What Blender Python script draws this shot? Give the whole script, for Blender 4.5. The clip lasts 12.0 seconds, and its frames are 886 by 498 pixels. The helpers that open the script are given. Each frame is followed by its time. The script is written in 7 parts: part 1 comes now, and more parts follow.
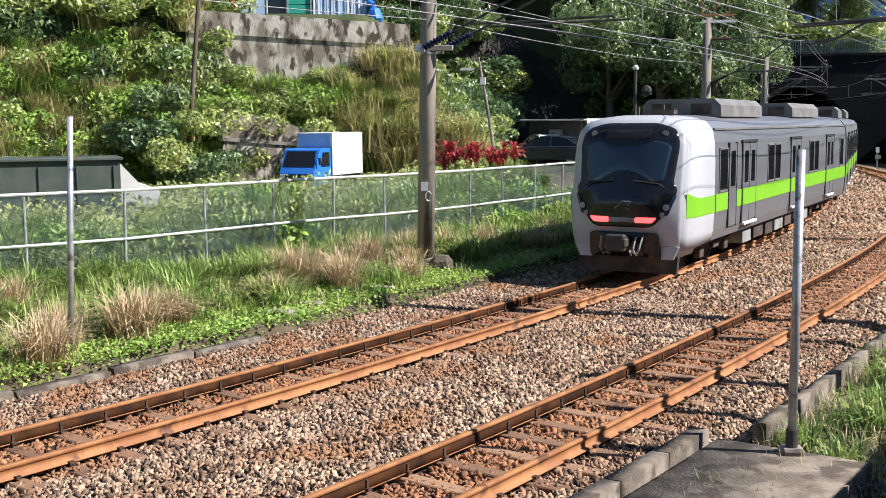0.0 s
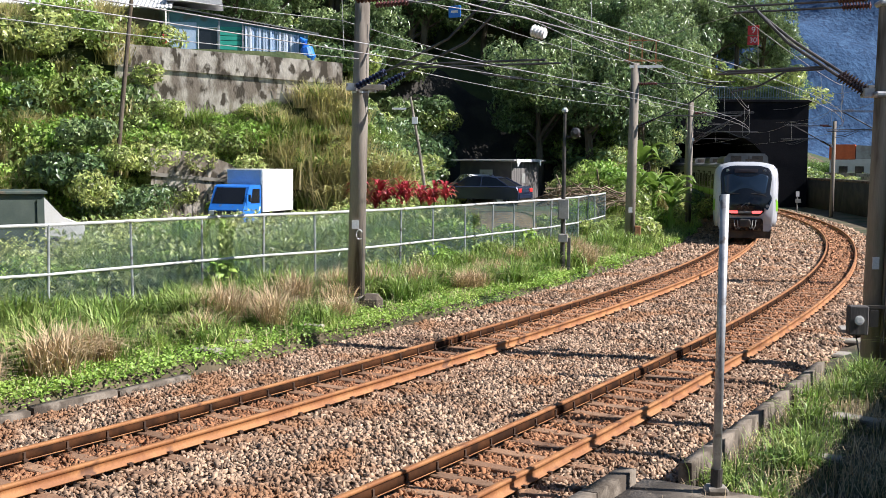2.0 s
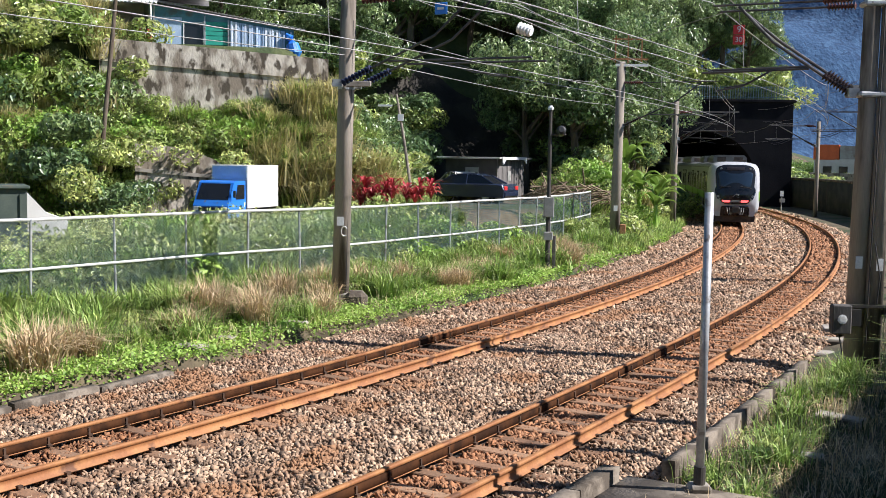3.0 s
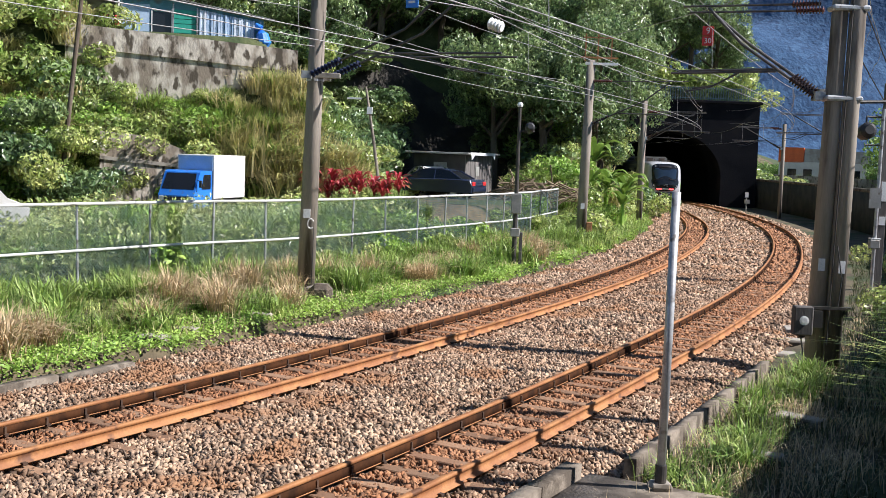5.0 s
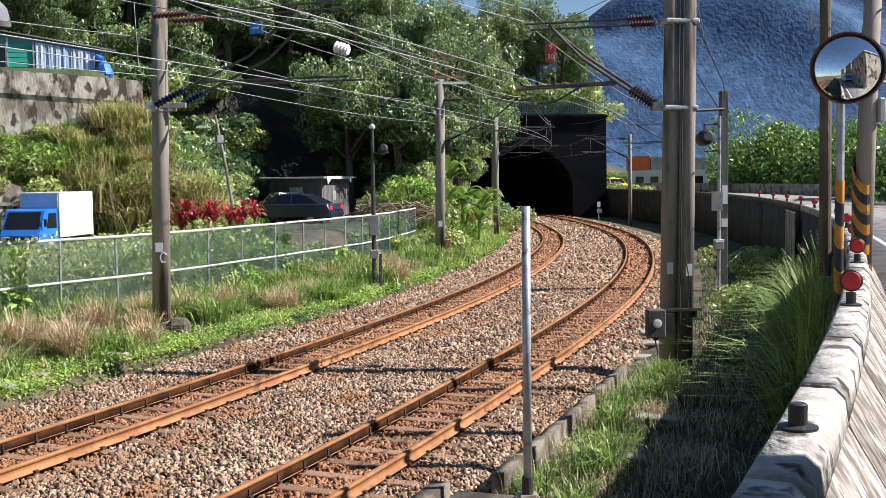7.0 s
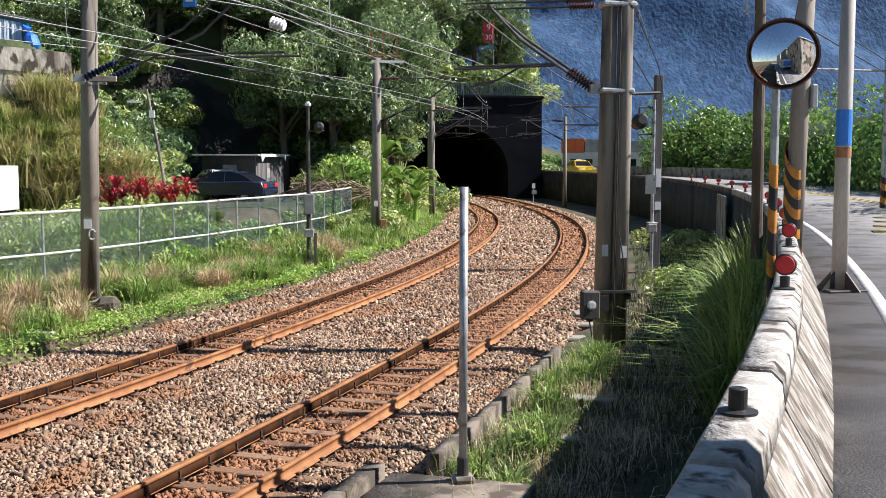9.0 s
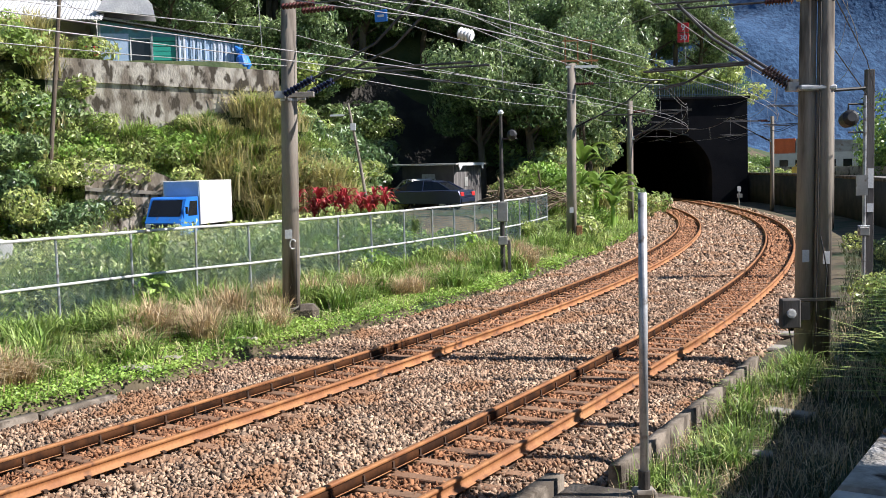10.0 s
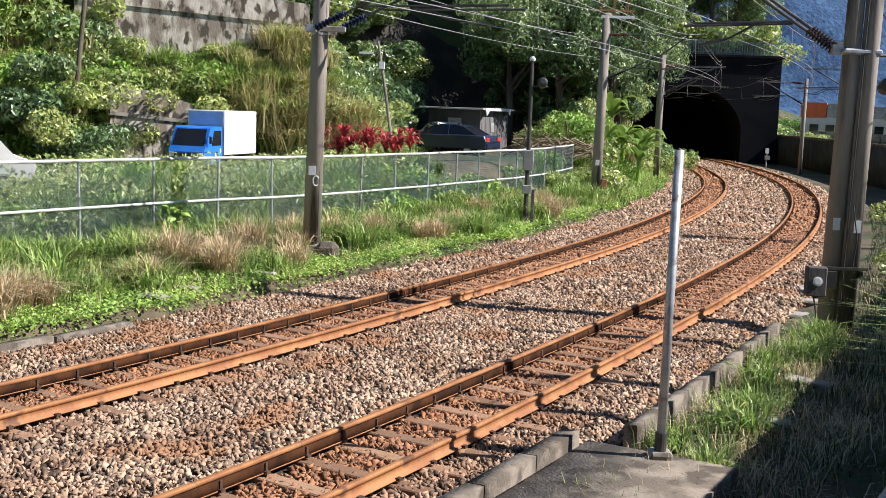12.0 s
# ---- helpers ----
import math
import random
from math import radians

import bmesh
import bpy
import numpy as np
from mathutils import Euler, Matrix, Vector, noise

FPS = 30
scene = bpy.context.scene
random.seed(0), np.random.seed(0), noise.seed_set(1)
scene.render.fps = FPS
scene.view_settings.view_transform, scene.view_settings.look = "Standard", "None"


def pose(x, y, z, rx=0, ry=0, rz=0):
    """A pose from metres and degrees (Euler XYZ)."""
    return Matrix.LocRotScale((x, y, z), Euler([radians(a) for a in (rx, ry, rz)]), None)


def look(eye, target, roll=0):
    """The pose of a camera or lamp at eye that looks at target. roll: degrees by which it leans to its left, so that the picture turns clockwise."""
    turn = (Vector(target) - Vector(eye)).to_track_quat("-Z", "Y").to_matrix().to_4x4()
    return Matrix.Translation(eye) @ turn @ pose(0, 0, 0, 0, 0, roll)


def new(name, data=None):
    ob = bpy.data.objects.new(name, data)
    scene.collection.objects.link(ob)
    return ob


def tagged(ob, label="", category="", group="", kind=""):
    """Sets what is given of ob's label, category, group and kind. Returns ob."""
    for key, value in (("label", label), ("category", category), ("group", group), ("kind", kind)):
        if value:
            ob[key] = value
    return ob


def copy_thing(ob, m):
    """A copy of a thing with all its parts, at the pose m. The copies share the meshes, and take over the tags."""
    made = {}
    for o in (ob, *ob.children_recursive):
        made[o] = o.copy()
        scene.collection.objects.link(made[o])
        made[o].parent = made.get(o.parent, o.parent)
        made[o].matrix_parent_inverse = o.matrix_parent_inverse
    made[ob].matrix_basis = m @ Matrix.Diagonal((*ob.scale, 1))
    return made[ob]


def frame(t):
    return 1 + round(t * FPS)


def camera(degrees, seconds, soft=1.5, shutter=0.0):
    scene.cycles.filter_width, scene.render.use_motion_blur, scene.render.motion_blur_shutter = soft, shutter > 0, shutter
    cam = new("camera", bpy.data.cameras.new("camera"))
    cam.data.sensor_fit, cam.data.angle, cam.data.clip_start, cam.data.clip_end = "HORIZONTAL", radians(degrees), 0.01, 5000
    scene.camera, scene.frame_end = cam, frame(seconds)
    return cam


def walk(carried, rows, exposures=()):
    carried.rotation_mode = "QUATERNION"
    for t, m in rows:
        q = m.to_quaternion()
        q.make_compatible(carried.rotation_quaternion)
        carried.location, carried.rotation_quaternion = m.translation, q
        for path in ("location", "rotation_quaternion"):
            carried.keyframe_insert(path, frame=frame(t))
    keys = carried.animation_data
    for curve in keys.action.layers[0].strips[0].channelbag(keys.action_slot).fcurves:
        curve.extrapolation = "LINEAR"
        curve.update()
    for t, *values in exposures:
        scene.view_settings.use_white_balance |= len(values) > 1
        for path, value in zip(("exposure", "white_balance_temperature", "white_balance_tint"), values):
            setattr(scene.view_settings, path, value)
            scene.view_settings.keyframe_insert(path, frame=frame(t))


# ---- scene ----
cam = camera(45.375, 12.0, soft=0.75)
# seconds, eye x, y, z, yaw, pitch, roll (degrees): a hand-held camera beside the road wall
PATH = [
    (0.0, -0.028, -0.098, 3.407, 6.649, -6.748, -0.418),
    (0.5, -0.032, -0.116, 3.401, 5.665, -6.076, -0.305),
    (1.0, -0.050, -0.127, 3.412, 4.370, -4.689, 0.442),
    (1.5, -0.041, -0.130, 3.417, 3.612, -4.855, 0.494),
    (2.0, -0.037, -0.123, 3.426, 2.852, -4.686, 0.492),
    (2.5, -0.029, -0.108, 3.420, 2.447, -4.749, 0.396),
    (3.0, -0.029, -0.089, 3.413, 2.060, -4.804, 0.873),
    (5.0, -0.026, -0.043, 3.410, 0.252, -5.045, 2.113),
    (5.5, -0.000, -0.000, 3.404, -0.000, -4.611, 1.849),
    (6.0, 0.013, -0.016, 3.421, -2.105, -4.364, 1.466),
    (6.5, 0.050, -0.032, 3.422, -6.755, -3.689, -0.193),
    (7.0, 0.053, -0.013, 3.424, -7.187, -3.803, -0.701),
    (7.2, 0.054, -0.005, 3.428, -7.944, -3.511, -0.778),
    (8.8, -0.001, 0.081, 3.426, -11.342, -4.300, -0.330),
    (9.0, 0.041, 0.094, 3.420, -10.725, -4.899, 0.147),
    (9.2, 0.041, -0.028, 3.436, -6.806, -4.440, 0.139),
    (9.5, 0.253, 0.055, 3.429, -0.150, -3.282, -0.234),
    (10.0, 0.320, 0.138, 3.428, 0.225, -4.442, -1.218),
    (10.5, 0.194, 0.288, 3.435, -3.687, -3.722, -0.256),
    (11.0, 0.077, 0.337, 3.416, -6.150, -8.192, 4.405),
    (11.2, 0.046, 0.203, 3.427, -4.023, -8.277, 4.945),
    (11.5, 0.098, 0.311, 3.407, 1.280, -8.672, 3.905),
    (12.0, 0.239, 0.365, 3.429, 1.219, -7.468, 2.101),
]


def held(x, y, z, yaw, pitch, roll):
    return Matrix.Translation((x, y, z)) @ Euler((radians(90 + pitch), 0, radians(yaw))).to_matrix().to_4x4() @ pose(0, 0, 0, 0, 0, roll)


walk(cam, [(r[0], held(*r[1:])) for r in PATH])

# ---- daylight ----
SUN_EL, SHADE = radians(42), Vector((-1, 0.12))
world = bpy.data.worlds.new("sky")
scene.world = world
world.use_nodes = True
wn = world.node_tree.nodes
sky = wn.new("ShaderNodeTexSky")
sky.sky_type, sky.sun_disc, sky.sun_elevation = "NISHITA", False, SUN_EL
sun_dir = Vector((-SHADE.x, -SHADE.y, 0)).normalized() * math.cos(SUN_EL) + Vector((0, 0, math.sin(SUN_EL)))
sky.sun_rotation = math.atan2(sun_dir.x, sun_dir.y)
sky.air_density, sky.dust_density, sky.ozone_density = 1.0, 0.1, 5.0
world.node_tree.links.new(sky.outputs[0], wn["Background"].inputs[0])
wn["Background"].inputs[1].default_value = 0.06
sun = new("sun", bpy.data.lights.new("sun", "SUN"))
sun.data.energy, sun.data.angle, sun.data.color = 5.0, radians(0.5), (1, 0.955, 0.955)
sun.matrix_world = look(sun_dir * 100, (0, 0, 0))
scene.view_settings.exposure = 0.84

# ---- materials ----


def material(name, c1, c2, scale=3.0, rough=0.8, metal=0.0, bump=0.3, fine=40.0, island=0.0, dirt=None, dirt_scale=0.6, dirt_at=0.55, gloss=0.5, leaf=0.0, obj=0.0, stretch=(1, 1, 1)):
    """Two tones in a coarse noise, a fine noise on top, optional stains and per-piece variation."""
    m = bpy.data.materials.new(name)
    m.use_nodes = True
    n, l = m.node_tree.nodes, m.node_tree.links
    b = n["Principled BSDF"]
    b.inputs["Roughness"].default_value, b.inputs["Metallic"].default_value = rough, metal
    b.inputs["Specular IOR Level"].default_value = gloss
    tc = n.new("ShaderNodeTexCoord")
    mp = n.new("ShaderNodeMapping")
    mp.inputs["Scale"].default_value = stretch
    l.new(tc.outputs["Object"], mp.inputs[0])

    def noise_of(sc, detail=5.0):
        t = n.new("ShaderNodeTexNoise")
        t.inputs["Scale"].default_value, t.inputs["Detail"].default_value = sc, detail
        l.new(mp.outputs[0], t.inputs["Vector"])
        return t.outputs["Fac"]

    def mixed(fac, a, c):
        x = n.new("ShaderNodeMix")
        x.data_type = "RGBA"
        l.new(fac, x.inputs[0])
        for sock, v in ((x.inputs[6], a), (x.inputs[7], c)):
            if isinstance(v, tuple):
                sock.default_value = (*v, 1)
            else:
                l.new(v, sock)
        return x.outputs[2]

    def steep(fac, lo, hi):
        r = n.new("ShaderNodeMapRange")
        r.inputs[1].default_value, r.inputs[2].default_value = lo, hi
        l.new(fac, r.inputs[0])
        return r.outputs[0]

    def times(col, fac, lo, hi):
        r = n.new("ShaderNodeMapRange")
        r.inputs[3].default_value, r.inputs[4].default_value = lo, hi
        l.new(fac, r.inputs[0])
        h = n.new("ShaderNodeHueSaturation")
        l.new(r.outputs[0], h.inputs["Value"])
        l.new(col, h.inputs["Color"])
        return h.outputs[0]

    col = mixed(steep(noise_of(scale), 0.42, 0.58), c1, c2)
    if island or obj:
        if obj:
            g = n.new("ShaderNodeObjectInfo")
            rnd, amount = g.outputs["Random"], obj
        else:
            g = n.new("ShaderNodeNewGeometry")
            rnd, amount = g.outputs["Random Per Island"], island
        w = n.new("ShaderNodeTexWhiteNoise")
        w.noise_dimensions = "1D"
        l.new(rnd, w.inputs["W"])
        pick = mixed(rnd, c1, c2)
        col = mixed(steep(noise_of(scale * 0.37), 0.3, 0.7), col, pick)
        col = times(col, w.outputs[0], 1 - amount, 1 + amount)
    fn = noise_of(fine, 3.0)
    col = times(col, fn, 0.75, 1.25)
    if dirt:
        col = mixed(steep(noise_of(dirt_scale, 8.0), dirt_at, dirt_at + 0.08), col, dirt)
    l.new(col, b.inputs["Base Color"])
    if bump:
        bp = n.new("ShaderNodeBump")
        bp.inputs["Strength"].default_value, bp.inputs["Distance"].default_value = bump, 0.4 / fine
        l.new(fn, bp.inputs["Height"])
        l.new(bp.outputs[0], b.inputs["Normal"])
    if leaf:
        t = n.new("ShaderNodeBsdfTranslucent")
        l.new(col, t.inputs[0])
        x = n.new("ShaderNodeMixShader")
        x.inputs[0].default_value = leaf
        l.new(b.outputs[0], x.inputs[1])
        l.new(t.outputs[0], x.inputs[2])
        l.new(x.outputs[0], n["Material Output"].inputs[0])
    return m


def glow(name, colour, strength):
    m = bpy.data.materials.new(name)
    m.use_nodes = True
    b = m.node_tree.nodes["Principled BSDF"]
    b.inputs["Base Color"].default_value = (*colour, 1)
    b.inputs["Emission Color"].default_value, b.inputs["Emission Strength"].default_value = (*colour, 1), strength
    return m


M = {
    "soil": material("soil", (0.075, 0.058, 0.034), (0.125, 0.098, 0.055), 1.2, 0.95, fine=25, dirt=(0.035, 0.055, 0.016), dirt_scale=0.35, dirt_at=0.5),
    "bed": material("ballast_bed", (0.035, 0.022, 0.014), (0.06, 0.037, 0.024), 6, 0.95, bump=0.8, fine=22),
    "stone": material("ballast_stone", (0.215, 0.125, 0.073), (0.40, 0.285, 0.195), 1.1, 0.9, bump=0.2, fine=60, island=0.72, dirt=(0.29, 0.155, 0.08), dirt_scale=0.8, dirt_at=0.54),
    "stone_rust": material("rusty_ballast_stone", (0.22, 0.095, 0.042), (0.36, 0.18, 0.09), 1.1, 0.9, bump=0.2, fine=60, island=0.45),
    "rail": material("rusty_rail", (0.36, 0.165, 0.06), (0.27, 0.11, 0.04), 2.5, 0.75, 0.0, 0.25, 30, dirt=(0.13, 0.055, 0.025), dirt_scale=3.0, dirt_at=0.6),
    "rail_top": material("worn_rail_head", (0.42, 0.24, 0.13), (0.36, 0.19, 0.09), 2.5, 0.45, 0.25, 0.1, 30),
    "clip": material("dark_rail_clip", (0.05, 0.03, 0.02), (0.09, 0.05, 0.03), 6, 0.8, 0.2),
    "sleeper": material("weathered_sleeper", (0.19, 0.10, 0.055), (0.28, 0.17, 0.10), 4, 0.9, bump=0.6, fine=30, obj=0.25, stretch=(1, 1, 1)),
    "concrete": material("weathered_concrete", (0.33, 0.30, 0.26), (0.24, 0.215, 0.18), 1.5, 0.9, bump=0.3, fine=35, dirt=(0.09, 0.075, 0.055), dirt_scale=1.6, dirt_at=0.53),
    "old_concrete": material("stained_concrete", (0.56, 0.49, 0.40), (0.36, 0.31, 0.25), 1.3, 0.95, bump=0.8, fine=9, dirt=(0.10, 0.08, 0.06), dirt_scale=1.1, dirt_at=0.52, stretch=(1, 1, 0.55)),
    "pole": material("concrete_pole", (0.31, 0.27, 0.22), (0.21, 0.18, 0.145), 3.0, 0.9, bump=0.3, fine=50, dirt=(0.075, 0.06, 0.045), dirt_scale=3.0, dirt_at=0.55, stretch=(1, 1, 0.12)),
    # near-black tone shared by portal face, bore and coping
    "portal_black": material("near_black_portal", (0.007, 0.008, 0.011), (0.012, 0.0125, 0.0155), 0.5, 0.95, bump=0.2, fine=8, dirt=(0.017, 0.016, 0.017), dirt_scale=0.4, gloss=0.08),
    "wall_white": material("whitewashed_wall", (0.55, 0.525, 0.485), (0.38, 0.35, 0.305), 6, 0.9, bump=1.0, fine=30, dirt=(0.085, 0.065, 0.05), dirt_scale=5.0, dirt_at=0.545, stretch=(1, 1, 1)),
    "asphalt": material("asphalt", (0.25, 0.24, 0.226), (0.32, 0.306, 0.288), 1.6, 0.9, bump=0.5, fine=60, dirt=(0.19, 0.172, 0.148), dirt_scale=1.3, dirt_at=0.55),
    "steel": material("galvanised_steel", (0.52, 0.53, 0.53), (0.36, 0.37, 0.38), 4, 0.45, 0.5, 0.1, 40, dirt=(0.19, 0.165, 0.14), dirt_scale=6, dirt_at=0.58),
    "dark_steel": material("dark_steel", (0.05, 0.048, 0.045), (0.08, 0.07, 0.06), 4, 0.6, 0.3, 0.15, 40),
    "wire": material("wire_metal", (0.42, 0.41, 0.40), (0.30, 0.29, 0.28), 2, 0.5, 0.4, 0.0, 40),
    "dark_wire": material("black_cable", (0.02, 0.02, 0.02), (0.03, 0.03, 0.03), 2, 0.6, 0.0, 0.0, 40),
    "porcelain": material("brown_porcelain", (0.035, 0.02, 0.018), (0.05, 0.03, 0.025), 4, 0.25, 0.0, 0.0, 40),
    "leaf_hill": material("hill_leaves", (0.22, 0.32, 0.085), (0.58, 0.60, 0.22), 0.35, 0.36, bump=0, island=0.65, leaf=0.42, gloss=0.7),
    "leaf_dark": material("tree_leaves", (0.09, 0.165, 0.065), (0.31, 0.39, 0.155), 0.3, 0.34, bump=0, island=0.65, leaf=0.35, gloss=0.75),
    "leaf_belt": material("belt_leaves", (0.10, 0.20, 0.045), (0.28, 0.40, 0.10), 0.4, 0.4, bump=0, island=0.5, leaf=0.35),
    "leaf_bright": material("bright_leaves", (0.22, 0.38, 0.065), (0.40, 0.54, 0.12), 0.6, 0.5, bump=0, island=0.35, leaf=0.3),
    "grass": material("green_grass", (0.16, 0.29, 0.05), (0.47, 0.52, 0.17), 0.6, 0.5, bump=0, island=0.55, leaf=0.32),
    "grass_gold": material("golden_reed_grass", (0.48, 0.47, 0.19), (0.78, 0.66, 0.40), 0.4, 0.65, bump=0, island=0.4, leaf=0.42),
    "wall_stained": material("streaked_concrete", (0.60, 0.54, 0.46), (0.25, 0.205, 0.16), 1.6, 0.95, bump=0.5, fine=11, dirt=(0.085, 0.068, 0.05), dirt_scale=2.6, dirt_at=0.52, stretch=(1, 1, 0.5)),
    "straw": material("dry_grass", (0.48, 0.35, 0.19), (0.70, 0.56, 0.36), 0.8, 0.75, bump=0, island=0.3, leaf=0.15),
    "red_leaf": material("red_cordyline_leaves", (0.60, 0.05, 0.07), (0.80, 0.15, 0.14), 1.0, 0.45, bump=0, island=0.4, leaf=0.25),
    "bark": material("bark", (0.09, 0.065, 0.045), (0.14, 0.11, 0.08), 3, 0.95, bump=0.8, fine=18, stretch=(1, 1, 0.3)),
    # forest colour mixed with the blue of distance haze
    "mountain": material("haze_blue_forest", (0.018, 0.062, 0.14), (0.038, 0.098, 0.195), 0.05, 0.95, bump=0.7, fine=0.15, dirt=(0.012, 0.045, 0.11), dirt_scale=0.1, dirt_at=0.52, stretch=(1.4, 0.9, 0.9)),
    "hill_core": material("undergrowth", (0.035, 0.055, 0.018), (0.07, 0.085, 0.03), 0.5, 0.95, bump=0.8, fine=6),
    "rock": material("shade_black_rock", (0.02, 0.018, 0.015), (0.04, 0.035, 0.028), 0.8, 0.95, bump=0.9, fine=5),
    "train_white": material("white_gelcoat", (0.52, 0.53, 0.55), (0.49, 0.50, 0.52), 1, 0.28, 0.0, 0.0, 40),
    "train_steel": material("brushed_stainless", (0.28, 0.285, 0.295), (0.25, 0.255, 0.265), 1.2, 0.38, 0.55, 0.05, 60, stretch=(1, 0.05, 1)),
    "train_green": material("lime_stripe", (0.22, 0.52, 0.03), (0.20, 0.49, 0.03), 1, 0.35, 0.0, 0.0, 40),
    "train_black": material("gloss_black_mask", (0.010, 0.011, 0.014), (0.013, 0.014, 0.017), 1, 0.12, 0.0, 0.0, 40),
    "train_glass": material("tinted_glass", (0.02, 0.035, 0.06), (0.015, 0.028, 0.05), 0.6, 0.06, 0.0, 0.0, 40, gloss=0.8),
    "window_dark": material("dark_window", (0.006, 0.007, 0.009), (0.01, 0.011, 0.013), 1, 0.1, 0.0, 0.0, 40),
    "train_roof": material("grey_roof_unit", (0.20, 0.19, 0.175), (0.14, 0.135, 0.125), 2, 0.6, 0.0, 0.1, 40),
    "train_under": material("underframe_dirt", (0.05, 0.04, 0.035), (0.10, 0.075, 0.055), 3, 0.85, 0.1, 0.3, 30),
    "tail_lamp": glow("red_tail_lamp", (1.0, 0.10, 0.10), 1.3),
    "blue_paint": material("blue_truck_paint", (0.02, 0.16, 0.58), (0.03, 0.19, 0.63), 1, 0.35, 0.0, 0.0, 40, dirt=(0.12, 0.14, 0.2), dirt_scale=3, dirt_at=0.66),
    "white_paint": material("white_paint", (0.66, 0.65, 0.63), (0.60, 0.59, 0.56), 1.5, 0.5, 0.0, 0.05, 40, dirt=(0.45, 0.43, 0.4), dirt_scale=1.2, dirt_at=0.65),
    "car_dark": material("dark_blue_car_paint", (0.025, 0.035, 0.07), (0.03, 0.042, 0.08), 1, 0.18, 0.3, 0.0, 40),
    "car_glass": material("car_glass", (0.012, 0.014, 0.018), (0.016, 0.018, 0.022), 1, 0.08, 0.0, 0.0, 40),
    "rubber": material("black_rubber", (0.018, 0.018, 0.018), (0.03, 0.028, 0.026), 4, 0.8, 0.0, 0.1, 40),
    "yellow_paint": material("yellow_taxi_paint", (0.80, 0.52, 0.02), (0.76, 0.48, 0.02), 1, 0.35, 0.0, 0.0, 40),
    "green_box": material("green_container_paint", (0.055, 0.075, 0.062), (0.075, 0.095, 0.078), 1.5, 0.6, 0.0, 0.1, 30, dirt=(0.12, 0.1, 0.07), dirt_scale=1.5, dirt_at=0.62),
    "teal": material("teal_wall_paint", (0.07, 0.20, 0.24), (0.11, 0.27, 0.30), 1.5, 0.7, 0.0, 0.1, 20, dirt=(0.10, 0.13, 0.12), dirt_scale=1.2, dirt_at=0.58),
    "teal_panel": material("teal_window_panel", (0.02, 0.30, 0.22), (0.03, 0.34, 0.25), 1.5, 0.5, 0.0, 0.1, 20),
    "curtain": material("pale_blue_curtain", (0.45, 0.58, 0.75), (0.78, 0.82, 0.88), 2.2, 0.9, 0.0, 0.1, 30, stretch=(1, 1, 0.1), dirt=(0.07, 0.22, 0.55), dirt_scale=2.0, dirt_at=0.6),
    "tarp_blue": material("blue_tarpaulin", (0.02, 0.16, 0.62), (0.03, 0.22, 0.70), 2, 0.5, 0.0, 0.4, 12),
    "tarp_white": material("white_tarpaulin", (0.60, 0.60, 0.60), (0.50, 0.50, 0.52), 2, 0.6, 0.0, 0.4, 12),
    "tin": material("corrugated_tin", (0.42, 0.42, 0.41), (0.32, 0.30, 0.28), 1.2, 0.6, 0.2, 0.1, 30, dirt=(0.22, 0.15, 0.10), dirt_scale=1.0, dirt_at=0.58),
    "plank": material("grey_weathered_plank", (0.11, 0.10, 0.095), (0.17, 0.16, 0.15), 2, 0.9, 0.0, 0.5, 30, obj=0.3, stretch=(1, 1, 0.1)),
    "shade_panel": material("dark_shade_panel", (0.035, 0.033, 0.032), (0.05, 0.047, 0.045), 2, 0.8, 0.0, 0.2, 30),
    "red_sign": material("red_enamel", (0.62, 0.03, 0.03), (0.56, 0.03, 0.03), 2, 0.45, 0.0, 0.05, 30),
    "sign_white": material("white_enamel", (0.8, 0.8, 0.78), (0.74, 0.74, 0.72), 2, 0.5, 0.0, 0.05, 30),
    "orange_paint": material("orange_stripe", (0.68, 0.28, 0.03), (0.52, 0.20, 0.03), 6, 0.6, 0.0, 0.1, 30, dirt=(0.16, 0.12, 0.09), dirt_scale=9, dirt_at=0.58),
    "black_paint": material("black_paint", (0.02, 0.02, 0.02), (0.03, 0.03, 0.03), 2, 0.5, 0.0, 0.05, 30),
    "road_white": material("white_road_line", (0.72, 0.71, 0.68), (0.60, 0.59, 0.56), 4, 0.8, 0.0, 0.1, 60),
    "road_yellow": material("yellow_road_line", (0.72, 0.48, 0.06), (0.60, 0.40, 0.06), 4, 0.8, 0.0, 0.1, 60),
    "orange_roof": material("orange_tin_roof", (0.75, 0.16, 0.05), (0.66, 0.13, 0.04), 1, 0.6, 0.0, 0.1, 10),
    "signal_grey": material("grey_cabinet_paint", (0.34, 0.34, 0.32), (0.27, 0.27, 0.25), 3, 0.6, 0.1, 0.1, 30, dirt=(0.16, 0.13, 0.1), dirt_scale=4, dirt_at=0.6),
    "mesh_net": material("green_fence_mesh", (0.045, 0.075, 0.08), (0.085, 0.13, 0.14), 3, 0.5, 0.3, 0.0, 40),
    # darker copy of the grass: the road wall's shade is in the colour
    "leaf_shade": material("shade_darkened_grass", (0.05, 0.075, 0.025), (0.10, 0.11, 0.045), 0.6, 0.7, bump=0, island=0.4, leaf=0.2),
    "mirror": material("mirror_glass", (0.9, 0.9, 0.9), (0.88, 0.88, 0.88), 1, 0.02, 1.0, 0.0, 40),
    "blue_band": material("blue_band", (0.04, 0.25, 0.75), (0.04, 0.22, 0.7), 1, 0.6, 0.0, 0.0, 40),
    "rust_band": material("rusty_band", (0.30, 0.13, 0.05), (0.4, 0.2, 0.1), 8, 0.8, 0.0, 0.2, 40),
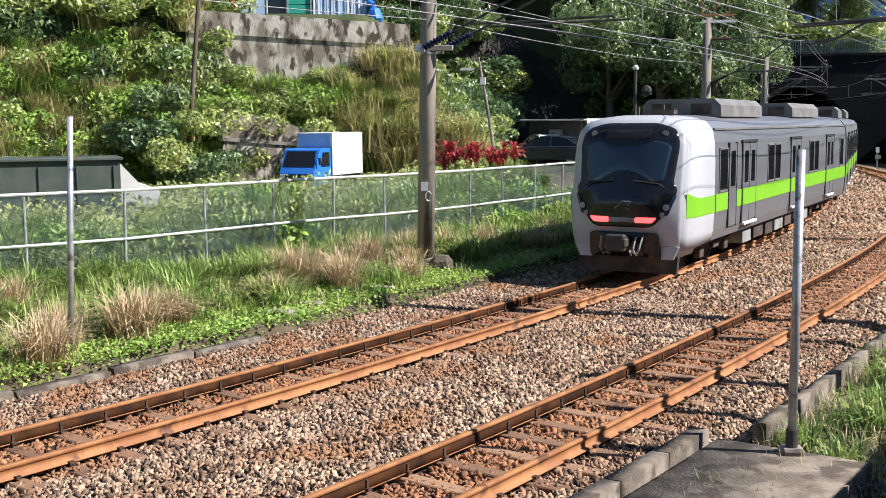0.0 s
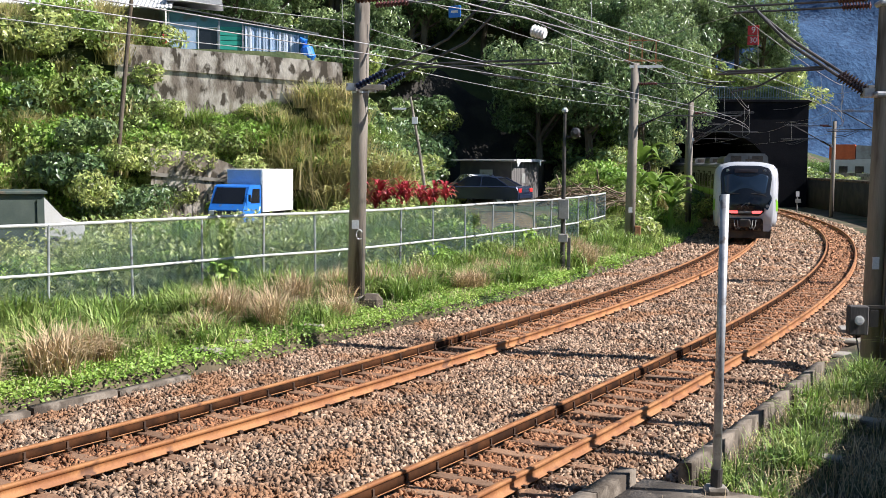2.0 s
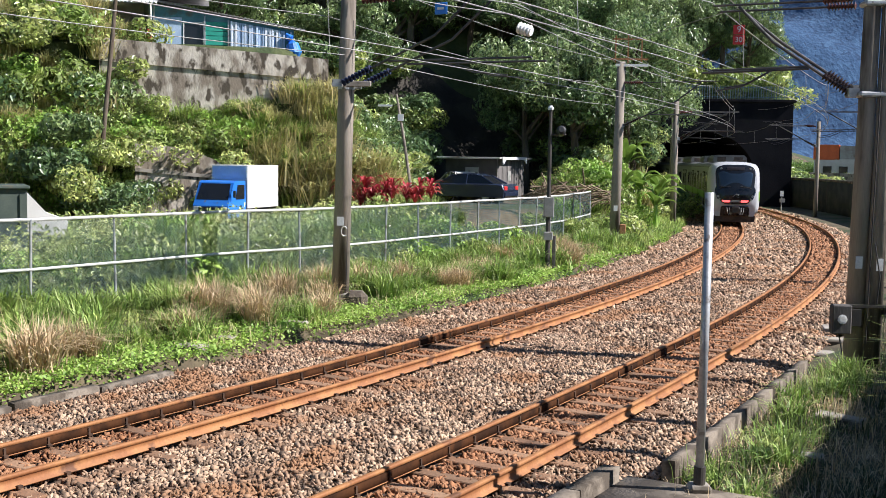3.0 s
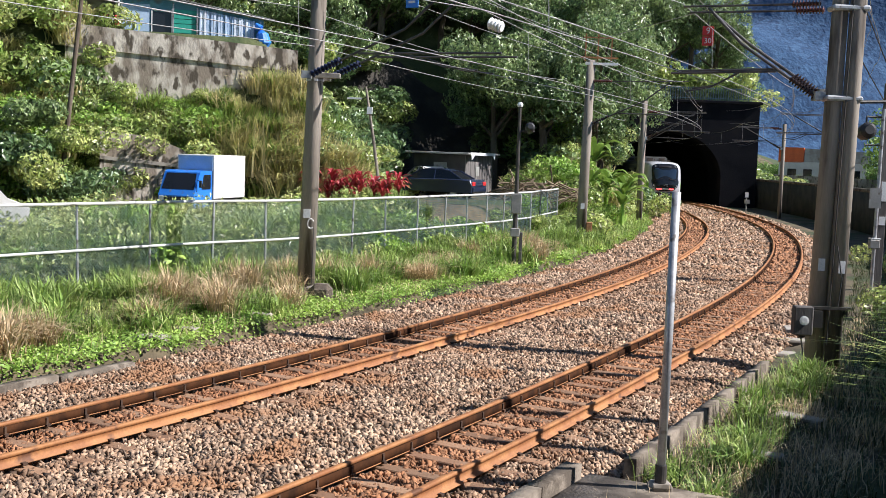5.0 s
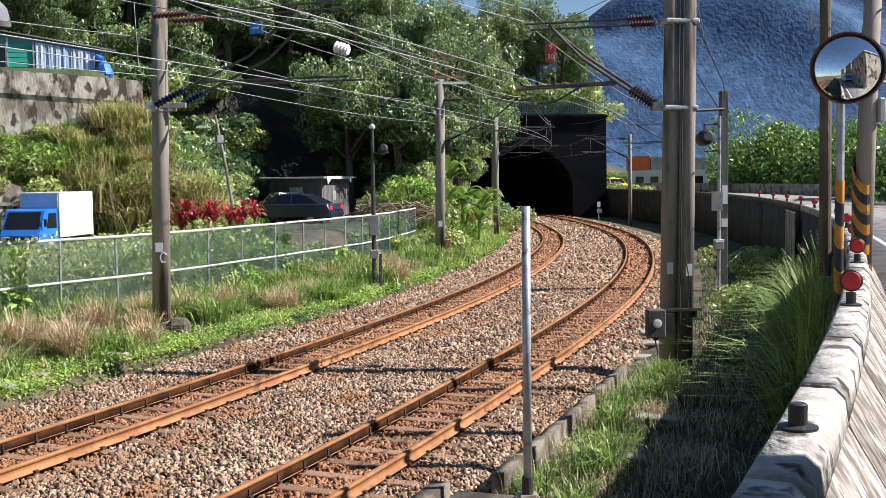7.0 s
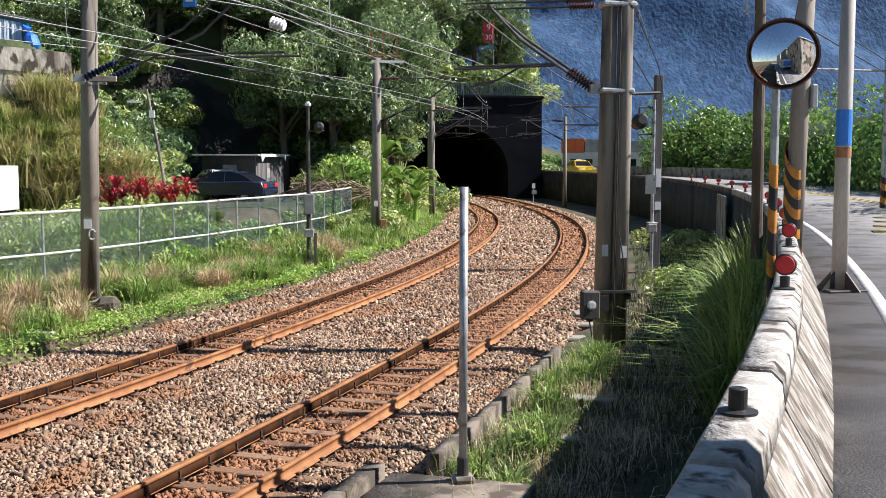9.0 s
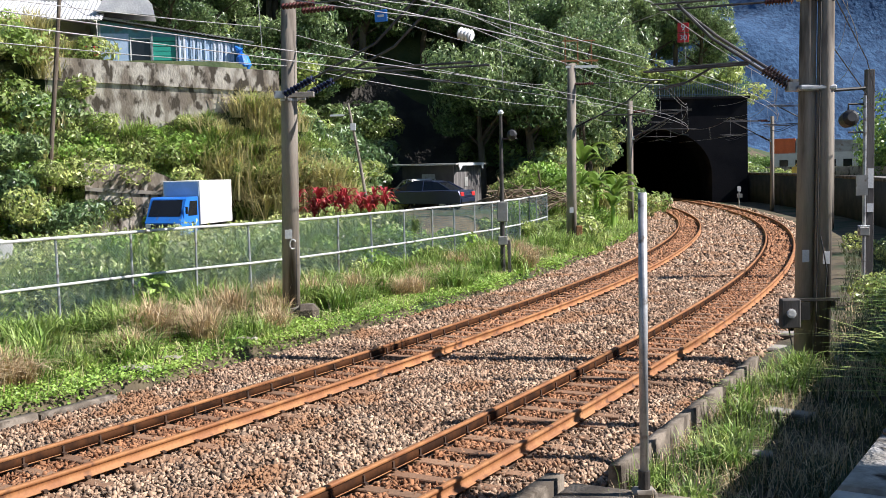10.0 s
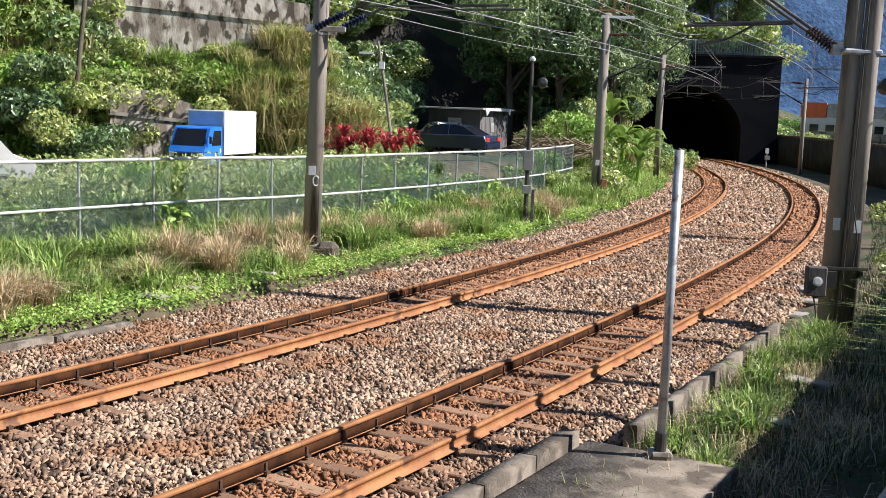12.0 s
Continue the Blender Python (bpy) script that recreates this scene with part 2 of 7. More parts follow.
    "fence_white": material("worn_white_pipe", (0.62, 0.62, 0.60), (0.50, 0.50, 0.48), 3, 0.5, 0.1, 0.1, 40, dirt=(0.22, 0.19, 0.16), dirt_scale=2.5, dirt_at=0.62),
    "bracket": material("weathered_bracket_tube", (0.06, 0.06, 0.064), (0.11, 0.105, 0.10), 3, 0.55, 0.3, 0.1, 40),
    "porcelain_blue": material("blue_black_porcelain", (0.018, 0.02, 0.045), (0.03, 0.032, 0.06), 4, 0.2, 0.0, 0.0, 40),
    "porcelain_red": material("red_brown_porcelain", (0.09, 0.03, 0.025), (0.12, 0.045, 0.035), 4, 0.25, 0.0, 0.0, 40),
    "pole_pale": material("pale_painted_pole", (0.46, 0.43, 0.38), (0.36, 0.33, 0.29), 2, 0.7, 0.0, 0.1, 40, dirt=(0.22, 0.18, 0.14), dirt_scale=2.0, dirt_at=0.6, stretch=(1, 1, 0.3)),
    "blue_pale": material("pale_blue_panel", (0.35, 0.48, 0.66), (0.42, 0.54, 0.70), 2, 0.5, 0.0, 0.05, 30),
    "cream": material("cream_roof", (0.66, 0.60, 0.46), (0.58, 0.52, 0.40), 2, 0.7, 0.0, 0.1, 10),
    "wall_face": material("streaked_wall_face", (0.36, 0.325, 0.28), (0.15, 0.125, 0.10), 11, 0.95, bump=1.0, fine=30, dirt=(0.55, 0.52, 0.46), dirt_scale=7, dirt_at=0.54, stretch=(1, 1, 0.12)),
    # moss tone darkened further to paint in the shade on the track side
    "wall_inner": material("mossy_shaded_wall_face", (0.035, 0.036, 0.03), (0.06, 0.058, 0.045), 1, 0.95, bump=0.5, fine=12),
    "rail_web_dark": material("dark_rail_web", (0.030, 0.015, 0.009), (0.065, 0.028, 0.013), 3, 0.95, 0.0, 0.2, 30, gloss=0.05),
    "kerb": material("dirty_kerb_concrete", (0.12, 0.098, 0.074), (0.215, 0.18, 0.14), 3, 0.95, bump=0.8, fine=25, dirt=(0.07, 0.055, 0.04), dirt_scale=2.5, dirt_at=0.52),
    "rim_dark": material("dark_rim", (0.10, 0.05, 0.035), (0.22, 0.08, 0.04), 3, 0.6, 0.0, 0.1, 30),
    "branch": material("dead_branches", (0.26, 0.20, 0.13), (0.18, 0.13, 0.08), 3, 0.9, 0.0, 0.3, 30),
}

# ---- shape helpers ----
rng = np.random.default_rng(7)


def mesh_of(name, verts, *faces):
    """A mesh from arrays of vertices and of equal-sided faces."""
    me = bpy.data.meshes.new(name)
    verts = np.asarray(verts, np.float32).reshape(-1, 3)
    faces = [np.asarray(f, np.int32) for f in faces if len(f)]
    me.vertices.add(len(verts))
    me.vertices.foreach_set("co", verts.ravel())
    loops = np.concatenate([f.ravel() for f in faces])
    sizes = np.concatenate([np.full(len(f), f.shape[1]) for f in faces])
    me.loops.add(len(loops))
    me.loops.foreach_set("vertex_index", loops)
    me.polygons.add(len(sizes))
    me.polygons.foreach_set("loop_start", np.concatenate([[0], np.cumsum(sizes)[:-1]]).astype(np.int32))
    me.update(calc_edges=True)
    me.validate()
    return me


def part(name, shape, mat, parent=None, label="", smooth=False):
    """One mesh object, from a bmesh or a mesh, under a thing or a part."""
    if isinstance(shape, bmesh.types.BMesh):
        me = bpy.data.meshes.new(name)
        bmesh.ops.recalc_face_normals(shape, faces=shape.faces)
        shape.to_mesh(me)
        shape.free()
    else:
        me = shape
    if not me.materials:
        me.materials.append(M[mat] if isinstance(mat, str) else mat)
    if smooth:
        me.polygons.foreach_set("use_smooth", np.ones(len(me.polygons), bool))
    ob = new(name, me)
    if parent:
        ob.parent = parent
    if label:
        ob["label"] = label
    return ob


def thing(name, label, category, m=None, group="", kind=""):
    ob = tagged(new(name), label, category, group, kind)
    if m is not None:
        ob.matrix_basis = m
    return ob


def box(bm, cx, cy, cz, sx, sy, sz, bevel=0.0, m=None):
    r = bmesh.ops.create_cube(bm, size=1)["verts"]
    mat = (m or Matrix()) @ Matrix.Translation((cx, cy, cz)) @ Matrix.Diagonal((sx, sy, sz, 1))
    bmesh.ops.transform(bm, matrix=mat, verts=r)
    if bevel:
        edges = {e for v in r for e in v.link_edges}
        bmesh.ops.bevel(bm, geom=list(edges), offset=bevel, segments=1, affect="EDGES")
    return bm


def boxes(*rows, bevel=0.0):
    bm = bmesh.new()
    for r in rows:
        box(bm, *r, bevel=bevel)
    return bm


def tube(bm, points, radii, sides=10, caps=True):
    """A round bar through the points, with a radius or a list of radii."""
    pts = [Vector(p) for p in points]
    if not isinstance(radii, (list, tuple)):
        radii = [radii] * len(pts)
    rings = []
    for i, p in enumerate(pts):
        d = (pts[min(i + 1, len(pts) - 1)] - pts[max(i - 1, 0)]).normalized()
        a = d.orthogonal().normalized() if abs(d.z) < 0.9 else Vector((1, 0, 0)).cross(d).normalized()
        if abs(d.z) < 0.9:
            a = d.cross(Vector((0, 0, 1))).normalized()
        b = d.cross(a)
        rings.append([bm.verts.new(p + radii[i] * (math.cos(t) * a + math.sin(t) * b)) for t in (2 * math.pi * k / sides for k in range(sides))])
    for r0, r1 in zip(rings, rings[1:]):
        for k in range(sides):
            bm.faces.new((r0[k], r0[(k + 1) % sides], r1[(k + 1) % sides], r1[k]))
    if caps:
        bm.faces.new(rings[0][::-1])
        bm.faces.new(rings[-1])
    return bm


def rod(points, radii, sides=10):
    return tube(bmesh.new(), points, radii, sides)


def lathe(bm, profile, m=None, sides=16):
    """A turned shape about z from (radius, height) pairs."""
    rings = []
    for r, z in profile:
        rings.append([bm.verts.new((r * math.cos(t), r * math.sin(t), z)) for t in (2 * math.pi * k / sides for k in range(sides))])
    for r0, r1 in zip(rings, rings[1:]):
        for k in range(sides):
            bm.faces.new((r0[k], r0[(k + 1) % sides], r1[(k + 1) % sides], r1[k]))
    bm.faces.new(rings[0][::-1])
    bm.faces.new(rings[-1])
    if m is not None:
        bmesh.ops.transform(bm, matrix=m, verts=[v for r in rings for v in r])
    return bm


def prism(bm, outline, depth, m=None):
    """An outline in x, z pushed from y = 0 to y = depth."""
    a = [bm.verts.new((x, 0, z)) for x, z in outline]
    b = [bm.verts.new((x, depth, z)) for x, z in outline]
    n = len(a)
    bm.faces.new(a)
    bm.faces.new(b[::-1])
    for i in range(n):
        bm.faces.new((a[i], b[i], b[(i + 1) % n], a[(i + 1) % n]))
    if m is not None:
        bmesh.ops.transform(bm, matrix=m, verts=a + b)
    return bm


# ---- the line of the railway: distance s along it, offset u to its left ----
GAUGE, SPACING = 1.067, 4.24
KS = [-60, 8, 16, 24, 32, 40, 50, 60, 75, 95, 130, 200, 400]
KV = [0.5, 0.79, 0.42, 0.56, 0.77, 0.585, 0.595, 0.88, 0.33, 0.9, 0.9, 0.2, 0.0]
LS = np.arange(-60, 400.01, 0.25)
curv = np.interp(LS, KS, KV) * 0.01
LA = np.concatenate([[0], np.cumsum((curv[1:] + curv[:-1]) * 0.125)])
i8 = int(68 / 0.25)
LA = LA - LA[i8] + radians(59.55)
mid = (LA[1:] + LA[:-1]) / 2
LX = np.concatenate([[0], np.cumsum(np.cos(mid) * 0.25)])
LY = np.concatenate([[0], np.cumsum(np.sin(mid) * 0.25)])
LX, LY = LX - LX[i8] - 4.859, LY - LY[i8] + 12.178


def line(s, u=0.0):
    """x, y and heading at s and u; takes arrays."""
    a = np.interp(s, LS, LA)
    return np.interp(s, LS, LX) - np.sin(a) * u, np.interp(s, LS, LY) + np.cos(a) * u, a


def P(s, u, z=0.0):
    x, y, _ = line(s, u)
    return Vector((float(x), float(y), z))


def on_line(s, u, z=0.0, turn=0.0):
    """A pose at s, u whose y axis runs along the line."""
    x, y, a = line(s, u)
    return pose(float(x), float(y), z, 0, 0, math.degrees(float(a)) - 90 + turn)


def to_line(x, y):
    """s and u of points (arrays)."""
    x, y = np.atleast_1d(x), np.atleast_1d(y)
    step = slice(None, None, 4)
    so, uo = np.empty(len(x)), np.empty(len(x))
    for i in range(0, len(x), 4000):
        k = ((LX[None, step] - x[i:i + 4000, None]) ** 2 + (LY[None, step] - y[i:i + 4000, None]) ** 2).argmin(1) * 4
        dx, dy = x[i:i + 4000] - LX[k], y[i:i + 4000] - LY[k]
        so[i:i + 4000] = LS[k] + dx * np.cos(LA[k]) + dy * np.sin(LA[k])
        uo[i:i + 4000] = -dx * np.sin(LA[k]) + dy * np.cos(LA[k])
    return so, uo


def sweep(profile, s0, s1, step, closed=True):
    """A profile of (u, z) drawn along the line."""
    ss = np.linspace(s0, s1, max(2, int((s1 - s0) / step) + 1))
    n, V = len(profile), []
    for u, z in profile:
        x, y, _ = line(ss, u)
        V.append(np.stack([x, y, np.full(len(ss), z)], -1))
    V = np.stack(V, 1).reshape(-1, 3)
    i = np.arange(len(ss) - 1)[:, None] * n
    k = np.arange(n if closed else n - 1)[None]
    k2 = (k + 1) % n
    F = np.stack([i + k, i + k2, i + n + k2, i + n + k], -1).reshape(-1, 4)
    me = mesh_of("swept", V, F[:, ::-1])
    if closed:
        bm = bmesh.new()
        bm.from_mesh(me)
        bm.verts.ensure_lookup_table()
        bm.faces.new([bm.verts[j] for j in range(n)])
        bm.faces.new([bm.verts[len(V) - 1 - j] for j in range(n)])
        bpy.data.meshes.remove(me)
        return bm
    return me


# ---- ground: one sheet with the track bed, the verge, the yard and the hillside ----
FOOT = [(-120, -20), (-60, 18), (-30, 34), (-17, 43), (-9.5, 45), (-4.5, 47.5), (-4.2, 54), (-3.5, 62), (0, 66), (4.5, 64), (6.5, 60), (8.5, 62), (11, 71), (12.5, 82), (13.2, 97), (26.8, 97.2), (29, 140), (70, 260), (160, 600)]
PORTAL_Y = 95.0


def foot_distance(x, y):
    """Signed distance behind the hill's foot line."""
    best, inside = np.full(len(x), 1e9), np.zeros(len(x), bool)
    ring = FOOT + [(160, 4000), (-4000, 4000), (-4000, -20)]
    for i, ((ax, ay), (bx, by)) in enumerate(zip(ring, ring[1:] + ring[:1])):
        dx, dy = bx - ax, by - ay
        if i < len(FOOT) - 1:
            t = np.clip(((x - ax) * dx + (y - ay) * dy) / (dx * dx + dy * dy), 0, 1)
            best = np.minimum(best, np.hypot(x - ax - t * dx, y - ay - t * dy))
        if by != ay:
            inside ^= ((ay > y) != (by > y)) & (x < dx * (y - ay) / dy + ax)
    return np.where(inside, best, -best)


def smooth01(t):
    t = np.clip(t, 0, 1)
    return t * t * (3 - 2 * t)


def bumps(x, y, scale, seed=0.0):
    return (np.sin(x / scale + seed) * np.cos(y / scale * 1.3 + seed * 2) + 0.5 * np.sin(x / scale * 2.3 + y / scale * 1.9 + seed * 3)) / 1.5


def ground_z(x, y):
    x, y = np.atleast_1d(np.asarray(x, float)), np.atleast_1d(np.asarray(y, float))
    s, u = to_line(x, y)
    yard = 0.6 + 0.8 * smooth01((x + 9) / 9.0)
    left = -0.75 + 0.75 * smooth01((u - 2.45 - 0.15 * np.sin(s * 0.9) * (s > 12.4)) / 0.3) + 0.12 * smooth01((u - 2.5) / 3) + 0.05 * bumps(x, y, 1.1) * smooth01((u - 2.2) / 1)
    fence_u = np.interp(s, [0, 11.5, 19.5, 30.5, 40, 60], [9.2, 8.3, 7.1, 6.0, 5.0, 4.3])
    left = left + (yard - 0.12) * smooth01((u - fence_u - 0.3) / 3.0)
    bank = smooth01((s - 44) / 10) * smooth01((u - 3.4) / 3.0) * (1 - smooth01((u - 6.5) / 3.0)) * 1.5
    left = left + bank
    d = foot_distance(x, y)
    over = smooth01((x + 5.5) / 3.0)
    lower = np.where(d < 4.2, 1.22 * d, 5.2) + 2.75 * smooth01((d - 4.25) / 0.4) + 0.85 * np.clip(d - 13, 0, 60)
    steep = np.minimum(1.5 * d, 11 + 0.55 * d)
    rise = np.where(d > 0, lower * (1 - over) + steep * over, 0)
    rise = np.where((d > 0) & (x > 9) & (y > 94), np.minimum(8.6 + 0.6 * np.clip(d, 0, 14) + 0.25 * np.clip(d - 14, 0, 60), 30) * smooth01((d + 0.2) / 1.0), rise)
    rise = np.minimum(rise, 38) + np.where(d > 1.5, 0.35 * bumps(x, y, 2.7) * np.minimum(d / 6, 1), 0) * np.where((d > 4) & (d < 13) & (x < -6), 0, 1)
    right = -0.6 + 0.32 * smooth01((-5.6 - u) / 0.6) + 2.0 * smooth01((-10.2 - u) / 2.6) - 0.6 * smooth01((-30 - u) / 40)
    z = np.where(u > 0, left, np.where(u > -5, -0.75, right))
    return np.where(d > 0, np.maximum(z, 0.3 * (u > 2)) + rise, z)


def axis_steps(stops):
    out = []
    for a, b, st in stops:
        out.extend(np.arange(a, b - 1e-6, st))
    return np.array(out + [stops[-1][1]])


gx = axis_steps([(-2500, -300, 220), (-300, -80, 20), (-80, -30, 2.5), (-30, 30, 0.6), (30, 80, 2.5), (80, 300, 20), (300, 2500, 220)])
gy = axis_steps([(-2500, -300, 220), (-300, -40, 20), (-40, -4, 2.0), (-4, 62, 0.6), (62, 104, 0.8), (104, 180, 4), (180, 400, 20), (400, 3000, 200)])
GX, GY = np.meshgrid(gx, gy)
GZ = ground_z(GX.ravel(), GY.ravel())
GV = np.stack([GX.ravel(), GY.ravel(), GZ], -1)
nx = len(gx)
ii, jj = np.meshgrid(np.arange(len(gy) - 1), np.arange(nx - 1), indexing="ij")
GF = np.stack([ii * nx + jj, ii * nx + jj + 1, (ii + 1) * nx + jj + 1, (ii + 1) * nx + jj], -1).reshape(-1, 4)
fc = GV[GF].mean(1)
tunnel_mouth = (fc[:, 0] > 13.9) & (fc[:, 0] < 25.0) & (fc[:, 1] > 94.6) & (fc[:, 1] < 99.4)
me = mesh_of("ground", GV, GF[~tunnel_mouth])
me.materials.append(M["soil"])
me.materials.append(M["hill_core"])
fd = foot_distance(fc[~tunnel_mouth, 0], fc[~tunnel_mouth, 1])
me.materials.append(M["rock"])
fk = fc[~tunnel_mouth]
# hollow under the trees: its near-black colour paints in the deep shade
hollow_shade = (fd > -0.6) & (fk[:, 0] > -6.8) & (fk[:, 0] < 6.6) & (fk[:, 1] > 49) & (fk[:, 1] < 70)
me.polygons.foreach_set("material_index", np.where(hollow_shade, 2, fd > 0.3).astype(np.int32))
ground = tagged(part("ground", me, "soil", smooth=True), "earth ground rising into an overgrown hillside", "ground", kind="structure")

# ballast bed of both tracks; its dark colour stands in for shade between stones
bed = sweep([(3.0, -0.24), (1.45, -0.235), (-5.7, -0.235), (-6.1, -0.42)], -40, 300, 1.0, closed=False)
tagged(part("ballast_bed", bed, "bed", smooth=False), "rust-stained stone bed under two tracks, darkened as shade between stones", "track bed", kind="structure")

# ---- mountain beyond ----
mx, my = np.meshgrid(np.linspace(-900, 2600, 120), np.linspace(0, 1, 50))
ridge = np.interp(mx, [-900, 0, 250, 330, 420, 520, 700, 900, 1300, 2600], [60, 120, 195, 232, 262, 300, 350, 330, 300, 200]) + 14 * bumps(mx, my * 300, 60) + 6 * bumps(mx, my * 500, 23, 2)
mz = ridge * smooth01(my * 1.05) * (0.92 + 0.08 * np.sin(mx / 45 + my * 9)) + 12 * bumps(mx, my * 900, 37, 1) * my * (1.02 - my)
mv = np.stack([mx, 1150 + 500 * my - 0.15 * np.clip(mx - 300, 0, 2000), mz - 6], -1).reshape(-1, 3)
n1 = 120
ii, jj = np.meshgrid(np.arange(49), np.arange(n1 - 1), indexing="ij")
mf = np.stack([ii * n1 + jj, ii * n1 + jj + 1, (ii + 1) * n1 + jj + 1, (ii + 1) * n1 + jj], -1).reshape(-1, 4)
tagged(part("backdrop_mountain", mesh_of("mountain", mv, mf), "mountain", smooth=True), "distant forested mountain with blue haze in its colour", "mountain", kind="structure")


# ---- railway tracks ----
RAIL = [(-0.0635, -0.153), (0.0635, -0.153), (0.0635, -0.142), (0.014, -0.125), (0.009, -0.05), (0.032, -0.038), (0.0325, -0.006), (0.024, 0.0), (-0.024, 0.0), (-0.0325, -0.006), (-0.032, -0.038), (-0.009, -0.05), (-0.014, -0.125), (-0.0635, -0.142)]
sleeper_bm = boxes((0, 0, -0.252, 2.0, 0.20, 0.14), bevel=0.012)
sleeper_mesh = bpy.data.meshes.new("sleeper")
sleeper_bm.to_mesh(sleeper_mesh)
sleeper_mesh.materials.append(M["sleeper"])


def railway_track(u0, label):
    t = thing("railway_track", label, "railway track", group="railway tracks")
    for side in (1, -1):
        u = u0 + side * (GAUGE / 2 + 0.0325)
        part("rail", sweep([(u + a, z) for a, z in RAIL], -40, 300, 0.5), "rail", t)
    clips = bmesh.new()
    ss = np.arange(-6, 150, 0.61)
    for s in ss:
        x, y, a = line(s, u0)
        if s < 112:
            o = new("sleeper", sleeper_mesh)
            o.parent = t
            o.matrix_basis = pose(float(x), float(y), random.uniform(-0.012, 0.006), 0, 0, math.degrees(a) - 90 + random.uniform(-0.8, 0.8))
        if -2 < s < 50:
            m = on_line(s, u0)
            for side in (1, -1):
                for e in (-0.075, 0.075):
                    box(clips, side * (GAUGE / 2 + 0.0325) + e, 0, -0.142, 0.05, 0.06, 0.03, m=m)
            box(clips, -(GAUGE / 2 - 0.03), 0, -0.095, 0.02, 0.03, 0.10, m=m)
    tagged(part("rail_fastening", clips, "clip", t, "small rusty rail clips"), kind="stuff")
    # dark plate added over the gauge face of the curve's inner rail
    ui = u0 + GAUGE / 2
    part("check_bar", sweep([(ui - 0.028, -0.15), (ui - 0.022, -0.045), (ui - 0.002, -0.04), (ui - 0.002, -0.15)], -40, 120, 0.5), "rail_web_dark", t, "dark plate added along the inner rail")
    return t


railway_track(0.0, "rust-brown railway track on weathered sleepers carrying the train")
railway_track(-SPACING, "rust-brown empty railway track on weathered sleepers")


def stones(name, label, s0, s1, u_of, size, per_m2, mat, z0=-0.235, lift=0.035, seed=1):
    """Loose angular stones as one heap."""
    g = np.random.default_rng(seed)
    lo, hi = u_of
    n = int((s1 - s0) * (hi - lo) * per_m2)
    s, u = g.uniform(s0, s1, n), g.uniform(lo, hi, n)
    x, y, _ = line(s, u)
    z = z0 + g.uniform(0, lift, n) + np.where(u > 1.45, (u - 1.45) * 0.03, 0) + np.where(u < -5.6, (u + 5.6) * 0.3, 0)
    base = np.array([(-1, -1, -0.6), (1, -1, -0.6), (1, 1, -0.6), (-1, 1, -0.6), (-0.6, -0.6, 0.7), (0.6, -0.6, 0.7), (0.6, 0.6, 0.7), (-0.6, 0.6, 0.7)]) * 0.5
    V = base[None] * (1 + g.uniform(-0.5, 0.5, (n, 8, 3)))
    V = V * (size * g.uniform(0.65, 1.45, (n, 1, 1))) * (np.array([1.45, 0.95, 0.6]) * g.uniform(0.75, 1.2, (n, 1, 3)))
    q = g.normal(size=(n, 4))
    q /= np.linalg.norm(q, axis=1)[:, None]
    w, a, b, c = q.T
    R = np.stack([1 - 2 * (b * b + c * c), 2 * (a * b - c * w), 2 * (a * c + b * w), 2 * (a * b + c * w), 1 - 2 * (a * a + c * c), 2 * (b * c - a * w), 2 * (a * c - b * w), 2 * (b * c + a * w), 1 - 2 * (a * a + b * b)], -1).reshape(n, 3, 3)
    V = np.einsum("nij,nkj->nki", R, V) + np.stack([x, y, z], -1)[:, None]
    F = np.array([(0, 3, 2, 1), (4, 5, 6, 7), (0, 1, 5, 4), (1, 2, 6, 5), (2, 3, 7, 6), (3, 0, 4, 7)])
    F = (F[None] + (np.arange(n) * 8)[:, None, None]).reshape(-1, 4)
    return tagged(part(name, mesh_of(name, V, F), mat), label, "ballast", kind="stuff")


STONE_LABEL = "pale and rust-brown crushed ballast stones"
RUST_LABEL = "rust-stained ballast stones between the rails"
for i, (a, b, size, dens) in enumerate([(3, 20, 0.047, 520), (20, 36, 0.064, 250), (36, 62, 0.11, 70), (62, 96, 0.15, 28)]):
    for j, (lo, hi) in enumerate([(0.62, 2.62), (-3.6, -0.62), (-6.0, -4.86)]):
        stones("ballast_stones", STONE_LABEL, a, b, (lo, hi), size, dens, "stone", seed=10 * i + j)
    for j, c in enumerate((0, -SPACING)):
        stones("ballast_stones", RUST_LABEL, a, b, (c - 0.52, c + 0.52), size, dens, "stone_rust", z0=-0.238, lift=0.03, seed=100 + 10 * i + j)


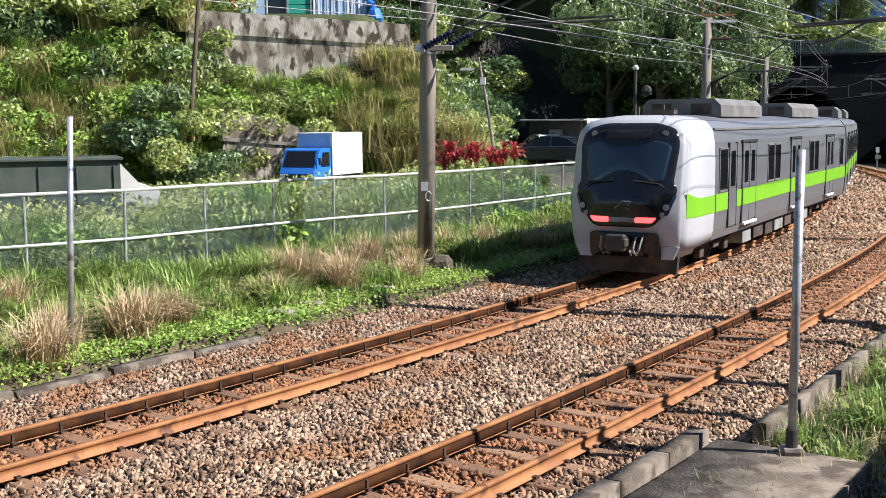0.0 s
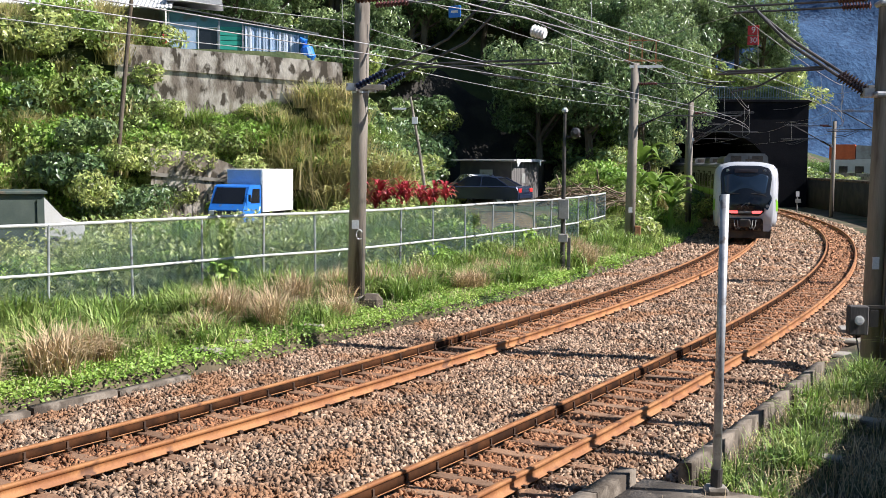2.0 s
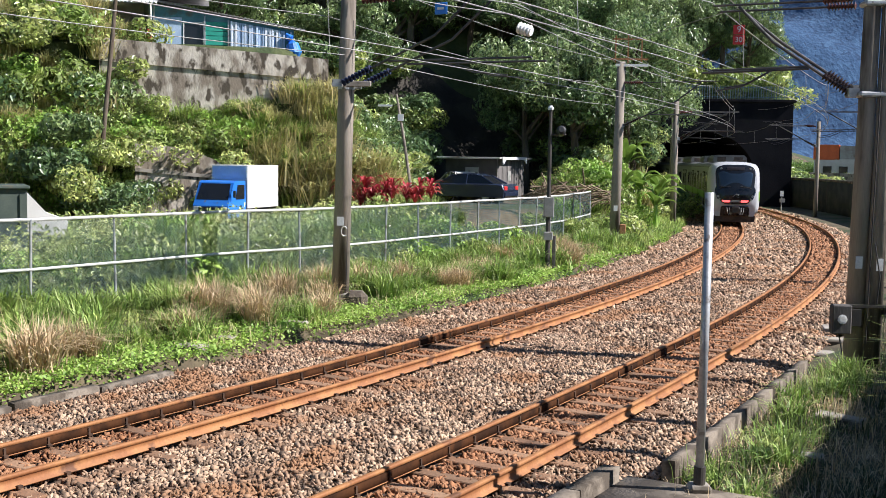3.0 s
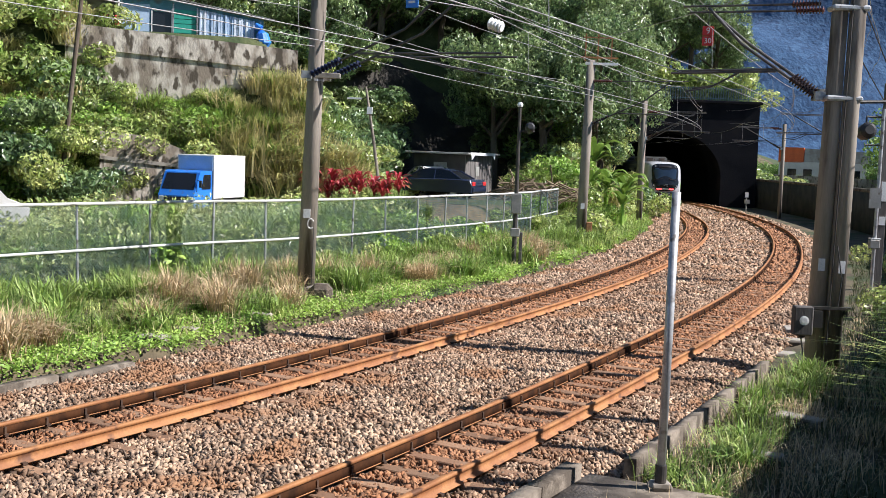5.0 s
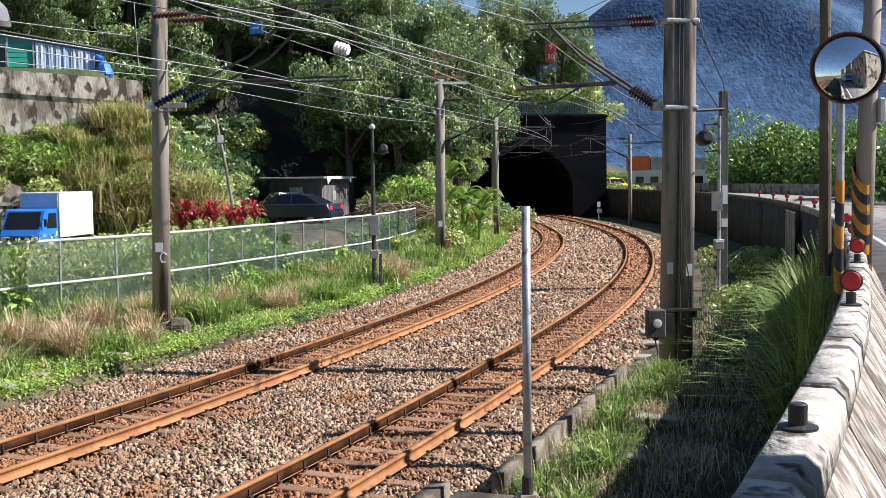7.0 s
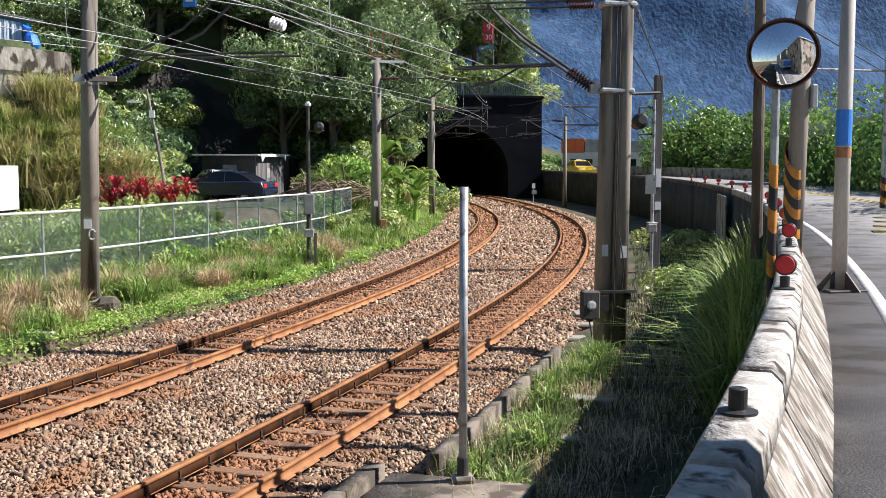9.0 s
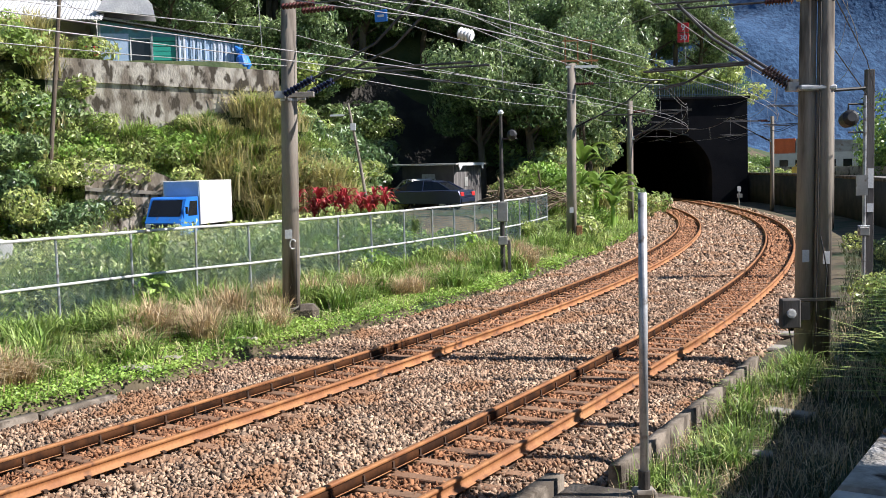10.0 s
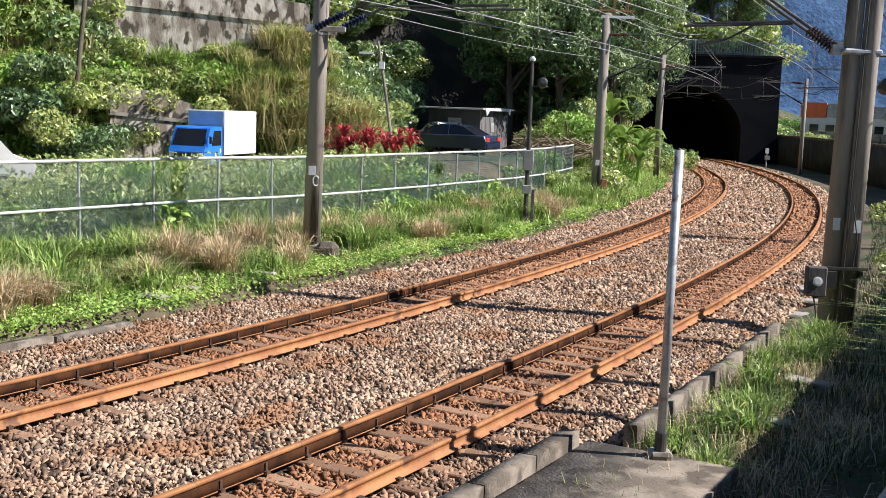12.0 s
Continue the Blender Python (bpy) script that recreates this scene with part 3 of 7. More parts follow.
# ---- tunnel portal ----
def tunnel():
    t = tagged(thing("tunnel_portal", "near-black concrete railway tunnel portal with a green railing", "tunnel portal"), kind="structure")
    cx, half, spring = 19.4, 4.7, 2.2
    arch = [(cx - half, -0.4)] + [(cx + half * -math.cos(a), spring + 4.1 * math.sin(a)) for a in np.linspace(0, math.pi, 25)] + [(cx + half, -0.4)]
    # face: strips from the arch outline to the rectangle
    x0, x1, z1 = 11.5, 27.3, 8.9
    bm = bmesh.new()
    outer = []
    for x, z in arch:
        if z < spring + 0.05:
            outer.append((x0 if x < cx else x1, z))
        else:
            k = (x - (cx - half)) / (2 * half)
            outer.append((x0 + k * (x1 - x0), z1))
    y0, y1 = PORTAL_Y, PORTAL_Y + 4.4
    ring = []
    for (ax, az), (ox, oz) in zip(arch, outer):
        ring.append([bm.verts.new((ax, y0, az)), bm.verts.new((ox, y0, oz)), bm.verts.new((ox, y1, oz)), bm.verts.new((ax, y1, az))])
    for a, b in zip(ring, ring[1:]):
        for k in range(4):
            bm.faces.new((a[k], a[(k + 1) % 4], b[(k + 1) % 4], b[k]))
    part("portal_wall", bm, "portal_black", t)
    bm = bmesh.new()
    # bore beyond the portal, bending with the line
    rows = []
    for s in np.arange(99, 300, 4.0):
        x, y, a = line(s, -SPACING / 2)
        rows.append([bm.verts.new((float(x + (ax - cx) * math.sin(a)), float(y - (ax - cx) * math.cos(a)), az)) for ax, az in arch])
    for a, b in zip(rows, rows[1:]):
        for k in range(len(a) - 1):
            bm.faces.new((a[k], b[k], b[k + 1], a[k + 1]))
    bm.faces.new(rows[-1])
    part("bore_lining", bm, "portal_black", t)
    part("coping", boxes(((x0 + x1) / 2, y0 + 0.3, z1 + 0.12, x1 - x0 + 0.3, 1.0, 0.24), bevel=0.03), "portal_black", t)
    rail = thing("railing", "green painted railing on top of the portal", "railing")
    for i in range(61):
        x = x0 + 1.5 + i * 0.225
        part("baluster", boxes((x, y0 + 0.4, z1 + 0.85, 0.06, 0.03, 1.2)), RAIL_GREEN, rail)
    for z in (z1 + 0.45, z1 + 1.3):
        part("rail_bar", boxes(((x0 + x1) / 2 + 0.7, y0 + 0.43, z, x1 - x0 - 1.4, 0.05, 0.06)), RAIL_GREEN, rail)
    return t


RAIL_GREEN = material("green_railing", (0.10, 0.17, 0.18), (0.13, 0.2, 0.21), 2, 0.6, 0.1, 0.05, 30)
tunnel()

# ---- road, its wall and kerbs on the right ----
road = sweep([(-10.28, -0.5), (-10.28, 1.74), (-13.0, 1.80), (-19.5, 1.84), (-21.0, 1.80), (-21.0, -0.5)], -40, 150, 1.0)
tagged(part("road", road, "asphalt"), "worn grey asphalt road with painted lines", "road", kind="structure")
for u, w, mat, z in [(-11.1, 0.15, "road_white", 1.758), (-15.35, 0.11, "road_yellow", 1.822), (-15.65, 0.11, "road_yellow", 1.824), (-19.2, 0.15, "road_white", 1.844)]:
    tagged(part("road_line", sweep([(u - w / 2, z - 0.01), (u - w / 2, z + 0.006), (u + w / 2, z + 0.006), (u + w / 2, z - 0.01)], -20, 120, 1.0), mat), "painted %s line along the road" % ("white" if "white" in mat else "yellow"), "road line", kind="structure")
wall = thing("roadside_wall", "low whitewashed concrete wall with peeling paint above the tracks", "wall", kind="structure")
s = -14.0
while s < 92:
    ln = 1.65 if s < 24 else 12.0
    blk = part("wall_block", sweep([(-9.98, -0.5), (-9.98, 2.22), (-10.185, 2.22), (-10.46, 1.75), (-10.46, 1.6), (-10.2, -0.5)], s + 0.02, s + ln - 0.02, 1.0), "wall_face", wall, "streaked bare wall face")
    part("inner_face", sweep([(-9.955, -0.5), (-9.955, 2.18), (-9.985, 2.18), (-9.985, -0.5)], s + 0.02, s + ln - 0.02, 1.0), "wall_inner", blk, "mossy side above the tracks with its shade painted in")
    part("painted_cap", sweep([(-9.95, 2.15), (-9.955, 2.29), (-9.99, 2.345), (-10.15, 2.345), (-10.205, 2.29), (-10.222, 2.17)], s + 0.03, s + ln - 0.03, 0.7), "wall_white" if s < 26 else "kerb", blk, "peeling whitewashed cap" if s < 26 else "dark weathered cap")
    s += ln
far_wall = sweep([(-20.9, 1.2), (-20.9, 2.65), (-21.2, 2.65), (-21.3, 1.2)], 8, 140, 1.5)
tagged(part("parapet", far_wall, "concrete"), "grey concrete parapet on the far side of the road", "parapet", kind="structure")
kerb = thing("trackside_kerb", "weathered concrete edging beside the ballast", "kerb", kind="structure")
for i in range(8):
    part("kerb_block", sweep([(-6.14, -0.5), (-6.15, 0.0), (-6.30, 0.02), (-6.32, -0.5)], 11.2 + i * 0.9, 12.092 + i * 0.9, 0.44), "kerb", kerb)
pad = thing("concrete_pad", "cracked concrete slab with a raised kerb beside the tracks", "slab", kind="structure")
part("slab", sweep([(-5.98, -0.5), (-5.98, -0.05), (-7.6, -0.03), (-7.6, -0.5)], 2.0, 10.6, 0.8), "kerb", pad)
for i in range(6):
    part("kerb_block", sweep([(-5.78, -0.5), (-5.78, 0.10), (-5.97, 0.11), (-5.97, -0.5)], 4.4 + i * 1.0, 5.38 + i * 1.0, 0.5), "kerb", pad)
lkerb = thing("verge_kerb", "low broken concrete edging between ballast and grass", "kerb", kind="structure")
for i in range(7):
    part("kerb_block", sweep([(2.40, -0.5), (2.43, -0.10 + 0.03 * (i % 2)), (2.58, -0.09 + 0.03 * (i % 2)), (2.57, -0.5)], 1.2 + i * 1.55, 2.70 + i * 1.55, 0.5), "kerb", lkerb)


# ---- train ----
CAR_L, CAR_W = 19.6, 2.86
GREEN_Z0, GREEN_Z1 = 1.36, 1.76


def body_section(w=1.0, top=0.0):
    """Half outline of a car body from the sill up and over, mirrored: (x, z)."""
    h = CAR_W / 2 * w
    right = [(h * 0.95, 0.72), (h * 0.985, 0.95), (h, 1.36), (h, 1.76), (h, 2.5), (h * 0.985, 2.95), (h * 0.95, 3.22), (h * 0.84, 3.42 + top), (h * 0.6, 3.52 + top), (h * 0.3, 3.565 + top)]
    return right + [(-x, z) for x, z in right[::-1]]


def nose_y(x, z):
    """How far the tail face stands back from its foremost line."""
    return 0.24 * (abs(x) / 1.2) ** 2.2 + 0.42 * max(0.0, z - 1.7) / 1.9 + 0.22 * max(0.0, 1.15 - z) + 0.30 * max(0.0, (z - 3.0) / 0.5) ** 2


def patch(outline, y_end, off, rings=5):
    """A sheet over the tail face inside an outline of (x, z)."""
    bm = bmesh.new()
    n = len(outline)
    cx, cz = sum(p[0] for p in outline) / n, sum(p[1] for p in outline) / n
    prev = None
    mid_v = bm.verts.new((cx, y_end + nose_y(cx, cz) - off, cz))
    for k in range(1, rings + 1):
        f = k / rings
        row = []
        for x, z in outline:
            px, pz = cx + (x - cx) * f, cz + (z - cz) * f
            row.append(bm.verts.new((px, y_end + nose_y(px, pz) - off, pz)))
        for i in range(n):
            j = (i + 1) % n
            if prev:
                bm.faces.new((prev[i], prev[j], row[j], row[i]))
            else:
                bm.faces.new((mid_v, row[j], row[i]))
        prev = row
    # a rim back into the body
    back = [bm.verts.new((v.co.x, v.co.y + off + 0.03, v.co.z)) for v in prev]
    for i in range(n):
        j = (i + 1) % n
        bm.faces.new((prev[i], prev[j], back[j], back[i]))
    return bm


def rounded(pts, r=0.12, k=4):
    """Corners of an outline rounded off."""
    out = []
    n = len(pts)
    for i in range(n):
        p, a, b = Vector(pts[i]), Vector(pts[i - 1]), Vector(pts[(i + 1) % n])
        da, db = (a - p), (b - p)
        q = min(r, da.length * 0.45, db.length * 0.45)
        a, b = p + da.normalized() * q, p + db.normalized() * q
        for j in range(k + 1):
            t = j / k
            v = (1 - t) ** 2 * a + 2 * t * (1 - t) * p + t * t * b
            out.append((v.x, v.y))
    return out


def mirrored(right):
    return right + [(-x, z) for x, z in right[::-1]]


def bogie(parent, y):
    b = part("bogie", boxes((0.95, y, 0.55, 0.14, 2.6, 0.22), (-0.95, y, 0.55, 0.14, 2.6, 0.22), (0, y, 0.6, 1.9, 0.5, 0.25), (1.02, y - 1.05, 0.43, 0.16, 0.3, 0.3), (1.02, y + 1.05, 0.43, 0.16, 0.3, 0.3), (-1.02, y - 1.05, 0.43, 0.16, 0.3, 0.3), (1.04, y, 0.62, 0.2, 0.45, 0.4), bevel=0.02), "train_under", parent)
    for sx in (0.566, -0.566):
        for dy in (-1.05, 1.05):
            bm = bmesh.new()
            lathe(bm, [(0.43, -0.065), (0.43, 0.05), (0.37, 0.055), (0.34, 0.02), (0.12, 0.02), (0.12, 0.08)], Matrix.Translation((sx, y + dy, 0.43)) @ Matrix.Rotation(radians(90 if sx > 0 else -90), 4, "Y"), 20)
            part("wheel", bm, "train_under", b, "rust-brown steel wheel")


def train_car(tail):
    """A car with its middle at the origin on the rails; y points the way it runs, the tail end is at -y."""
    c = thing("train_car", "stainless commuter train %s with a lime-green stripe" % ("tail car, white-nosed," if tail else "car"), "train", group="commuter train")
    L = CAR_L / 2
    # body: rings along the length
    rings = [(-L + (2.1 if tail else 0.0), 1.0, 0.0), (L, 1.0, 0.0)]
    bm = bmesh.new()
    secs = [[bm.verts.new((x, y, z)) for x, z in body_section(w, tp)] for y, w, tp in rings]
    for a, b in zip(secs, secs[1:]):
        for k in range(len(a)):
            bm.faces.new((a[k], a[(k + 1) % len(a)], b[(k + 1) % len(a)], b[k]))
    bm.faces.new(secs[0])
    bm.faces.new(secs[-1][::-1])
    part("body", bm, "train_steel", c, "grey brushed stainless body")
    if tail:
        # white nose: rings drawn in towards the face
        bm = bmesh.new()
        secs = []
        sec = body_section()
        for k in range(9):
            f = k / 8
            row = []
            for x, z in sec:
                sx = x * (1 - 0.13 * f ** 3)
                sz = 1.9 + (z - 1.9) * (1 - 0.035 * f ** 3) - (0.10 * f if z < 0.8 else 0)
                y_face = -L + nose_y(sx, sz)
                row.append(bm.verts.new((sx, -L + 2.1 + (y_face + L - 2.1) * math.sin(f * math.pi / 2) ** 0.9, sz)))
            secs.append(row)
        for a, b in zip(secs, secs[1:]):
            for i in range(len(a)):
                bm.faces.new((a[i], a[(i + 1) % len(a)], b[(i + 1) % len(a)], b[i]))
        part("nose", bm, "train_white", c, "white moulded nose", smooth=True)
        face = [(x * 0.87, 1.9 + (z - 1.9) * 0.965 - (0.10 if z < 0.8 else 0)) for x, z in sec]
        part("nose_face", patch(face, -L, 0.0, 16), "train_white", c, "white front panel", smooth=True)
        part("mask", patch(rounded(mirrored([(0.62, 1.16), (0.80, 1.30), (1.13, 1.90), (1.13, 2.02), (1.05, 2.12), (1.12, 2.95), (1.02, 3.26), (0.6, 3.39)]), 0.16, 4), -L, 0.026, 18), "train_black", c, "gloss black face mask", smooth=True)
        part("windscreen", patch(rounded(mirrored([(0.86, 2.12), (0.98, 2.9), (0.78, 3.0)]), 0.12, 4), -L, 0.046, 14), "train_glass", c, "tinted windscreen", smooth=True)
        part("destination_display", patch(rounded(mirrored([(0.50, 3.07), (0.50, 3.25)]), 0.03, 2), -L, 0.05, 2), DISPLAY, c, "dim destination display")
        for sx in (-1, 1):
            part("head_lamp", lathe(bmesh.new(), [(0.075, 0), (0.075, 0.008), (0.05, 0.014)], Matrix.Translation((sx * 0.80, -L + nose_y(0.8, 3.16) - 0.03, 3.16)) @ Matrix.Rotation(radians(90), 4, "X"), 14), "signal_grey", c, "unlit round headlamp")
            part("lamp_cluster", patch(rounded([(sx * 0.86, 1.42), (sx * 1.08, 1.86), (sx * 1.14, 1.86), (sx * 0.98, 1.42)], 0.05, 2), -L, 0.045, 2), "train_glass", c)
            for z, r in ((1.60, 0.07), (1.44, 0.06)):
                part("marker_lamp", lathe(bmesh.new(), [(r, 0), (r, 0.008), (r * 0.6, 0.012)], Matrix.Translation((sx * (0.95 if z > 1.5 else 0.86), -L + nose_y(0.92, z) - 0.045, z)) @ Matrix.Rotation(radians(90), 4, "X"), 12), "signal_grey", c)
            part("tail_light", patch(rounded([(sx * 0.30, 1.26), (sx * 0.30, 1.38), (sx * 0.76, 1.38), (sx * 0.66, 1.26)], 0.03, 2), -L, 0.05, 2), "tail_lamp", c, "lit red tail light")
            bm = bmesh.new()
            for a, b in (((0.25, 2.16), (0.78, 2.10)), ((0.78, 2.10), (0.9, 2.02))):
                tube(bm, [(sx * a[0], -L + nose_y(a[0], a[1]) - 0.09, a[1]), (sx * b[0], -L + nose_y(b[0], b[1]) - 0.09, b[1])], 0.018, 6)
            part("wiper", bm, "rubber", c)
            # green sweep on the nose sides
            bm = bmesh.new()
            rows = []
            for k in range(9):
                f = k / 8 * 0.86
                sx_ = CAR_W / 2 * (1 - 0.13 * f ** 3) + 0.008
                y_ = -L + 2.1 + (nose_y(sx_, 1.6) - 2.1) * math.sin(f * math.pi / 2) ** 0.9
                lift = 0.10 * max(0.0, f - 0.45)
                rows.append([bm.verts.new((sx * sx_, y_, GREEN_Z0 + lift * 0.2)), bm.verts.new((sx * sx_, y_, GREEN_Z1 + lift * 3.5))])
            for a, b in zip(rows, rows[1:]):
                bm.faces.new((a[0], a[1], b[1], b[0]))
            part("green_sweep", bm, "train_green", c, "lime-green sweep on the nose", smooth=True)
        part("lamp_bar", patch(rounded(mirrored([(0.28, 1.27), (0.28, 1.37)]), 0.02, 2), -L, 0.048, 2), "signal_grey", c)
        bm = bmesh.new()
        tube(bm, [(-0.16, -L - 0.028 + nose_y(0, 1.62), 1.56), (0.02, -L - 0.028 + nose_y(0, 1.7), 1.72), (0.2, -L - 0.028 + nose_y(0, 1.7), 1.72), (0.16, -L - 0.028, 1.64), (0.02, -L - 0.028, 1.64), (0.16, -L - 0.028, 1.54)], 0.014, 5)
        part("emblem", bm, "signal_grey", c, "grey emblem on the mask")
        # coupler on a black sheet that paints in the opening's shade
        part("coupler_recess", patch(rounded(mirrored([(0.80, 0.50), (0.78, 0.98), (0.70, 1.05)]), 0.08, 3), -L, 0.03, 3), "train_black", c, "black sheet painted for the shaded coupler opening")
        bm = boxes((0, -L - 0.12, 0.85, 0.34, 0.4, 0.28), (0, -L - 0.34, 0.85, 0.42, 0.16, 0.36), (0.2, -L - 0.35, 0.86, 0.12, 0.2, 0.2), bevel=0.03)
        part("coupler", bm, "dark_steel", c)
        for sx in (-0.45, -0.3, 0.34, 0.48):
            part("hose", rod([(sx, -L - 0.03, 0.95), (sx * 0.95, -L - 0.16, 0.72), (sx * 0.8, -L - 0.16, 0.58), (sx * 0.6, -L - 0.05, 0.66)], 0.025, 6), "signal_grey", c)
        part("plough", prism(bmesh.new(), [(-1.12, 0.14), (1.12, 0.14), (1.15, 0.52), (-1.15, 0.52)], 0.12, Matrix.Translation((0, -L + 0.35, 0))), "train_under", c, "grey obstacle deflector")
        for sx in (-1, 1):
            part("skirt", prism(bmesh.new(), [(sx * 0.80, 0.46), (sx * 1.06, 0.46), (sx * 1.19, 0.74), (sx * 0.80, 0.74)], 1.4, Matrix.Translation((0, -L + 0.27, 0))), "train_white", c, "white lower skirt")
    y0 = -L + (2.15 if tail else 0.12)
    for sx in (-1, 1):
        hx = sx * (CAR_W / 2 + 0.003)
        part("green_stripe", boxes((hx, (y0 + L) / 2, (GREEN_Z0 + GREEN_Z1) / 2, 0.016, L - y0 - 0.06, GREEN_Z1 - GREEN_Z0)), "train_green", c, "lime-green stripe")
        doors = [-4.6, 1.0, 6.6] if tail else [-7.0, -2.3, 2.3, 7.0]
        for d in doors:
            dr = part("door", boxes((hx + sx * 0.006, d - 0.33, 1.92, 0.03, 0.62, 1.9), (hx + sx * 0.006, d + 0.33, 1.92, 0.03, 0.62, 1.9)), "train_steel", c)
            part("door_seal", boxes((hx + sx * 0.004, d - 0.68, 1.92, 0.03, 0.07, 2.0), (hx + sx * 0.004, d + 0.68, 1.92, 0.03, 0.07, 2.0), (hx + sx * 0.004, d, 1.92, 0.04, 0.03, 1.95), (hx + sx * 0.004, d, 2.93, 0.05, 1.5, 0.06)), "rubber", dr, "black door seals")
            part("door_window", boxes((hx + sx * 0.012, d - 0.33, 2.3, 0.03, 0.38, 0.8), (hx + sx * 0.012, d + 0.33, 2.3, 0.03, 0.38, 0.8), bevel=0.012), "window_dark", dr)
            part("door_stripe", boxes((hx + sx * 0.016, d, (GREEN_Z0 + GREEN_Z1) / 2, 0.026, 1.28, GREEN_Z1 - GREEN_Z0)), "train_green", dr)
            part("door_step", boxes((hx + sx * 0.03, d, 0.90, 0.08, 1.3, 0.06)), "sign_white", dr, "pale door sill")
        wins = [-7.0, -2.2, -1.4, 3.4, 4.2, 8.9] if tail else [-5.0, -4.3, -0.4, 0.4, 4.3, 5.0, 9.0, -9.0]
        for w in wins:
            part("window", boxes((hx + sx * 0.002, w, 2.3, 0.03, 0.66, 0.92), bevel=0.012), "window_dark", c, "dark tinted window")
            part("window_rim", boxes((hx, w - 0.35, 2.3, 0.034, 0.04, 1.0), (hx, w + 0.35, 2.3, 0.034, 0.04, 1.0), (hx, w, 2.79, 0.034, 0.74, 0.04), (hx, w, 1.81, 0.034, 0.74, 0.04)), "train_roof", c)
        if tail:
            cd = part("cab_door", boxes((hx + sx * 0.004, -6.2, 1.92, 0.03, 0.62, 1.95)), "train_steel", c)
            part("door_seal", boxes((hx + sx * 0.004, -6.55, 1.92, 0.036, 0.06, 2.0), (hx + sx * 0.004, -5.85, 1.92, 0.036, 0.06, 2.0)), "rubber", cd)
            part("cab_window", boxes((hx + sx * 0.012, -6.2, 2.3, 0.03, 0.42, 0.85), bevel=0.012), "window_dark", cd)
        part("gutter", boxes((sx * (CAR_W / 2 * 0.955), (y0 + L) / 2, 3.24, 0.05, L - y0, 0.05)), "train_roof", c)
        # equipment under the floor
        k = 0
        for y in np.arange(-3.8, 4.0, 1.25):
            k += 1
            part("equipment_box", boxes((sx * 0.98, y, 0.52 + 0.02 * (k % 3), 0.5, 1.0 - 0.15 * (k % 2), 0.5), bevel=0.02), "signal_grey" if k % 3 == 1 else "train_under", c)
    part("underframe", boxes((0, 0, 0.74, 2.5, CAR_L - (3.0 if tail else 0.4), 0.22)), "train_under", c)
    for y in (-6.4, 6.4):
        bogie(c, y)
    for y in ((-3.6, 4.6) if tail else (-5.0, 5.0)):
        bm = bmesh.new()
        prism(bm, [(-1.0, 0), (1.0, 0), (0.98, 0.28), (0.82, 0.44), (-0.82, 0.44), (-0.98, 0.28)], 4.2, Matrix.Translation((0, y - 2.1, 3.53)))
        ac = part("roof_unit", bm, "train_roof", c, "grey roof air-conditioning unit")
        for gx_ in (-0.5, 0.5):
            part("roof_grille", boxes((gx_, y - 2.11, 3.72, 0.5, 0.03, 0.26)), "train_under", ac)
    if tail:
        part("antenna", boxes((0.3, -L + 1.6, 3.63, 0.7, 0.25, 0.1), (-0.5, -L + 2.4, 3.66, 0.06, 0.06, 0.22), (0.1, -L + 2.4, 3.68, 0.05, 0.05, 0.26)), "train_under", c)
    if not tail:
        part("gangway", boxes((0, -L - 0.2, 2.0, 1.1, 0.5, 2.1)), "rubber", c, "black gangway bellows")
    return c


DISPLAY = material("dim_display", (0.014, 0.012, 0.013), (0.022, 0.016, 0.017), 8, 0.3, 0.0, 0.0, 40)
tail_car = train_car(True)
second = train_car(False)
train = [tail_car, second] + [copy_thing(second, Matrix()) for _ in range(3)]


# ---- vegetation ----
def leaf_cloud(g, centre, normal, size, aspect=0.45, droop=0.35):
    """Folded pointed leaves at the centres, facing roughly along the normals: vertices and faces."""
    n = len(centre)
    nrm = normal + g.normal(0, 0.55, (n, 3))
    nrm /= np.linalg.norm(nrm, axis=1)[:, None] + 1e-9
    t = g.normal(size=(n, 3))
    t -= (t * nrm).sum(1)[:, None] * nrm
    t /= np.linalg.norm(t, axis=1)[:, None] + 1e-9
    b = np.cross(nrm, t)
    ln = size * g.uniform(0.6, 1.4, (n, 1))
    base, tip = centre - t * ln * 0.5, centre + t * ln * 0.5
    tip[:, 2] -= droop * ln[:, 0] * 0.5
    w = b * ln * aspect * 0.5
    lift = nrm * ln * 0.08
    V = np.stack([base, centre + w + lift, tip, centre - w + lift], 1).reshape(-1, 3)
    i = np.arange(n)[:, None] * 4
    return V, np.concatenate([i + np.array([[0, 1, 2]]), i + np.array([[0, 2, 3]])], 1).reshape(-1, 3)


def blades(g, x, y, z, h, w, lean=0.45):
    """Curved tapering grass blades."""
    n = len(x)
    a = g.uniform(0, 2 * math.pi, n)
    dx, dy = np.cos(a), np.sin(a)
    k = g.uniform(0.1, 1.0, n) * lean
    base = np.stack([x, y, z], -1)
    side = np.stack([-dy, dx, 0 * a], -1) * (w * 0.5)[:, None]
    fwd = np.stack([dx, dy, 0 * a], -1)
    p1 = base + fwd * (h * k * 0.35)[:, None] + np.array([0, 0, 1]) * (h * 0.55)[:, None]
    p2 = base + fwd * (h * k)[:, None] + np.array([0, 0, 1]) * (h * (1 - 0.42 * k))[:, None]
    V = np.stack([base - side, base + side, p1 + side * 0.8, p1 - side * 0.8, p2], 1).reshape(-1, 3)
    i = np.arange(n)[:, None] * 5
    return V, i + np.array([[0, 1, 2, 3]]), i + np.array([[3, 2, 4]])


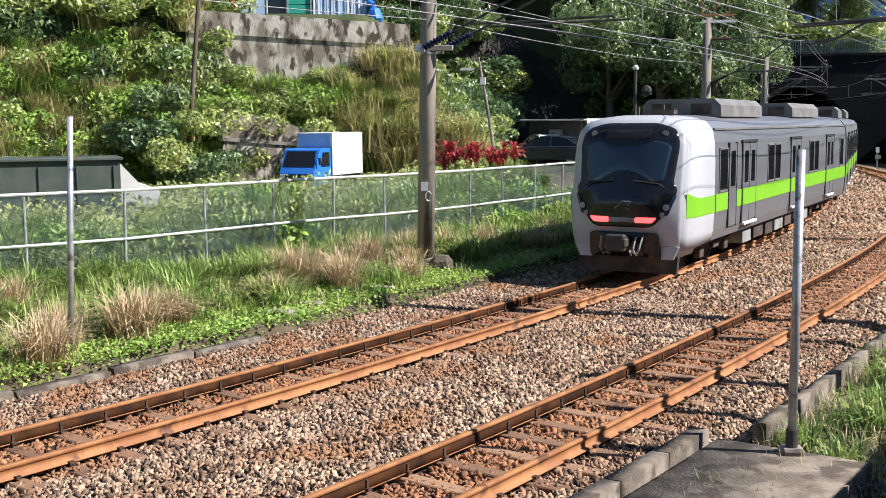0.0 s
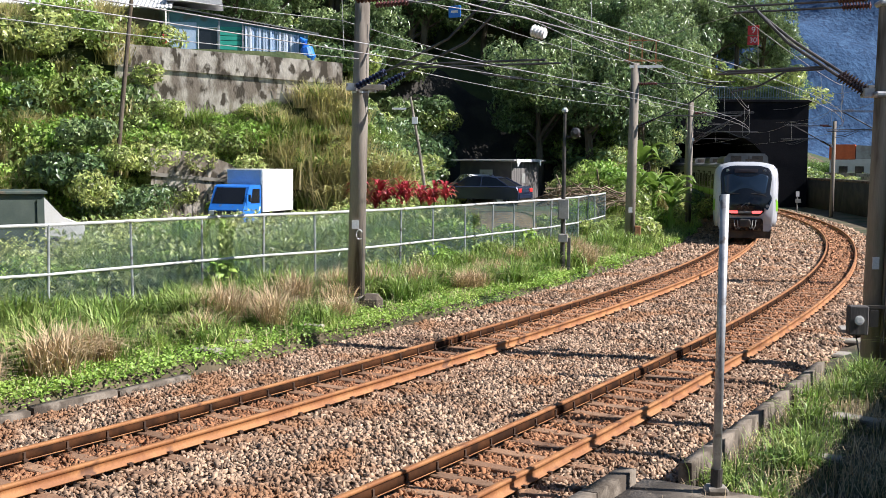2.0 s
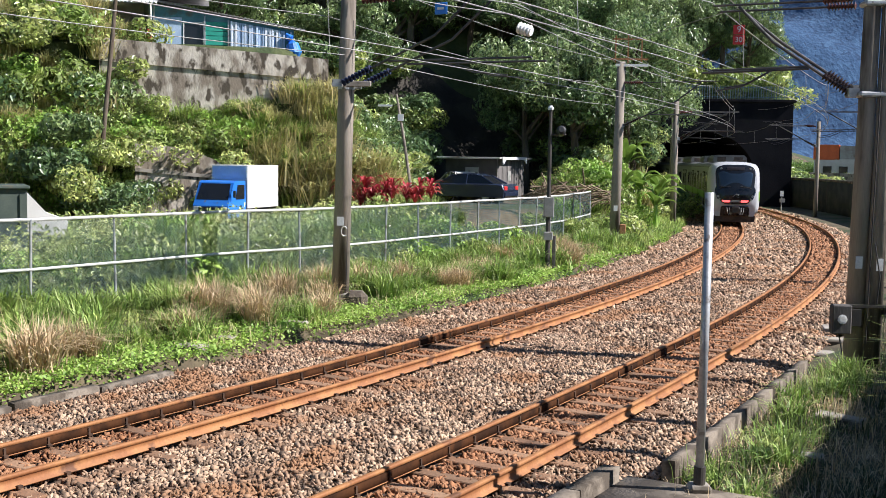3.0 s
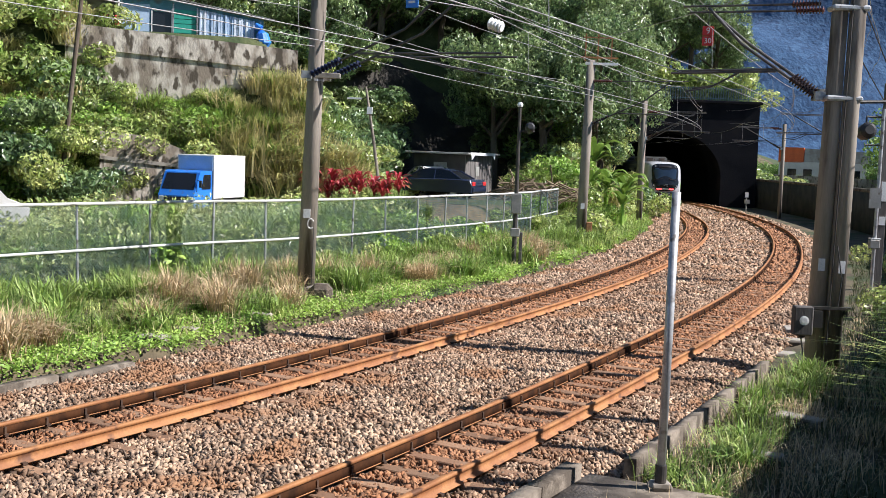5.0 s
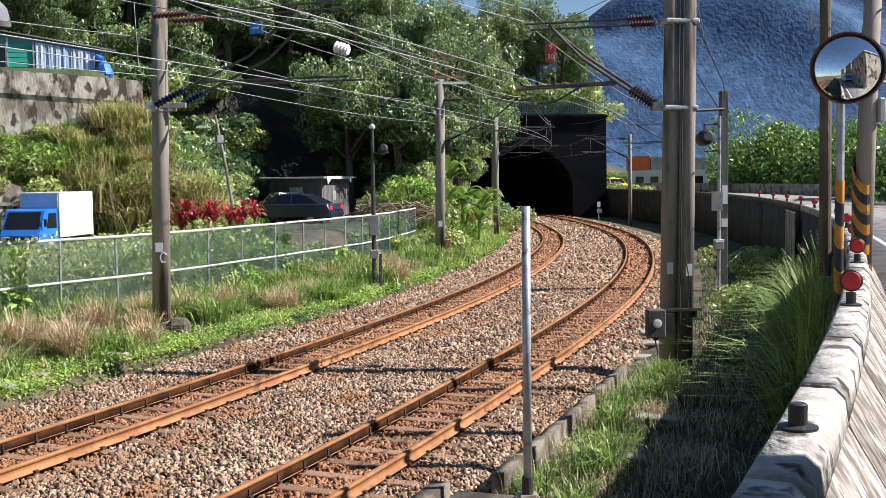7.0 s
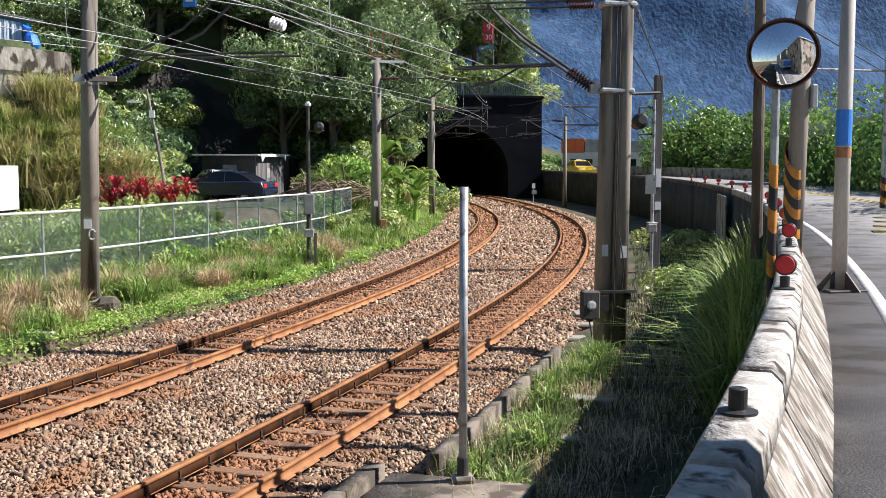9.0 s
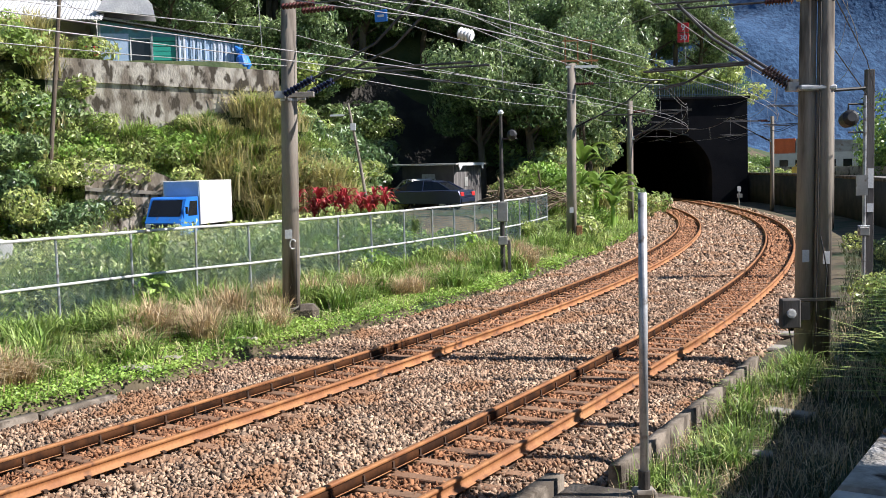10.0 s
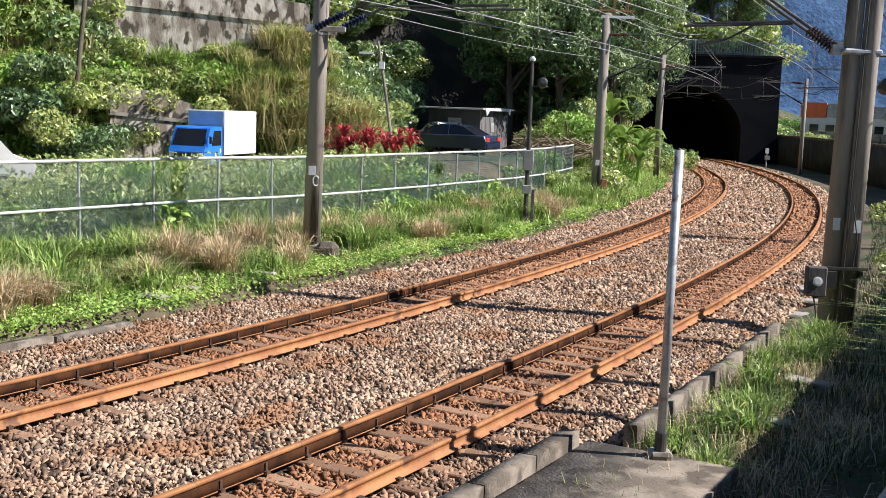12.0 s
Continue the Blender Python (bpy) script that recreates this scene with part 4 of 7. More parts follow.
def clump_points(g, n, lumps=9, squash=0.8):
    """Points and outward normals on an uneven heap of rounded lumps of unit size, sitting on z = 0."""
    c = g.normal(0, 0.42, (lumps, 3)) * np.array([1, 1, 0.55])
    c[:, 2] = np.abs(c[:, 2]) + 0.25
    r = g.uniform(0.28, 0.5, lumps)
    k = g.integers(0, lumps, n)
    d = g.normal(size=(n, 3))
    d /= np.linalg.norm(d, axis=1)[:, None]
    p = c[k] + d * (r[k] * g.uniform(0.75, 1.08, n))[:, None]
    p[:, 2] = np.abs(p[:, 2]) * squash
    return p, d


def bush_mesh(seed, n, size, mat, aspect=0.45):
    g = np.random.default_rng(seed)
    p, d = clump_points(g, n)
    me = mesh_of("bush", *leaf_cloud(g, p, d, size, aspect))
    me.materials.append(M[mat])
    return me


def reed_mesh(seed, n, mat, h=1.0, w=0.022, lean=0.9, spread=0.22):
    g = np.random.default_rng(seed)
    x, y = g.normal(0, spread, n), g.normal(0, spread, n)
    me = mesh_of("reeds", *blades(g, x, y, np.zeros(n), h * g.uniform(0.55, 1.1, n), np.full(n, w), lean))
    me.materials.append(M[mat])
    return me


def plant(name, me, x, y, z, scale, label, category, group):
    if -14.4 < x < -9.2 and 40.5 < y < 44.1 + 0.33 * (x + 14.45) and z < 4.5:
        return None
    if -3.4 < x < 2.4 and 39.5 < y < 51 and z < 2.2:
        return None
    ob = tagged(new(name, me), label, category, group)
    ob.matrix_basis = Matrix.LocRotScale((x, y, z), Euler((0, 0, random.uniform(0, 6.28))), Vector((scale * random.uniform(0.9, 1.15), scale * random.uniform(0.9, 1.15), scale * random.uniform(0.8, 1.1))))
    return ob


BUSHES = [bush_mesh(20 + i, 2200, 0.135, "leaf_hill") for i in range(3)]
BRIGHT = [bush_mesh(30 + i, 1900, 0.13, "leaf_bright", 0.5) for i in range(2)]
DARKS = [bush_mesh(40 + i, 2200, 0.14, "leaf_dark", 0.45) for i in range(2)]
BELT = [bush_mesh(34 + i, 9000, 0.05, "leaf_belt", 0.5) for i in range(3)]
REEDS = [reed_mesh(50 + i, 460, "grass_gold", 1.0, 0.032, 1.25, 0.2) for i in range(2)]
GREENS = [reed_mesh(60 + i, 420, "grass", 1.0, 0.03, 1.5, 0.2) for i in range(2)]


def tree_kind(seed, height, crown, mat):
    """A tapered trunk with limbs and a ragged crown of leaves."""
    g = np.random.default_rng(seed)
    t = thing("tree", "tall broad-leaved tree with a ragged green crown on the hillside", "tree", group="hillside trees")
    bm = bmesh.new()
    top = Vector((g.uniform(-0.5, 0.5), g.uniform(-0.5, 0.5), height * 0.72))
    tube(bm, [(0, 0, -1.2), (0.1, 0, height * 0.25), top * 0.7, top], [0.28, 0.22, 0.15, 0.06], 8)
    pts, nrm = [], []
    for k in range(8):
        a = k * 2.4 + g.uniform(-0.3, 0.3)
        z0 = height * g.uniform(0.3, 0.62)
        r = crown * g.uniform(0.45, 0.85)
        end = Vector((math.cos(a) * r, math.sin(a) * r, z0 + height * g.uniform(0.12, 0.3)))
        tube(bm, [top * (z0 / top.z), end * 0.55 + Vector((0, 0, z0 * 0.45)), end], [0.11, 0.07, 0.025], 6)
        p, d = clump_points(g, 1500, 7, 0.85)
        pts.append((p - np.array([0, 0, 0.35])) * crown * g.uniform(0.45, 0.65) + np.array(end))
        nrm.append(d)
    p, d = clump_points(g, 1700, 7, 0.85)
    pts.append((p - np.array([0, 0, 0.3])) * crown * 0.6 + np.array(top))
    nrm.append(d)
    part("trunk", bm, "bark", t)
    part("crown", mesh_of("crown", *leaf_cloud(g, np.concatenate(pts), np.concatenate(nrm), 0.23, 0.42, 0.6)), mat, t, "ragged crown of green leaves")
    return t


def hill_spot(d_lo, d_hi, x_lo, x_hi, y_hi=110.0):
    """A random place behind the hill's foot line."""
    for _ in range(4000):
        x, y = random.uniform(x_lo, x_hi), random.uniform(25, y_hi)
        d = float(foot_distance(np.array([x]), np.array([y]))[0])
        if d_lo < d < d_hi:
            return x, y, float(ground_z(x, y)[0])


random.seed(11)
TREES = [tree_kind(71, 8.5, 3.4, "leaf_dark"), tree_kind(72, 7.0, 3.0, "leaf_dark"), tree_kind(73, 9.5, 3.8, "leaf_dark")]
spots = [(-4.9, 70.5), (-1.0, 72), (3.2, 66), (6.2, 64), (9.0, 64), (9.8, 68), (1.0, 71), (-3.4, 74)]
spots += [hill_spot(2.5, 9, 3, 14, 96)[:2] for _ in range(9)] + [hill_spot(9, 24, -4, 14, 96)[:2] for _ in range(9)]
spots += [hill_spot(14, 24, -26, -5, 90)[:2] for _ in range(8)]
spots += [(11.5, 99.8), (14, 100.5), (17, 101), (20, 101.5), (22.5, 102), (25, 103), (13, 107), (19, 109), (9, 97), (16, 105), (22, 108), (26.5, 106)]
for i, (x, y) in enumerate(spots):
    z = float(ground_z(x, y)[0])
    m = pose(x, y, z - 0.3, 0, 0, random.uniform(0, 360)) @ Matrix.Diagonal((*[random.uniform(0.8, 1.15)] * 3, 1))
    k = i % 3
    if i < 3:
        TREES[k].matrix_basis = m
    else:
        copy_thing(TREES[k], Matrix()).matrix_basis = m

HILL_BUSH = "leafy green bush on the overgrown slope"
for i in range(120):
    x, y, z = hill_spot(-0.3, 4.0, -27, -4.2, 60)
    plant("bush", BUSHES[i % 3] if i % 4 else DARKS[i % 2], x, y, z - 0.15, random.uniform(0.8, 1.5), HILL_BUSH, "bush", "slope bushes")
for i in range(70):
    x, y, z = hill_spot(-0.5, 7.5, 3.0, 14.5, 97)
    plant("bush", BUSHES[i % 3] if i % 2 else DARKS[i % 2], x, y, z - 0.2, random.uniform(1.3, 2.4), HILL_BUSH, "bush", "slope bushes")
for i in range(30):
    x, y, z = hill_spot(4.5, 13, -30, -17.5, 70)
    plant("bush", DARKS[i % 2] if i % 2 else BUSHES[i % 3], x, y, z - 0.2, random.uniform(1.3, 2.4), HILL_BUSH, "bush", "slope bushes")
for i in range(60):
    x, y, z = hill_spot(0.0, 4.2, -27, -3.6, 60)
    plant("reed_clump", GREENS[i % 2] if i % 3 else REEDS[i % 2], x, y, z - 0.05, random.uniform(1.0, 1.6), "arching golden-green reed grass on the slope", "reed grass", "slope reeds")
for i in range(26):
    a = i / 26
    x, y = -7.6 + 3.2 * a + random.uniform(-0.6, 0.6), 46.2 + 1.8 * random.random()
    z = float(ground_z(x, y)[0])
    plant("reed_clump", REEDS[i % 2], x, y, z - 0.05 + 0.4 * random.random(), random.uniform(1.5, 2.6), "tall golden reed grass hanging down the slope", "reed grass", "slope reeds")
# left part of the slope, close to the container
for i in range(34):
    x, y, z = hill_spot(-0.4, 4.0, -30, -16, 50)
    plant("reed_clump", REEDS[i % 2] if i % 2 else GREENS[i % 2], x, y, z - 0.05, random.uniform(1.3, 2.0), "arching golden-green reed grass on the slope", "reed grass", "slope reeds")

for i in range(22):
    x, y, z = 12.0 + 0.68 * i, 99.6 + random.uniform(0, 1.5), 8.9
    plant("overhanging_bush", (BELT[i % 3], BUSHES[i % 3])[i % 2], x, y, max(z, float(ground_z(x, y)[0])) - 0.4, random.uniform(2.2, 3.6), "leafy bush crowding over the tunnel portal", "bush", "portal bushes")
for i in range(26):
    x, y, z = hill_spot(3.4, 6.5, -32, -16.6, 60)
    plant("bush", (BUSHES[i % 3], DARKS[i % 2])[i % 2], x, y, z - 0.3, random.uniform(1.5, 2.4), HILL_BUSH, "bush", "slope bushes")
for i in range(30):
    x = random.uniform(-22, 2.5)
    y = 38.5 + 0.15 * x + random.uniform(-1.6, 1.6)
    plant("weed_clump", (GREENS[i % 2], BUSHES[i % 3], REEDS[i % 2])[i % 3], x, y, float(ground_z(x, y)[0]) - 0.08, random.uniform(0.7, 1.15), "overgrown weeds in front of the parked vehicles", "weeds", "yard weeds")
for i in range(40):
    x, y, z = hill_spot(0.2, 4.1, -26, -6, 60)
    plant("bush", (BRIGHT[i % 2], BUSHES[i % 3])[i % 2], x, y, z - 0.1, random.uniform(0.7, 1.25), "bright leafy bush on the overgrown slope", "bush", "slope bushes")
for i in range(14):
    x, y = random.uniform(27.6, 31), random.uniform(97, 120)
    plant("shrub", (BUSHES[i % 3], DARKS[i % 2])[i % 2], x, y, float(ground_z(x, y)[0]) - 0.3, random.uniform(2, 3), "dense leafy shrub beside the tunnel", "shrub", "roadside shrubs")
# low tangle over the yard behind the fence
g = np.random.default_rng(77)
s, u = g.uniform(2, 50, 85000), g.uniform(4.6, 19, 85000)
fu = np.interp(s, [0, 11.5, 19.5, 30.5, 40, 60], [9.2, 8.3, 7.1, 6.0, 5.0, 4.3])
x, y, _ = line(s, u)
near = u - fu
ok = (near > 0.35) & (foot_distance(x, y) < 0) & (y < np.where(x > -3.5, 36.5, 41.5) + 0.12 * x) & (bumps(x, y, 1.4, 4) + 0.5 * g.normal(size=len(x)) > -0.55)
x, y, near = x[ok], y[ok], near[ok]
top = (0.75 + 0.45 * bumps(x, y, 0.9, 2)) * np.where(near < 3, 1.15, 1.0)
p = np.stack([x, y, ground_z(x, y) + np.abs(top) * g.uniform(0, 1, len(x)) ** 0.6], -1)
tagged(part("yard_tangle", mesh_of("yard_tangle", *leaf_cloud(g, p, np.tile([0.3, -0.5, 0.8], (len(p), 1)), 0.15, 0.42, 0.5)), "leaf_hill"), "low tangle of vines and weeds behind the fence", "weeds", kind="stuff")
# yard edge behind the fence
for i in range(80):
    s = random.uniform(6, 46)
    fu = float(np.interp(s, [0, 11.5, 19.5, 30.5, 40, 60], [9.2, 8.3, 7.1, 6.0, 5.0, 4.3]))
    p = P(s, fu + random.uniform(0.7, 4.5))
    z = float(ground_z(p.x, p.y)[0])
    plant("weed_clump", GREENS[i % 2] if i % 3 else BRIGHT[i % 2], p.x, p.y, z - 0.05, random.uniform(0.8, 1.4), "green weeds behind the chain-link fence", "weeds", "yard weeds")
# bank between the fence's end and the tunnel
for i in range(40):
    s, u = random.uniform(43, 66), random.uniform(4.6, 8.5)
    p = P(s, u)
    z = float(ground_z(p.x, p.y)[0])
    kind = (BUSHES[i % 3], GREENS[i % 2], REEDS[i % 2], BRIGHT[i % 2])[i % 4]
    plant("bank_shrub", kind, p.x, p.y, z - 0.15, random.uniform(1.0, 1.9), "tangled green growth on the bank beside the track", "bush", "bank growth")
for i in range(16):
    s, u = random.uniform(64, 92), random.uniform(3.4, 6.5)
    p = P(s, u)
    plant("bank_shrub", (BUSHES[i % 3], DARKS[i % 2])[i % 2], p.x, p.y, float(ground_z(p.x, p.y)[0]) - 0.15, random.uniform(1.2, 2.2), "tangled green growth on the bank beside the track", "bush", "bank growth")


def grass_field(name, label, count, s_rng, u_rng, h_rng, w, mat, seed, patch_scale=1.3, keep=-0.2, lean=0.6):
    """Grass as one object, thick in patches."""
    g = np.random.default_rng(seed)
    s, u = g.uniform(*s_rng, count), g.uniform(*u_rng, count)
    x, y, _ = line(s, u)
    f = bumps(x, y, patch_scale, seed) + 0.4 * g.normal(size=count)
    ok = f > keep
    fu = np.interp(s, [0, 11.5, 19.5, 30.5, 40, 60], [9.2, 8.3, 7.1, 6.0, 5.0, 4.3])
    if u_rng[0] > 0:
        ok &= u < fu + 0.4
    x, y = x[ok], y[ok]
    h = g.uniform(*h_rng, len(x)) * (0.75 + 0.35 * bumps(x, y, 0.8, seed + 1))
    V, Q, T = blades(g, x, y, ground_z(x, y) - 0.03, np.abs(h) + 0.05, np.full(len(x), w), lean)
    return tagged(part(name, mesh_of(name, V, Q, T), mat), label, "grass", kind="stuff")


def cover(name, label, count, s_rng, u_rng, size, mat, seed, keep=0.0, patch_scale=0.9, h=0.12):
    """Low leafy ground cover as one object."""
    g = np.random.default_rng(seed)
    s, u = g.uniform(*s_rng, count), g.uniform(*u_rng, count)
    x, y, _ = line(s, u)
    ok = bumps(x, y, patch_scale, seed) + 0.35 * g.normal(size=count) > keep
    x, y = x[ok], y[ok]
    p = np.stack([x, y, ground_z(x, y) + g.uniform(0.0, h, len(x))], -1)
    V, F = leaf_cloud(g, p, np.tile([0, 0, 1.0], (len(p), 1)), size, 0.75, 0.2)
    return tagged(part(name, mesh_of(name, V, F), mat), label, "ground cover", kind="stuff")


grass_field("verge_grass", "long green grass on the verge in front of the fence", 26000, (5, 42), (4.1, 8.6), (0.2, 0.75), 0.020, "grass", 3, 1.3, -0.2, 1.3)
grass_field("verge_grass", "short mixed grass on the verge beside the ballast", 12000, (5, 46), (2.8, 6.2), (0.15, 0.55), 0.013, "grass_gold", 5, 0.8, 0.15, 1.3)
grass_field("verge_grass", "green grass on the verge near the tunnel", 15000, (38, 66), (2.0, 6.0), (0.2, 0.6), 0.03, "grass", 6, 1.6, -0.5, 0.9)
cover("clover_cover", "bright green low leaves creeping along the ballast edge", 42000, (4, 30), (2.55, 4.6), 0.062, "leaf_bright", 8, -0.8)
cover("clover_cover", "bright green low leaves over the far verge", 34000, (26, 66), (2.5, 4.8), 0.10, "leaf_bright", 9, -0.7, 1.4)
STRAW = [reed_mesh(80 + i, 300, "straw", 0.92, 0.019, 1.25, 0.13) for i in range(2)]
for i, (s, u) in enumerate([(8.3, 3.2), (10.2, 3.6), (11.4, 3.9), (9.4, 4.4), (15.6, 5.0), (16.4, 4.4), (21.4, 5.0), (18.3, 5.2), (24.2, 3.6), (31.6, 3.2), (7.2, 3.8), (33.5, 4.1)]):
    p = P(s, u)
    plant("dry_grass_tuft", STRAW[i % 2], p.x, p.y, float(ground_z(p.x, p.y)[0]) - 0.03, random.uniform(0.85, 1.25), "dry straw-coloured grass tuft on the verge", "grass tuft", "dry tufts")
# right verge below the road wall
grass_field("trackside_grass", "sunlit weedy grass behind the concrete edging", 3000, (8.5, 20), (-7.4, -6.35), (0.15, 0.55), 0.012, "grass", 13, 0.6, 0.0, 1.1)
grass_field("trackside_grass", "dry stalks among the trackside weeds", 5000, (8, 20), (-8.4, -6.3), (0.15, 0.45), 0.010, "straw", 14, 0.7, -0.2, 1.4)
grass_field("shaded_grass", "grass below the road wall with its shade in the leaf colour", 15000, (4, 46), (-9.85, -6.6), (0.12, 0.5), 0.017, "leaf_shade", 15, 1.0, -0.3, 1.3)
grass_field("shaded_grass", "matted dry stalks in the shade of the road wall", 9000, (4, 34), (-9.85, -7.0), (0.15, 0.5), 0.012, "straw", 16, 0.6, 0.05, 1.7)
LUSH = [reed_mesh(84 + i, 130, "grass", 0.85, 0.034, 1.25, 0.17) for i in range(3)]
g = random.Random(31)
for i in range(150):
    s = g.uniform(7, 42)
    fu = float(np.interp(s, [0, 11.5, 19.5, 30.5, 40, 60], [9.2, 8.3, 7.1, 6.0, 5.0, 4.3]))
    p = P(s, fu - 0.15 - (fu - 3.3) * g.random() ** 1.5)
    plant("grass_tuft", LUSH[i % 3], p.x, p.y, float(ground_z(p.x, p.y)[0]) - 0.03, g.uniform(0.65, 1.3), "lush broad-bladed green grass tuft on the verge", "grass tuft", "green tufts")
for i in range(40):
    s = g.uniform(6.5, 36)
    fu = float(np.interp(s, [0, 11.5, 19.5, 30.5, 40, 60], [9.2, 8.3, 7.1, 6.0, 5.0, 4.3]))
    p = P(s, g.uniform(3.5, fu - 0.6))
    plant("dry_grass_tuft", STRAW[i % 2], p.x, p.y, float(ground_z(p.x, p.y)[0]) - 0.03, g.uniform(0.6, 1.15), "dry straw-coloured grass tuft on the verge", "grass tuft", "dry tufts")
for i in range(12):
    s = g.uniform(10.9, 19)
    p = P(s, g.uniform(-7.3, -6.45))
    plant("grass_tuft", LUSH[i % 3], p.x, p.y, float(ground_z(p.x, p.y)[0]) - 0.03, g.uniform(0.45, 0.8), "bright green weed tuft behind the concrete edging", "grass tuft", "green tufts")
TALL = [reed_mesh(90 + i, 200, "grass", 1.0, 0.022, 1.2, 0.12) for i in range(2)]
for i in range(22):
    s = 14.5 + 0.5 * i + random.uniform(-0.3, 0.3)
    p = P(s, random.uniform(-9.8, -9.5))
    plant("reed_clump", TALL[i % 2], p.x, p.y, -0.2 + 0.04 * min(i, 12), random.uniform(1.5, 2.0), "tall arching green grass against the road wall", "reed grass", "wall grass")
for i in range(16):
    p = P(random.uniform(20, 44), random.uniform(-9.7, -8.4))
    plant("weed_bush", (DARKS[i % 2], BUSHES[i % 3])[i % 2], p.x, p.y, -0.3, random.uniform(0.7, 1.3), "leafy weeds under the road wall", "bush", "wall growth")
# green belt beyond the road
for i in range(28):
    s, u = 14 + 1.9 * i + random.uniform(-1, 1), random.uniform(-28, -22.5)
    p = P(s, u)
    plant("shrub", BELT[i % 3], p.x, p.y, 1.0, random.uniform(5.8, 8.0), "dense leafy shrub beyond the road", "shrub", "roadside shrubs")
for i in range(10):
    az, d = radians(24.4 + 0.5 * i), 104 + 3 * (i % 3)
    x, y = d * math.sin(az), d * math.cos(az)
    plant("shrub", BELT[i % 3], x, y, float(ground_z(x, y)[0]) - 0.1, random.uniform(6.5, 8.0), "tall leafy shrub beyond the bend of the road", "shrub", "roadside shrubs")
for i in range(9):
    p = P(22 + 5.5 * i + random.uniform(-2, 2), random.uniform(-44, -30))
    copy_thing(TREES[1], Matrix()).matrix_basis = pose(p.x, p.y, 0.2, 0, 0, random.uniform(0, 360)) @ Matrix.Diagonal((0.95, 0.95, 0.95, 1))


def banana_leaf(bm, root, yaw, length, width, rise):
    """A broad arching leaf with a fold along its rib."""
    rows = []
    for k in range(9):
        f = k / 8
        r = length * f
        c = Vector((math.cos(yaw) * r * 0.75, math.sin(yaw) * r * 0.75, rise * length * (f - 0.85 * f * f))) + root
        w = width * math.sin(min(1.0, 0.08 + f * 1.02) * math.pi) ** 0.6 * 0.5
        side = Vector((-math.sin(yaw), math.cos(yaw), 0)) * w
        rows.append([bm.verts.new(c - side + Vector((0, 0, w * 0.35))), bm.verts.new(c), bm.verts.new(c + side + Vector((0, 0, w * 0.35)))])
    for a, b in zip(rows, rows[1:]):
        bm.faces.new((a[0], a[1], b[1], b[0]))
        bm.faces.new((a[1], a[2], b[2], b[1]))


def banana_plant(x, y, z, size, seed):
    g = random.Random(seed)
    t = thing("banana_plant", "banana plant with broad arching bright green leaves", "banana plant", pose(x, y, z), "banana plants")
    part("stem", rod([(0, 0, -0.3), (0.05, 0, size * 0.35), (0, 0.05, size * 0.6)], [0.14, 0.11, 0.07], 8), "leaf_bright", t)
    for k in range(9):
        bm = bmesh.new()
        banana_leaf(bm, Vector((0, 0, size * (0.45 + 0.02 * k))), k * 2.4 + g.uniform(-0.4, 0.4), size * g.uniform(0.5, 0.75), size * 0.16, g.uniform(0.7, 1.6))
        part("leaf", bm, "leaf_bright", t)
    return t


for i, (x, y, sc) in enumerate([(6.9, 52.5, 2.5), (7.9, 54.0, 3.0), (8.6, 53.0, 2.4), (9.3, 56.5, 3.2), (7.6, 57.0, 3.4)]):
    banana_plant(x, y, float(ground_z(x, y)[0]), sc, i)
for i, (s, u) in enumerate([(36, -21.9), (39, -22.2), (33, -22.0), (43, -22.4)]):
    p = P(s, u)
    banana_plant(p.x, p.y, 1.3, 3.6, 20 + i)


def cordyline(x, y, seed):
    g = random.Random(seed)
    t = thing("red_cordyline", "red-leaved cordyline plant behind the fence", "plant", pose(x, y, float(ground_z(x, y)[0])), "red cordylines")
    h = g.uniform(0.9, 1.5)
    part("stem", rod([(0, 0, -0.1), (0, 0, h)], [0.03, 0.02], 6), "bark", t)
    for k in range(26):
        bm = bmesh.new()
        banana_leaf(bm, Vector((0, 0, h * g.uniform(0.55, 1.0))), k * 2.39, g.uniform(0.5, 0.75), 0.11, g.uniform(0.9, 2.2))
        part("leaf", bm, "red_leaf", t)


for i in range(11):
    cordyline(-4.85 + 0.29 * i + random.uniform(-0.15, 0.15), 38.0 + random.uniform(-0.5, 0.5), i)


# denser growth: tree wall behind the yard, hilltop, house terrace, left slope, yard edge
random.seed(23)
more = [(2.5, 62.5), (5.2, 61), (4.0, 64), (8.2, 62), (1.4, 73), (-6.0, 71)]
more += [hill_spot(11, 19, -30, -4, 90)[:2] for _ in range(14)] + [hill_spot(17, 28, -30, 8, 100)[:2] for _ in range(14)]
for i, (x, y) in enumerate(more):
    k = random.uniform(0.95, 1.2)
    copy_thing(TREES[(i + 2) % 3], Matrix()).matrix_basis = pose(x, y, float(ground_z(x, y)[0]) - 0.3, 0, 0, random.uniform(0, 360)) @ Matrix.Diagonal((k, k, k, 1))
for i in range(40):
    x, y, z = hill_spot(10, 22, -30, -4, 90)
    plant("bush", (BUSHES[i % 3], DARKS[i % 2])[i % 2], x, y, z - 0.3, random.uniform(1.8, 3.0), HILL_BUSH, "bush", "slope bushes")
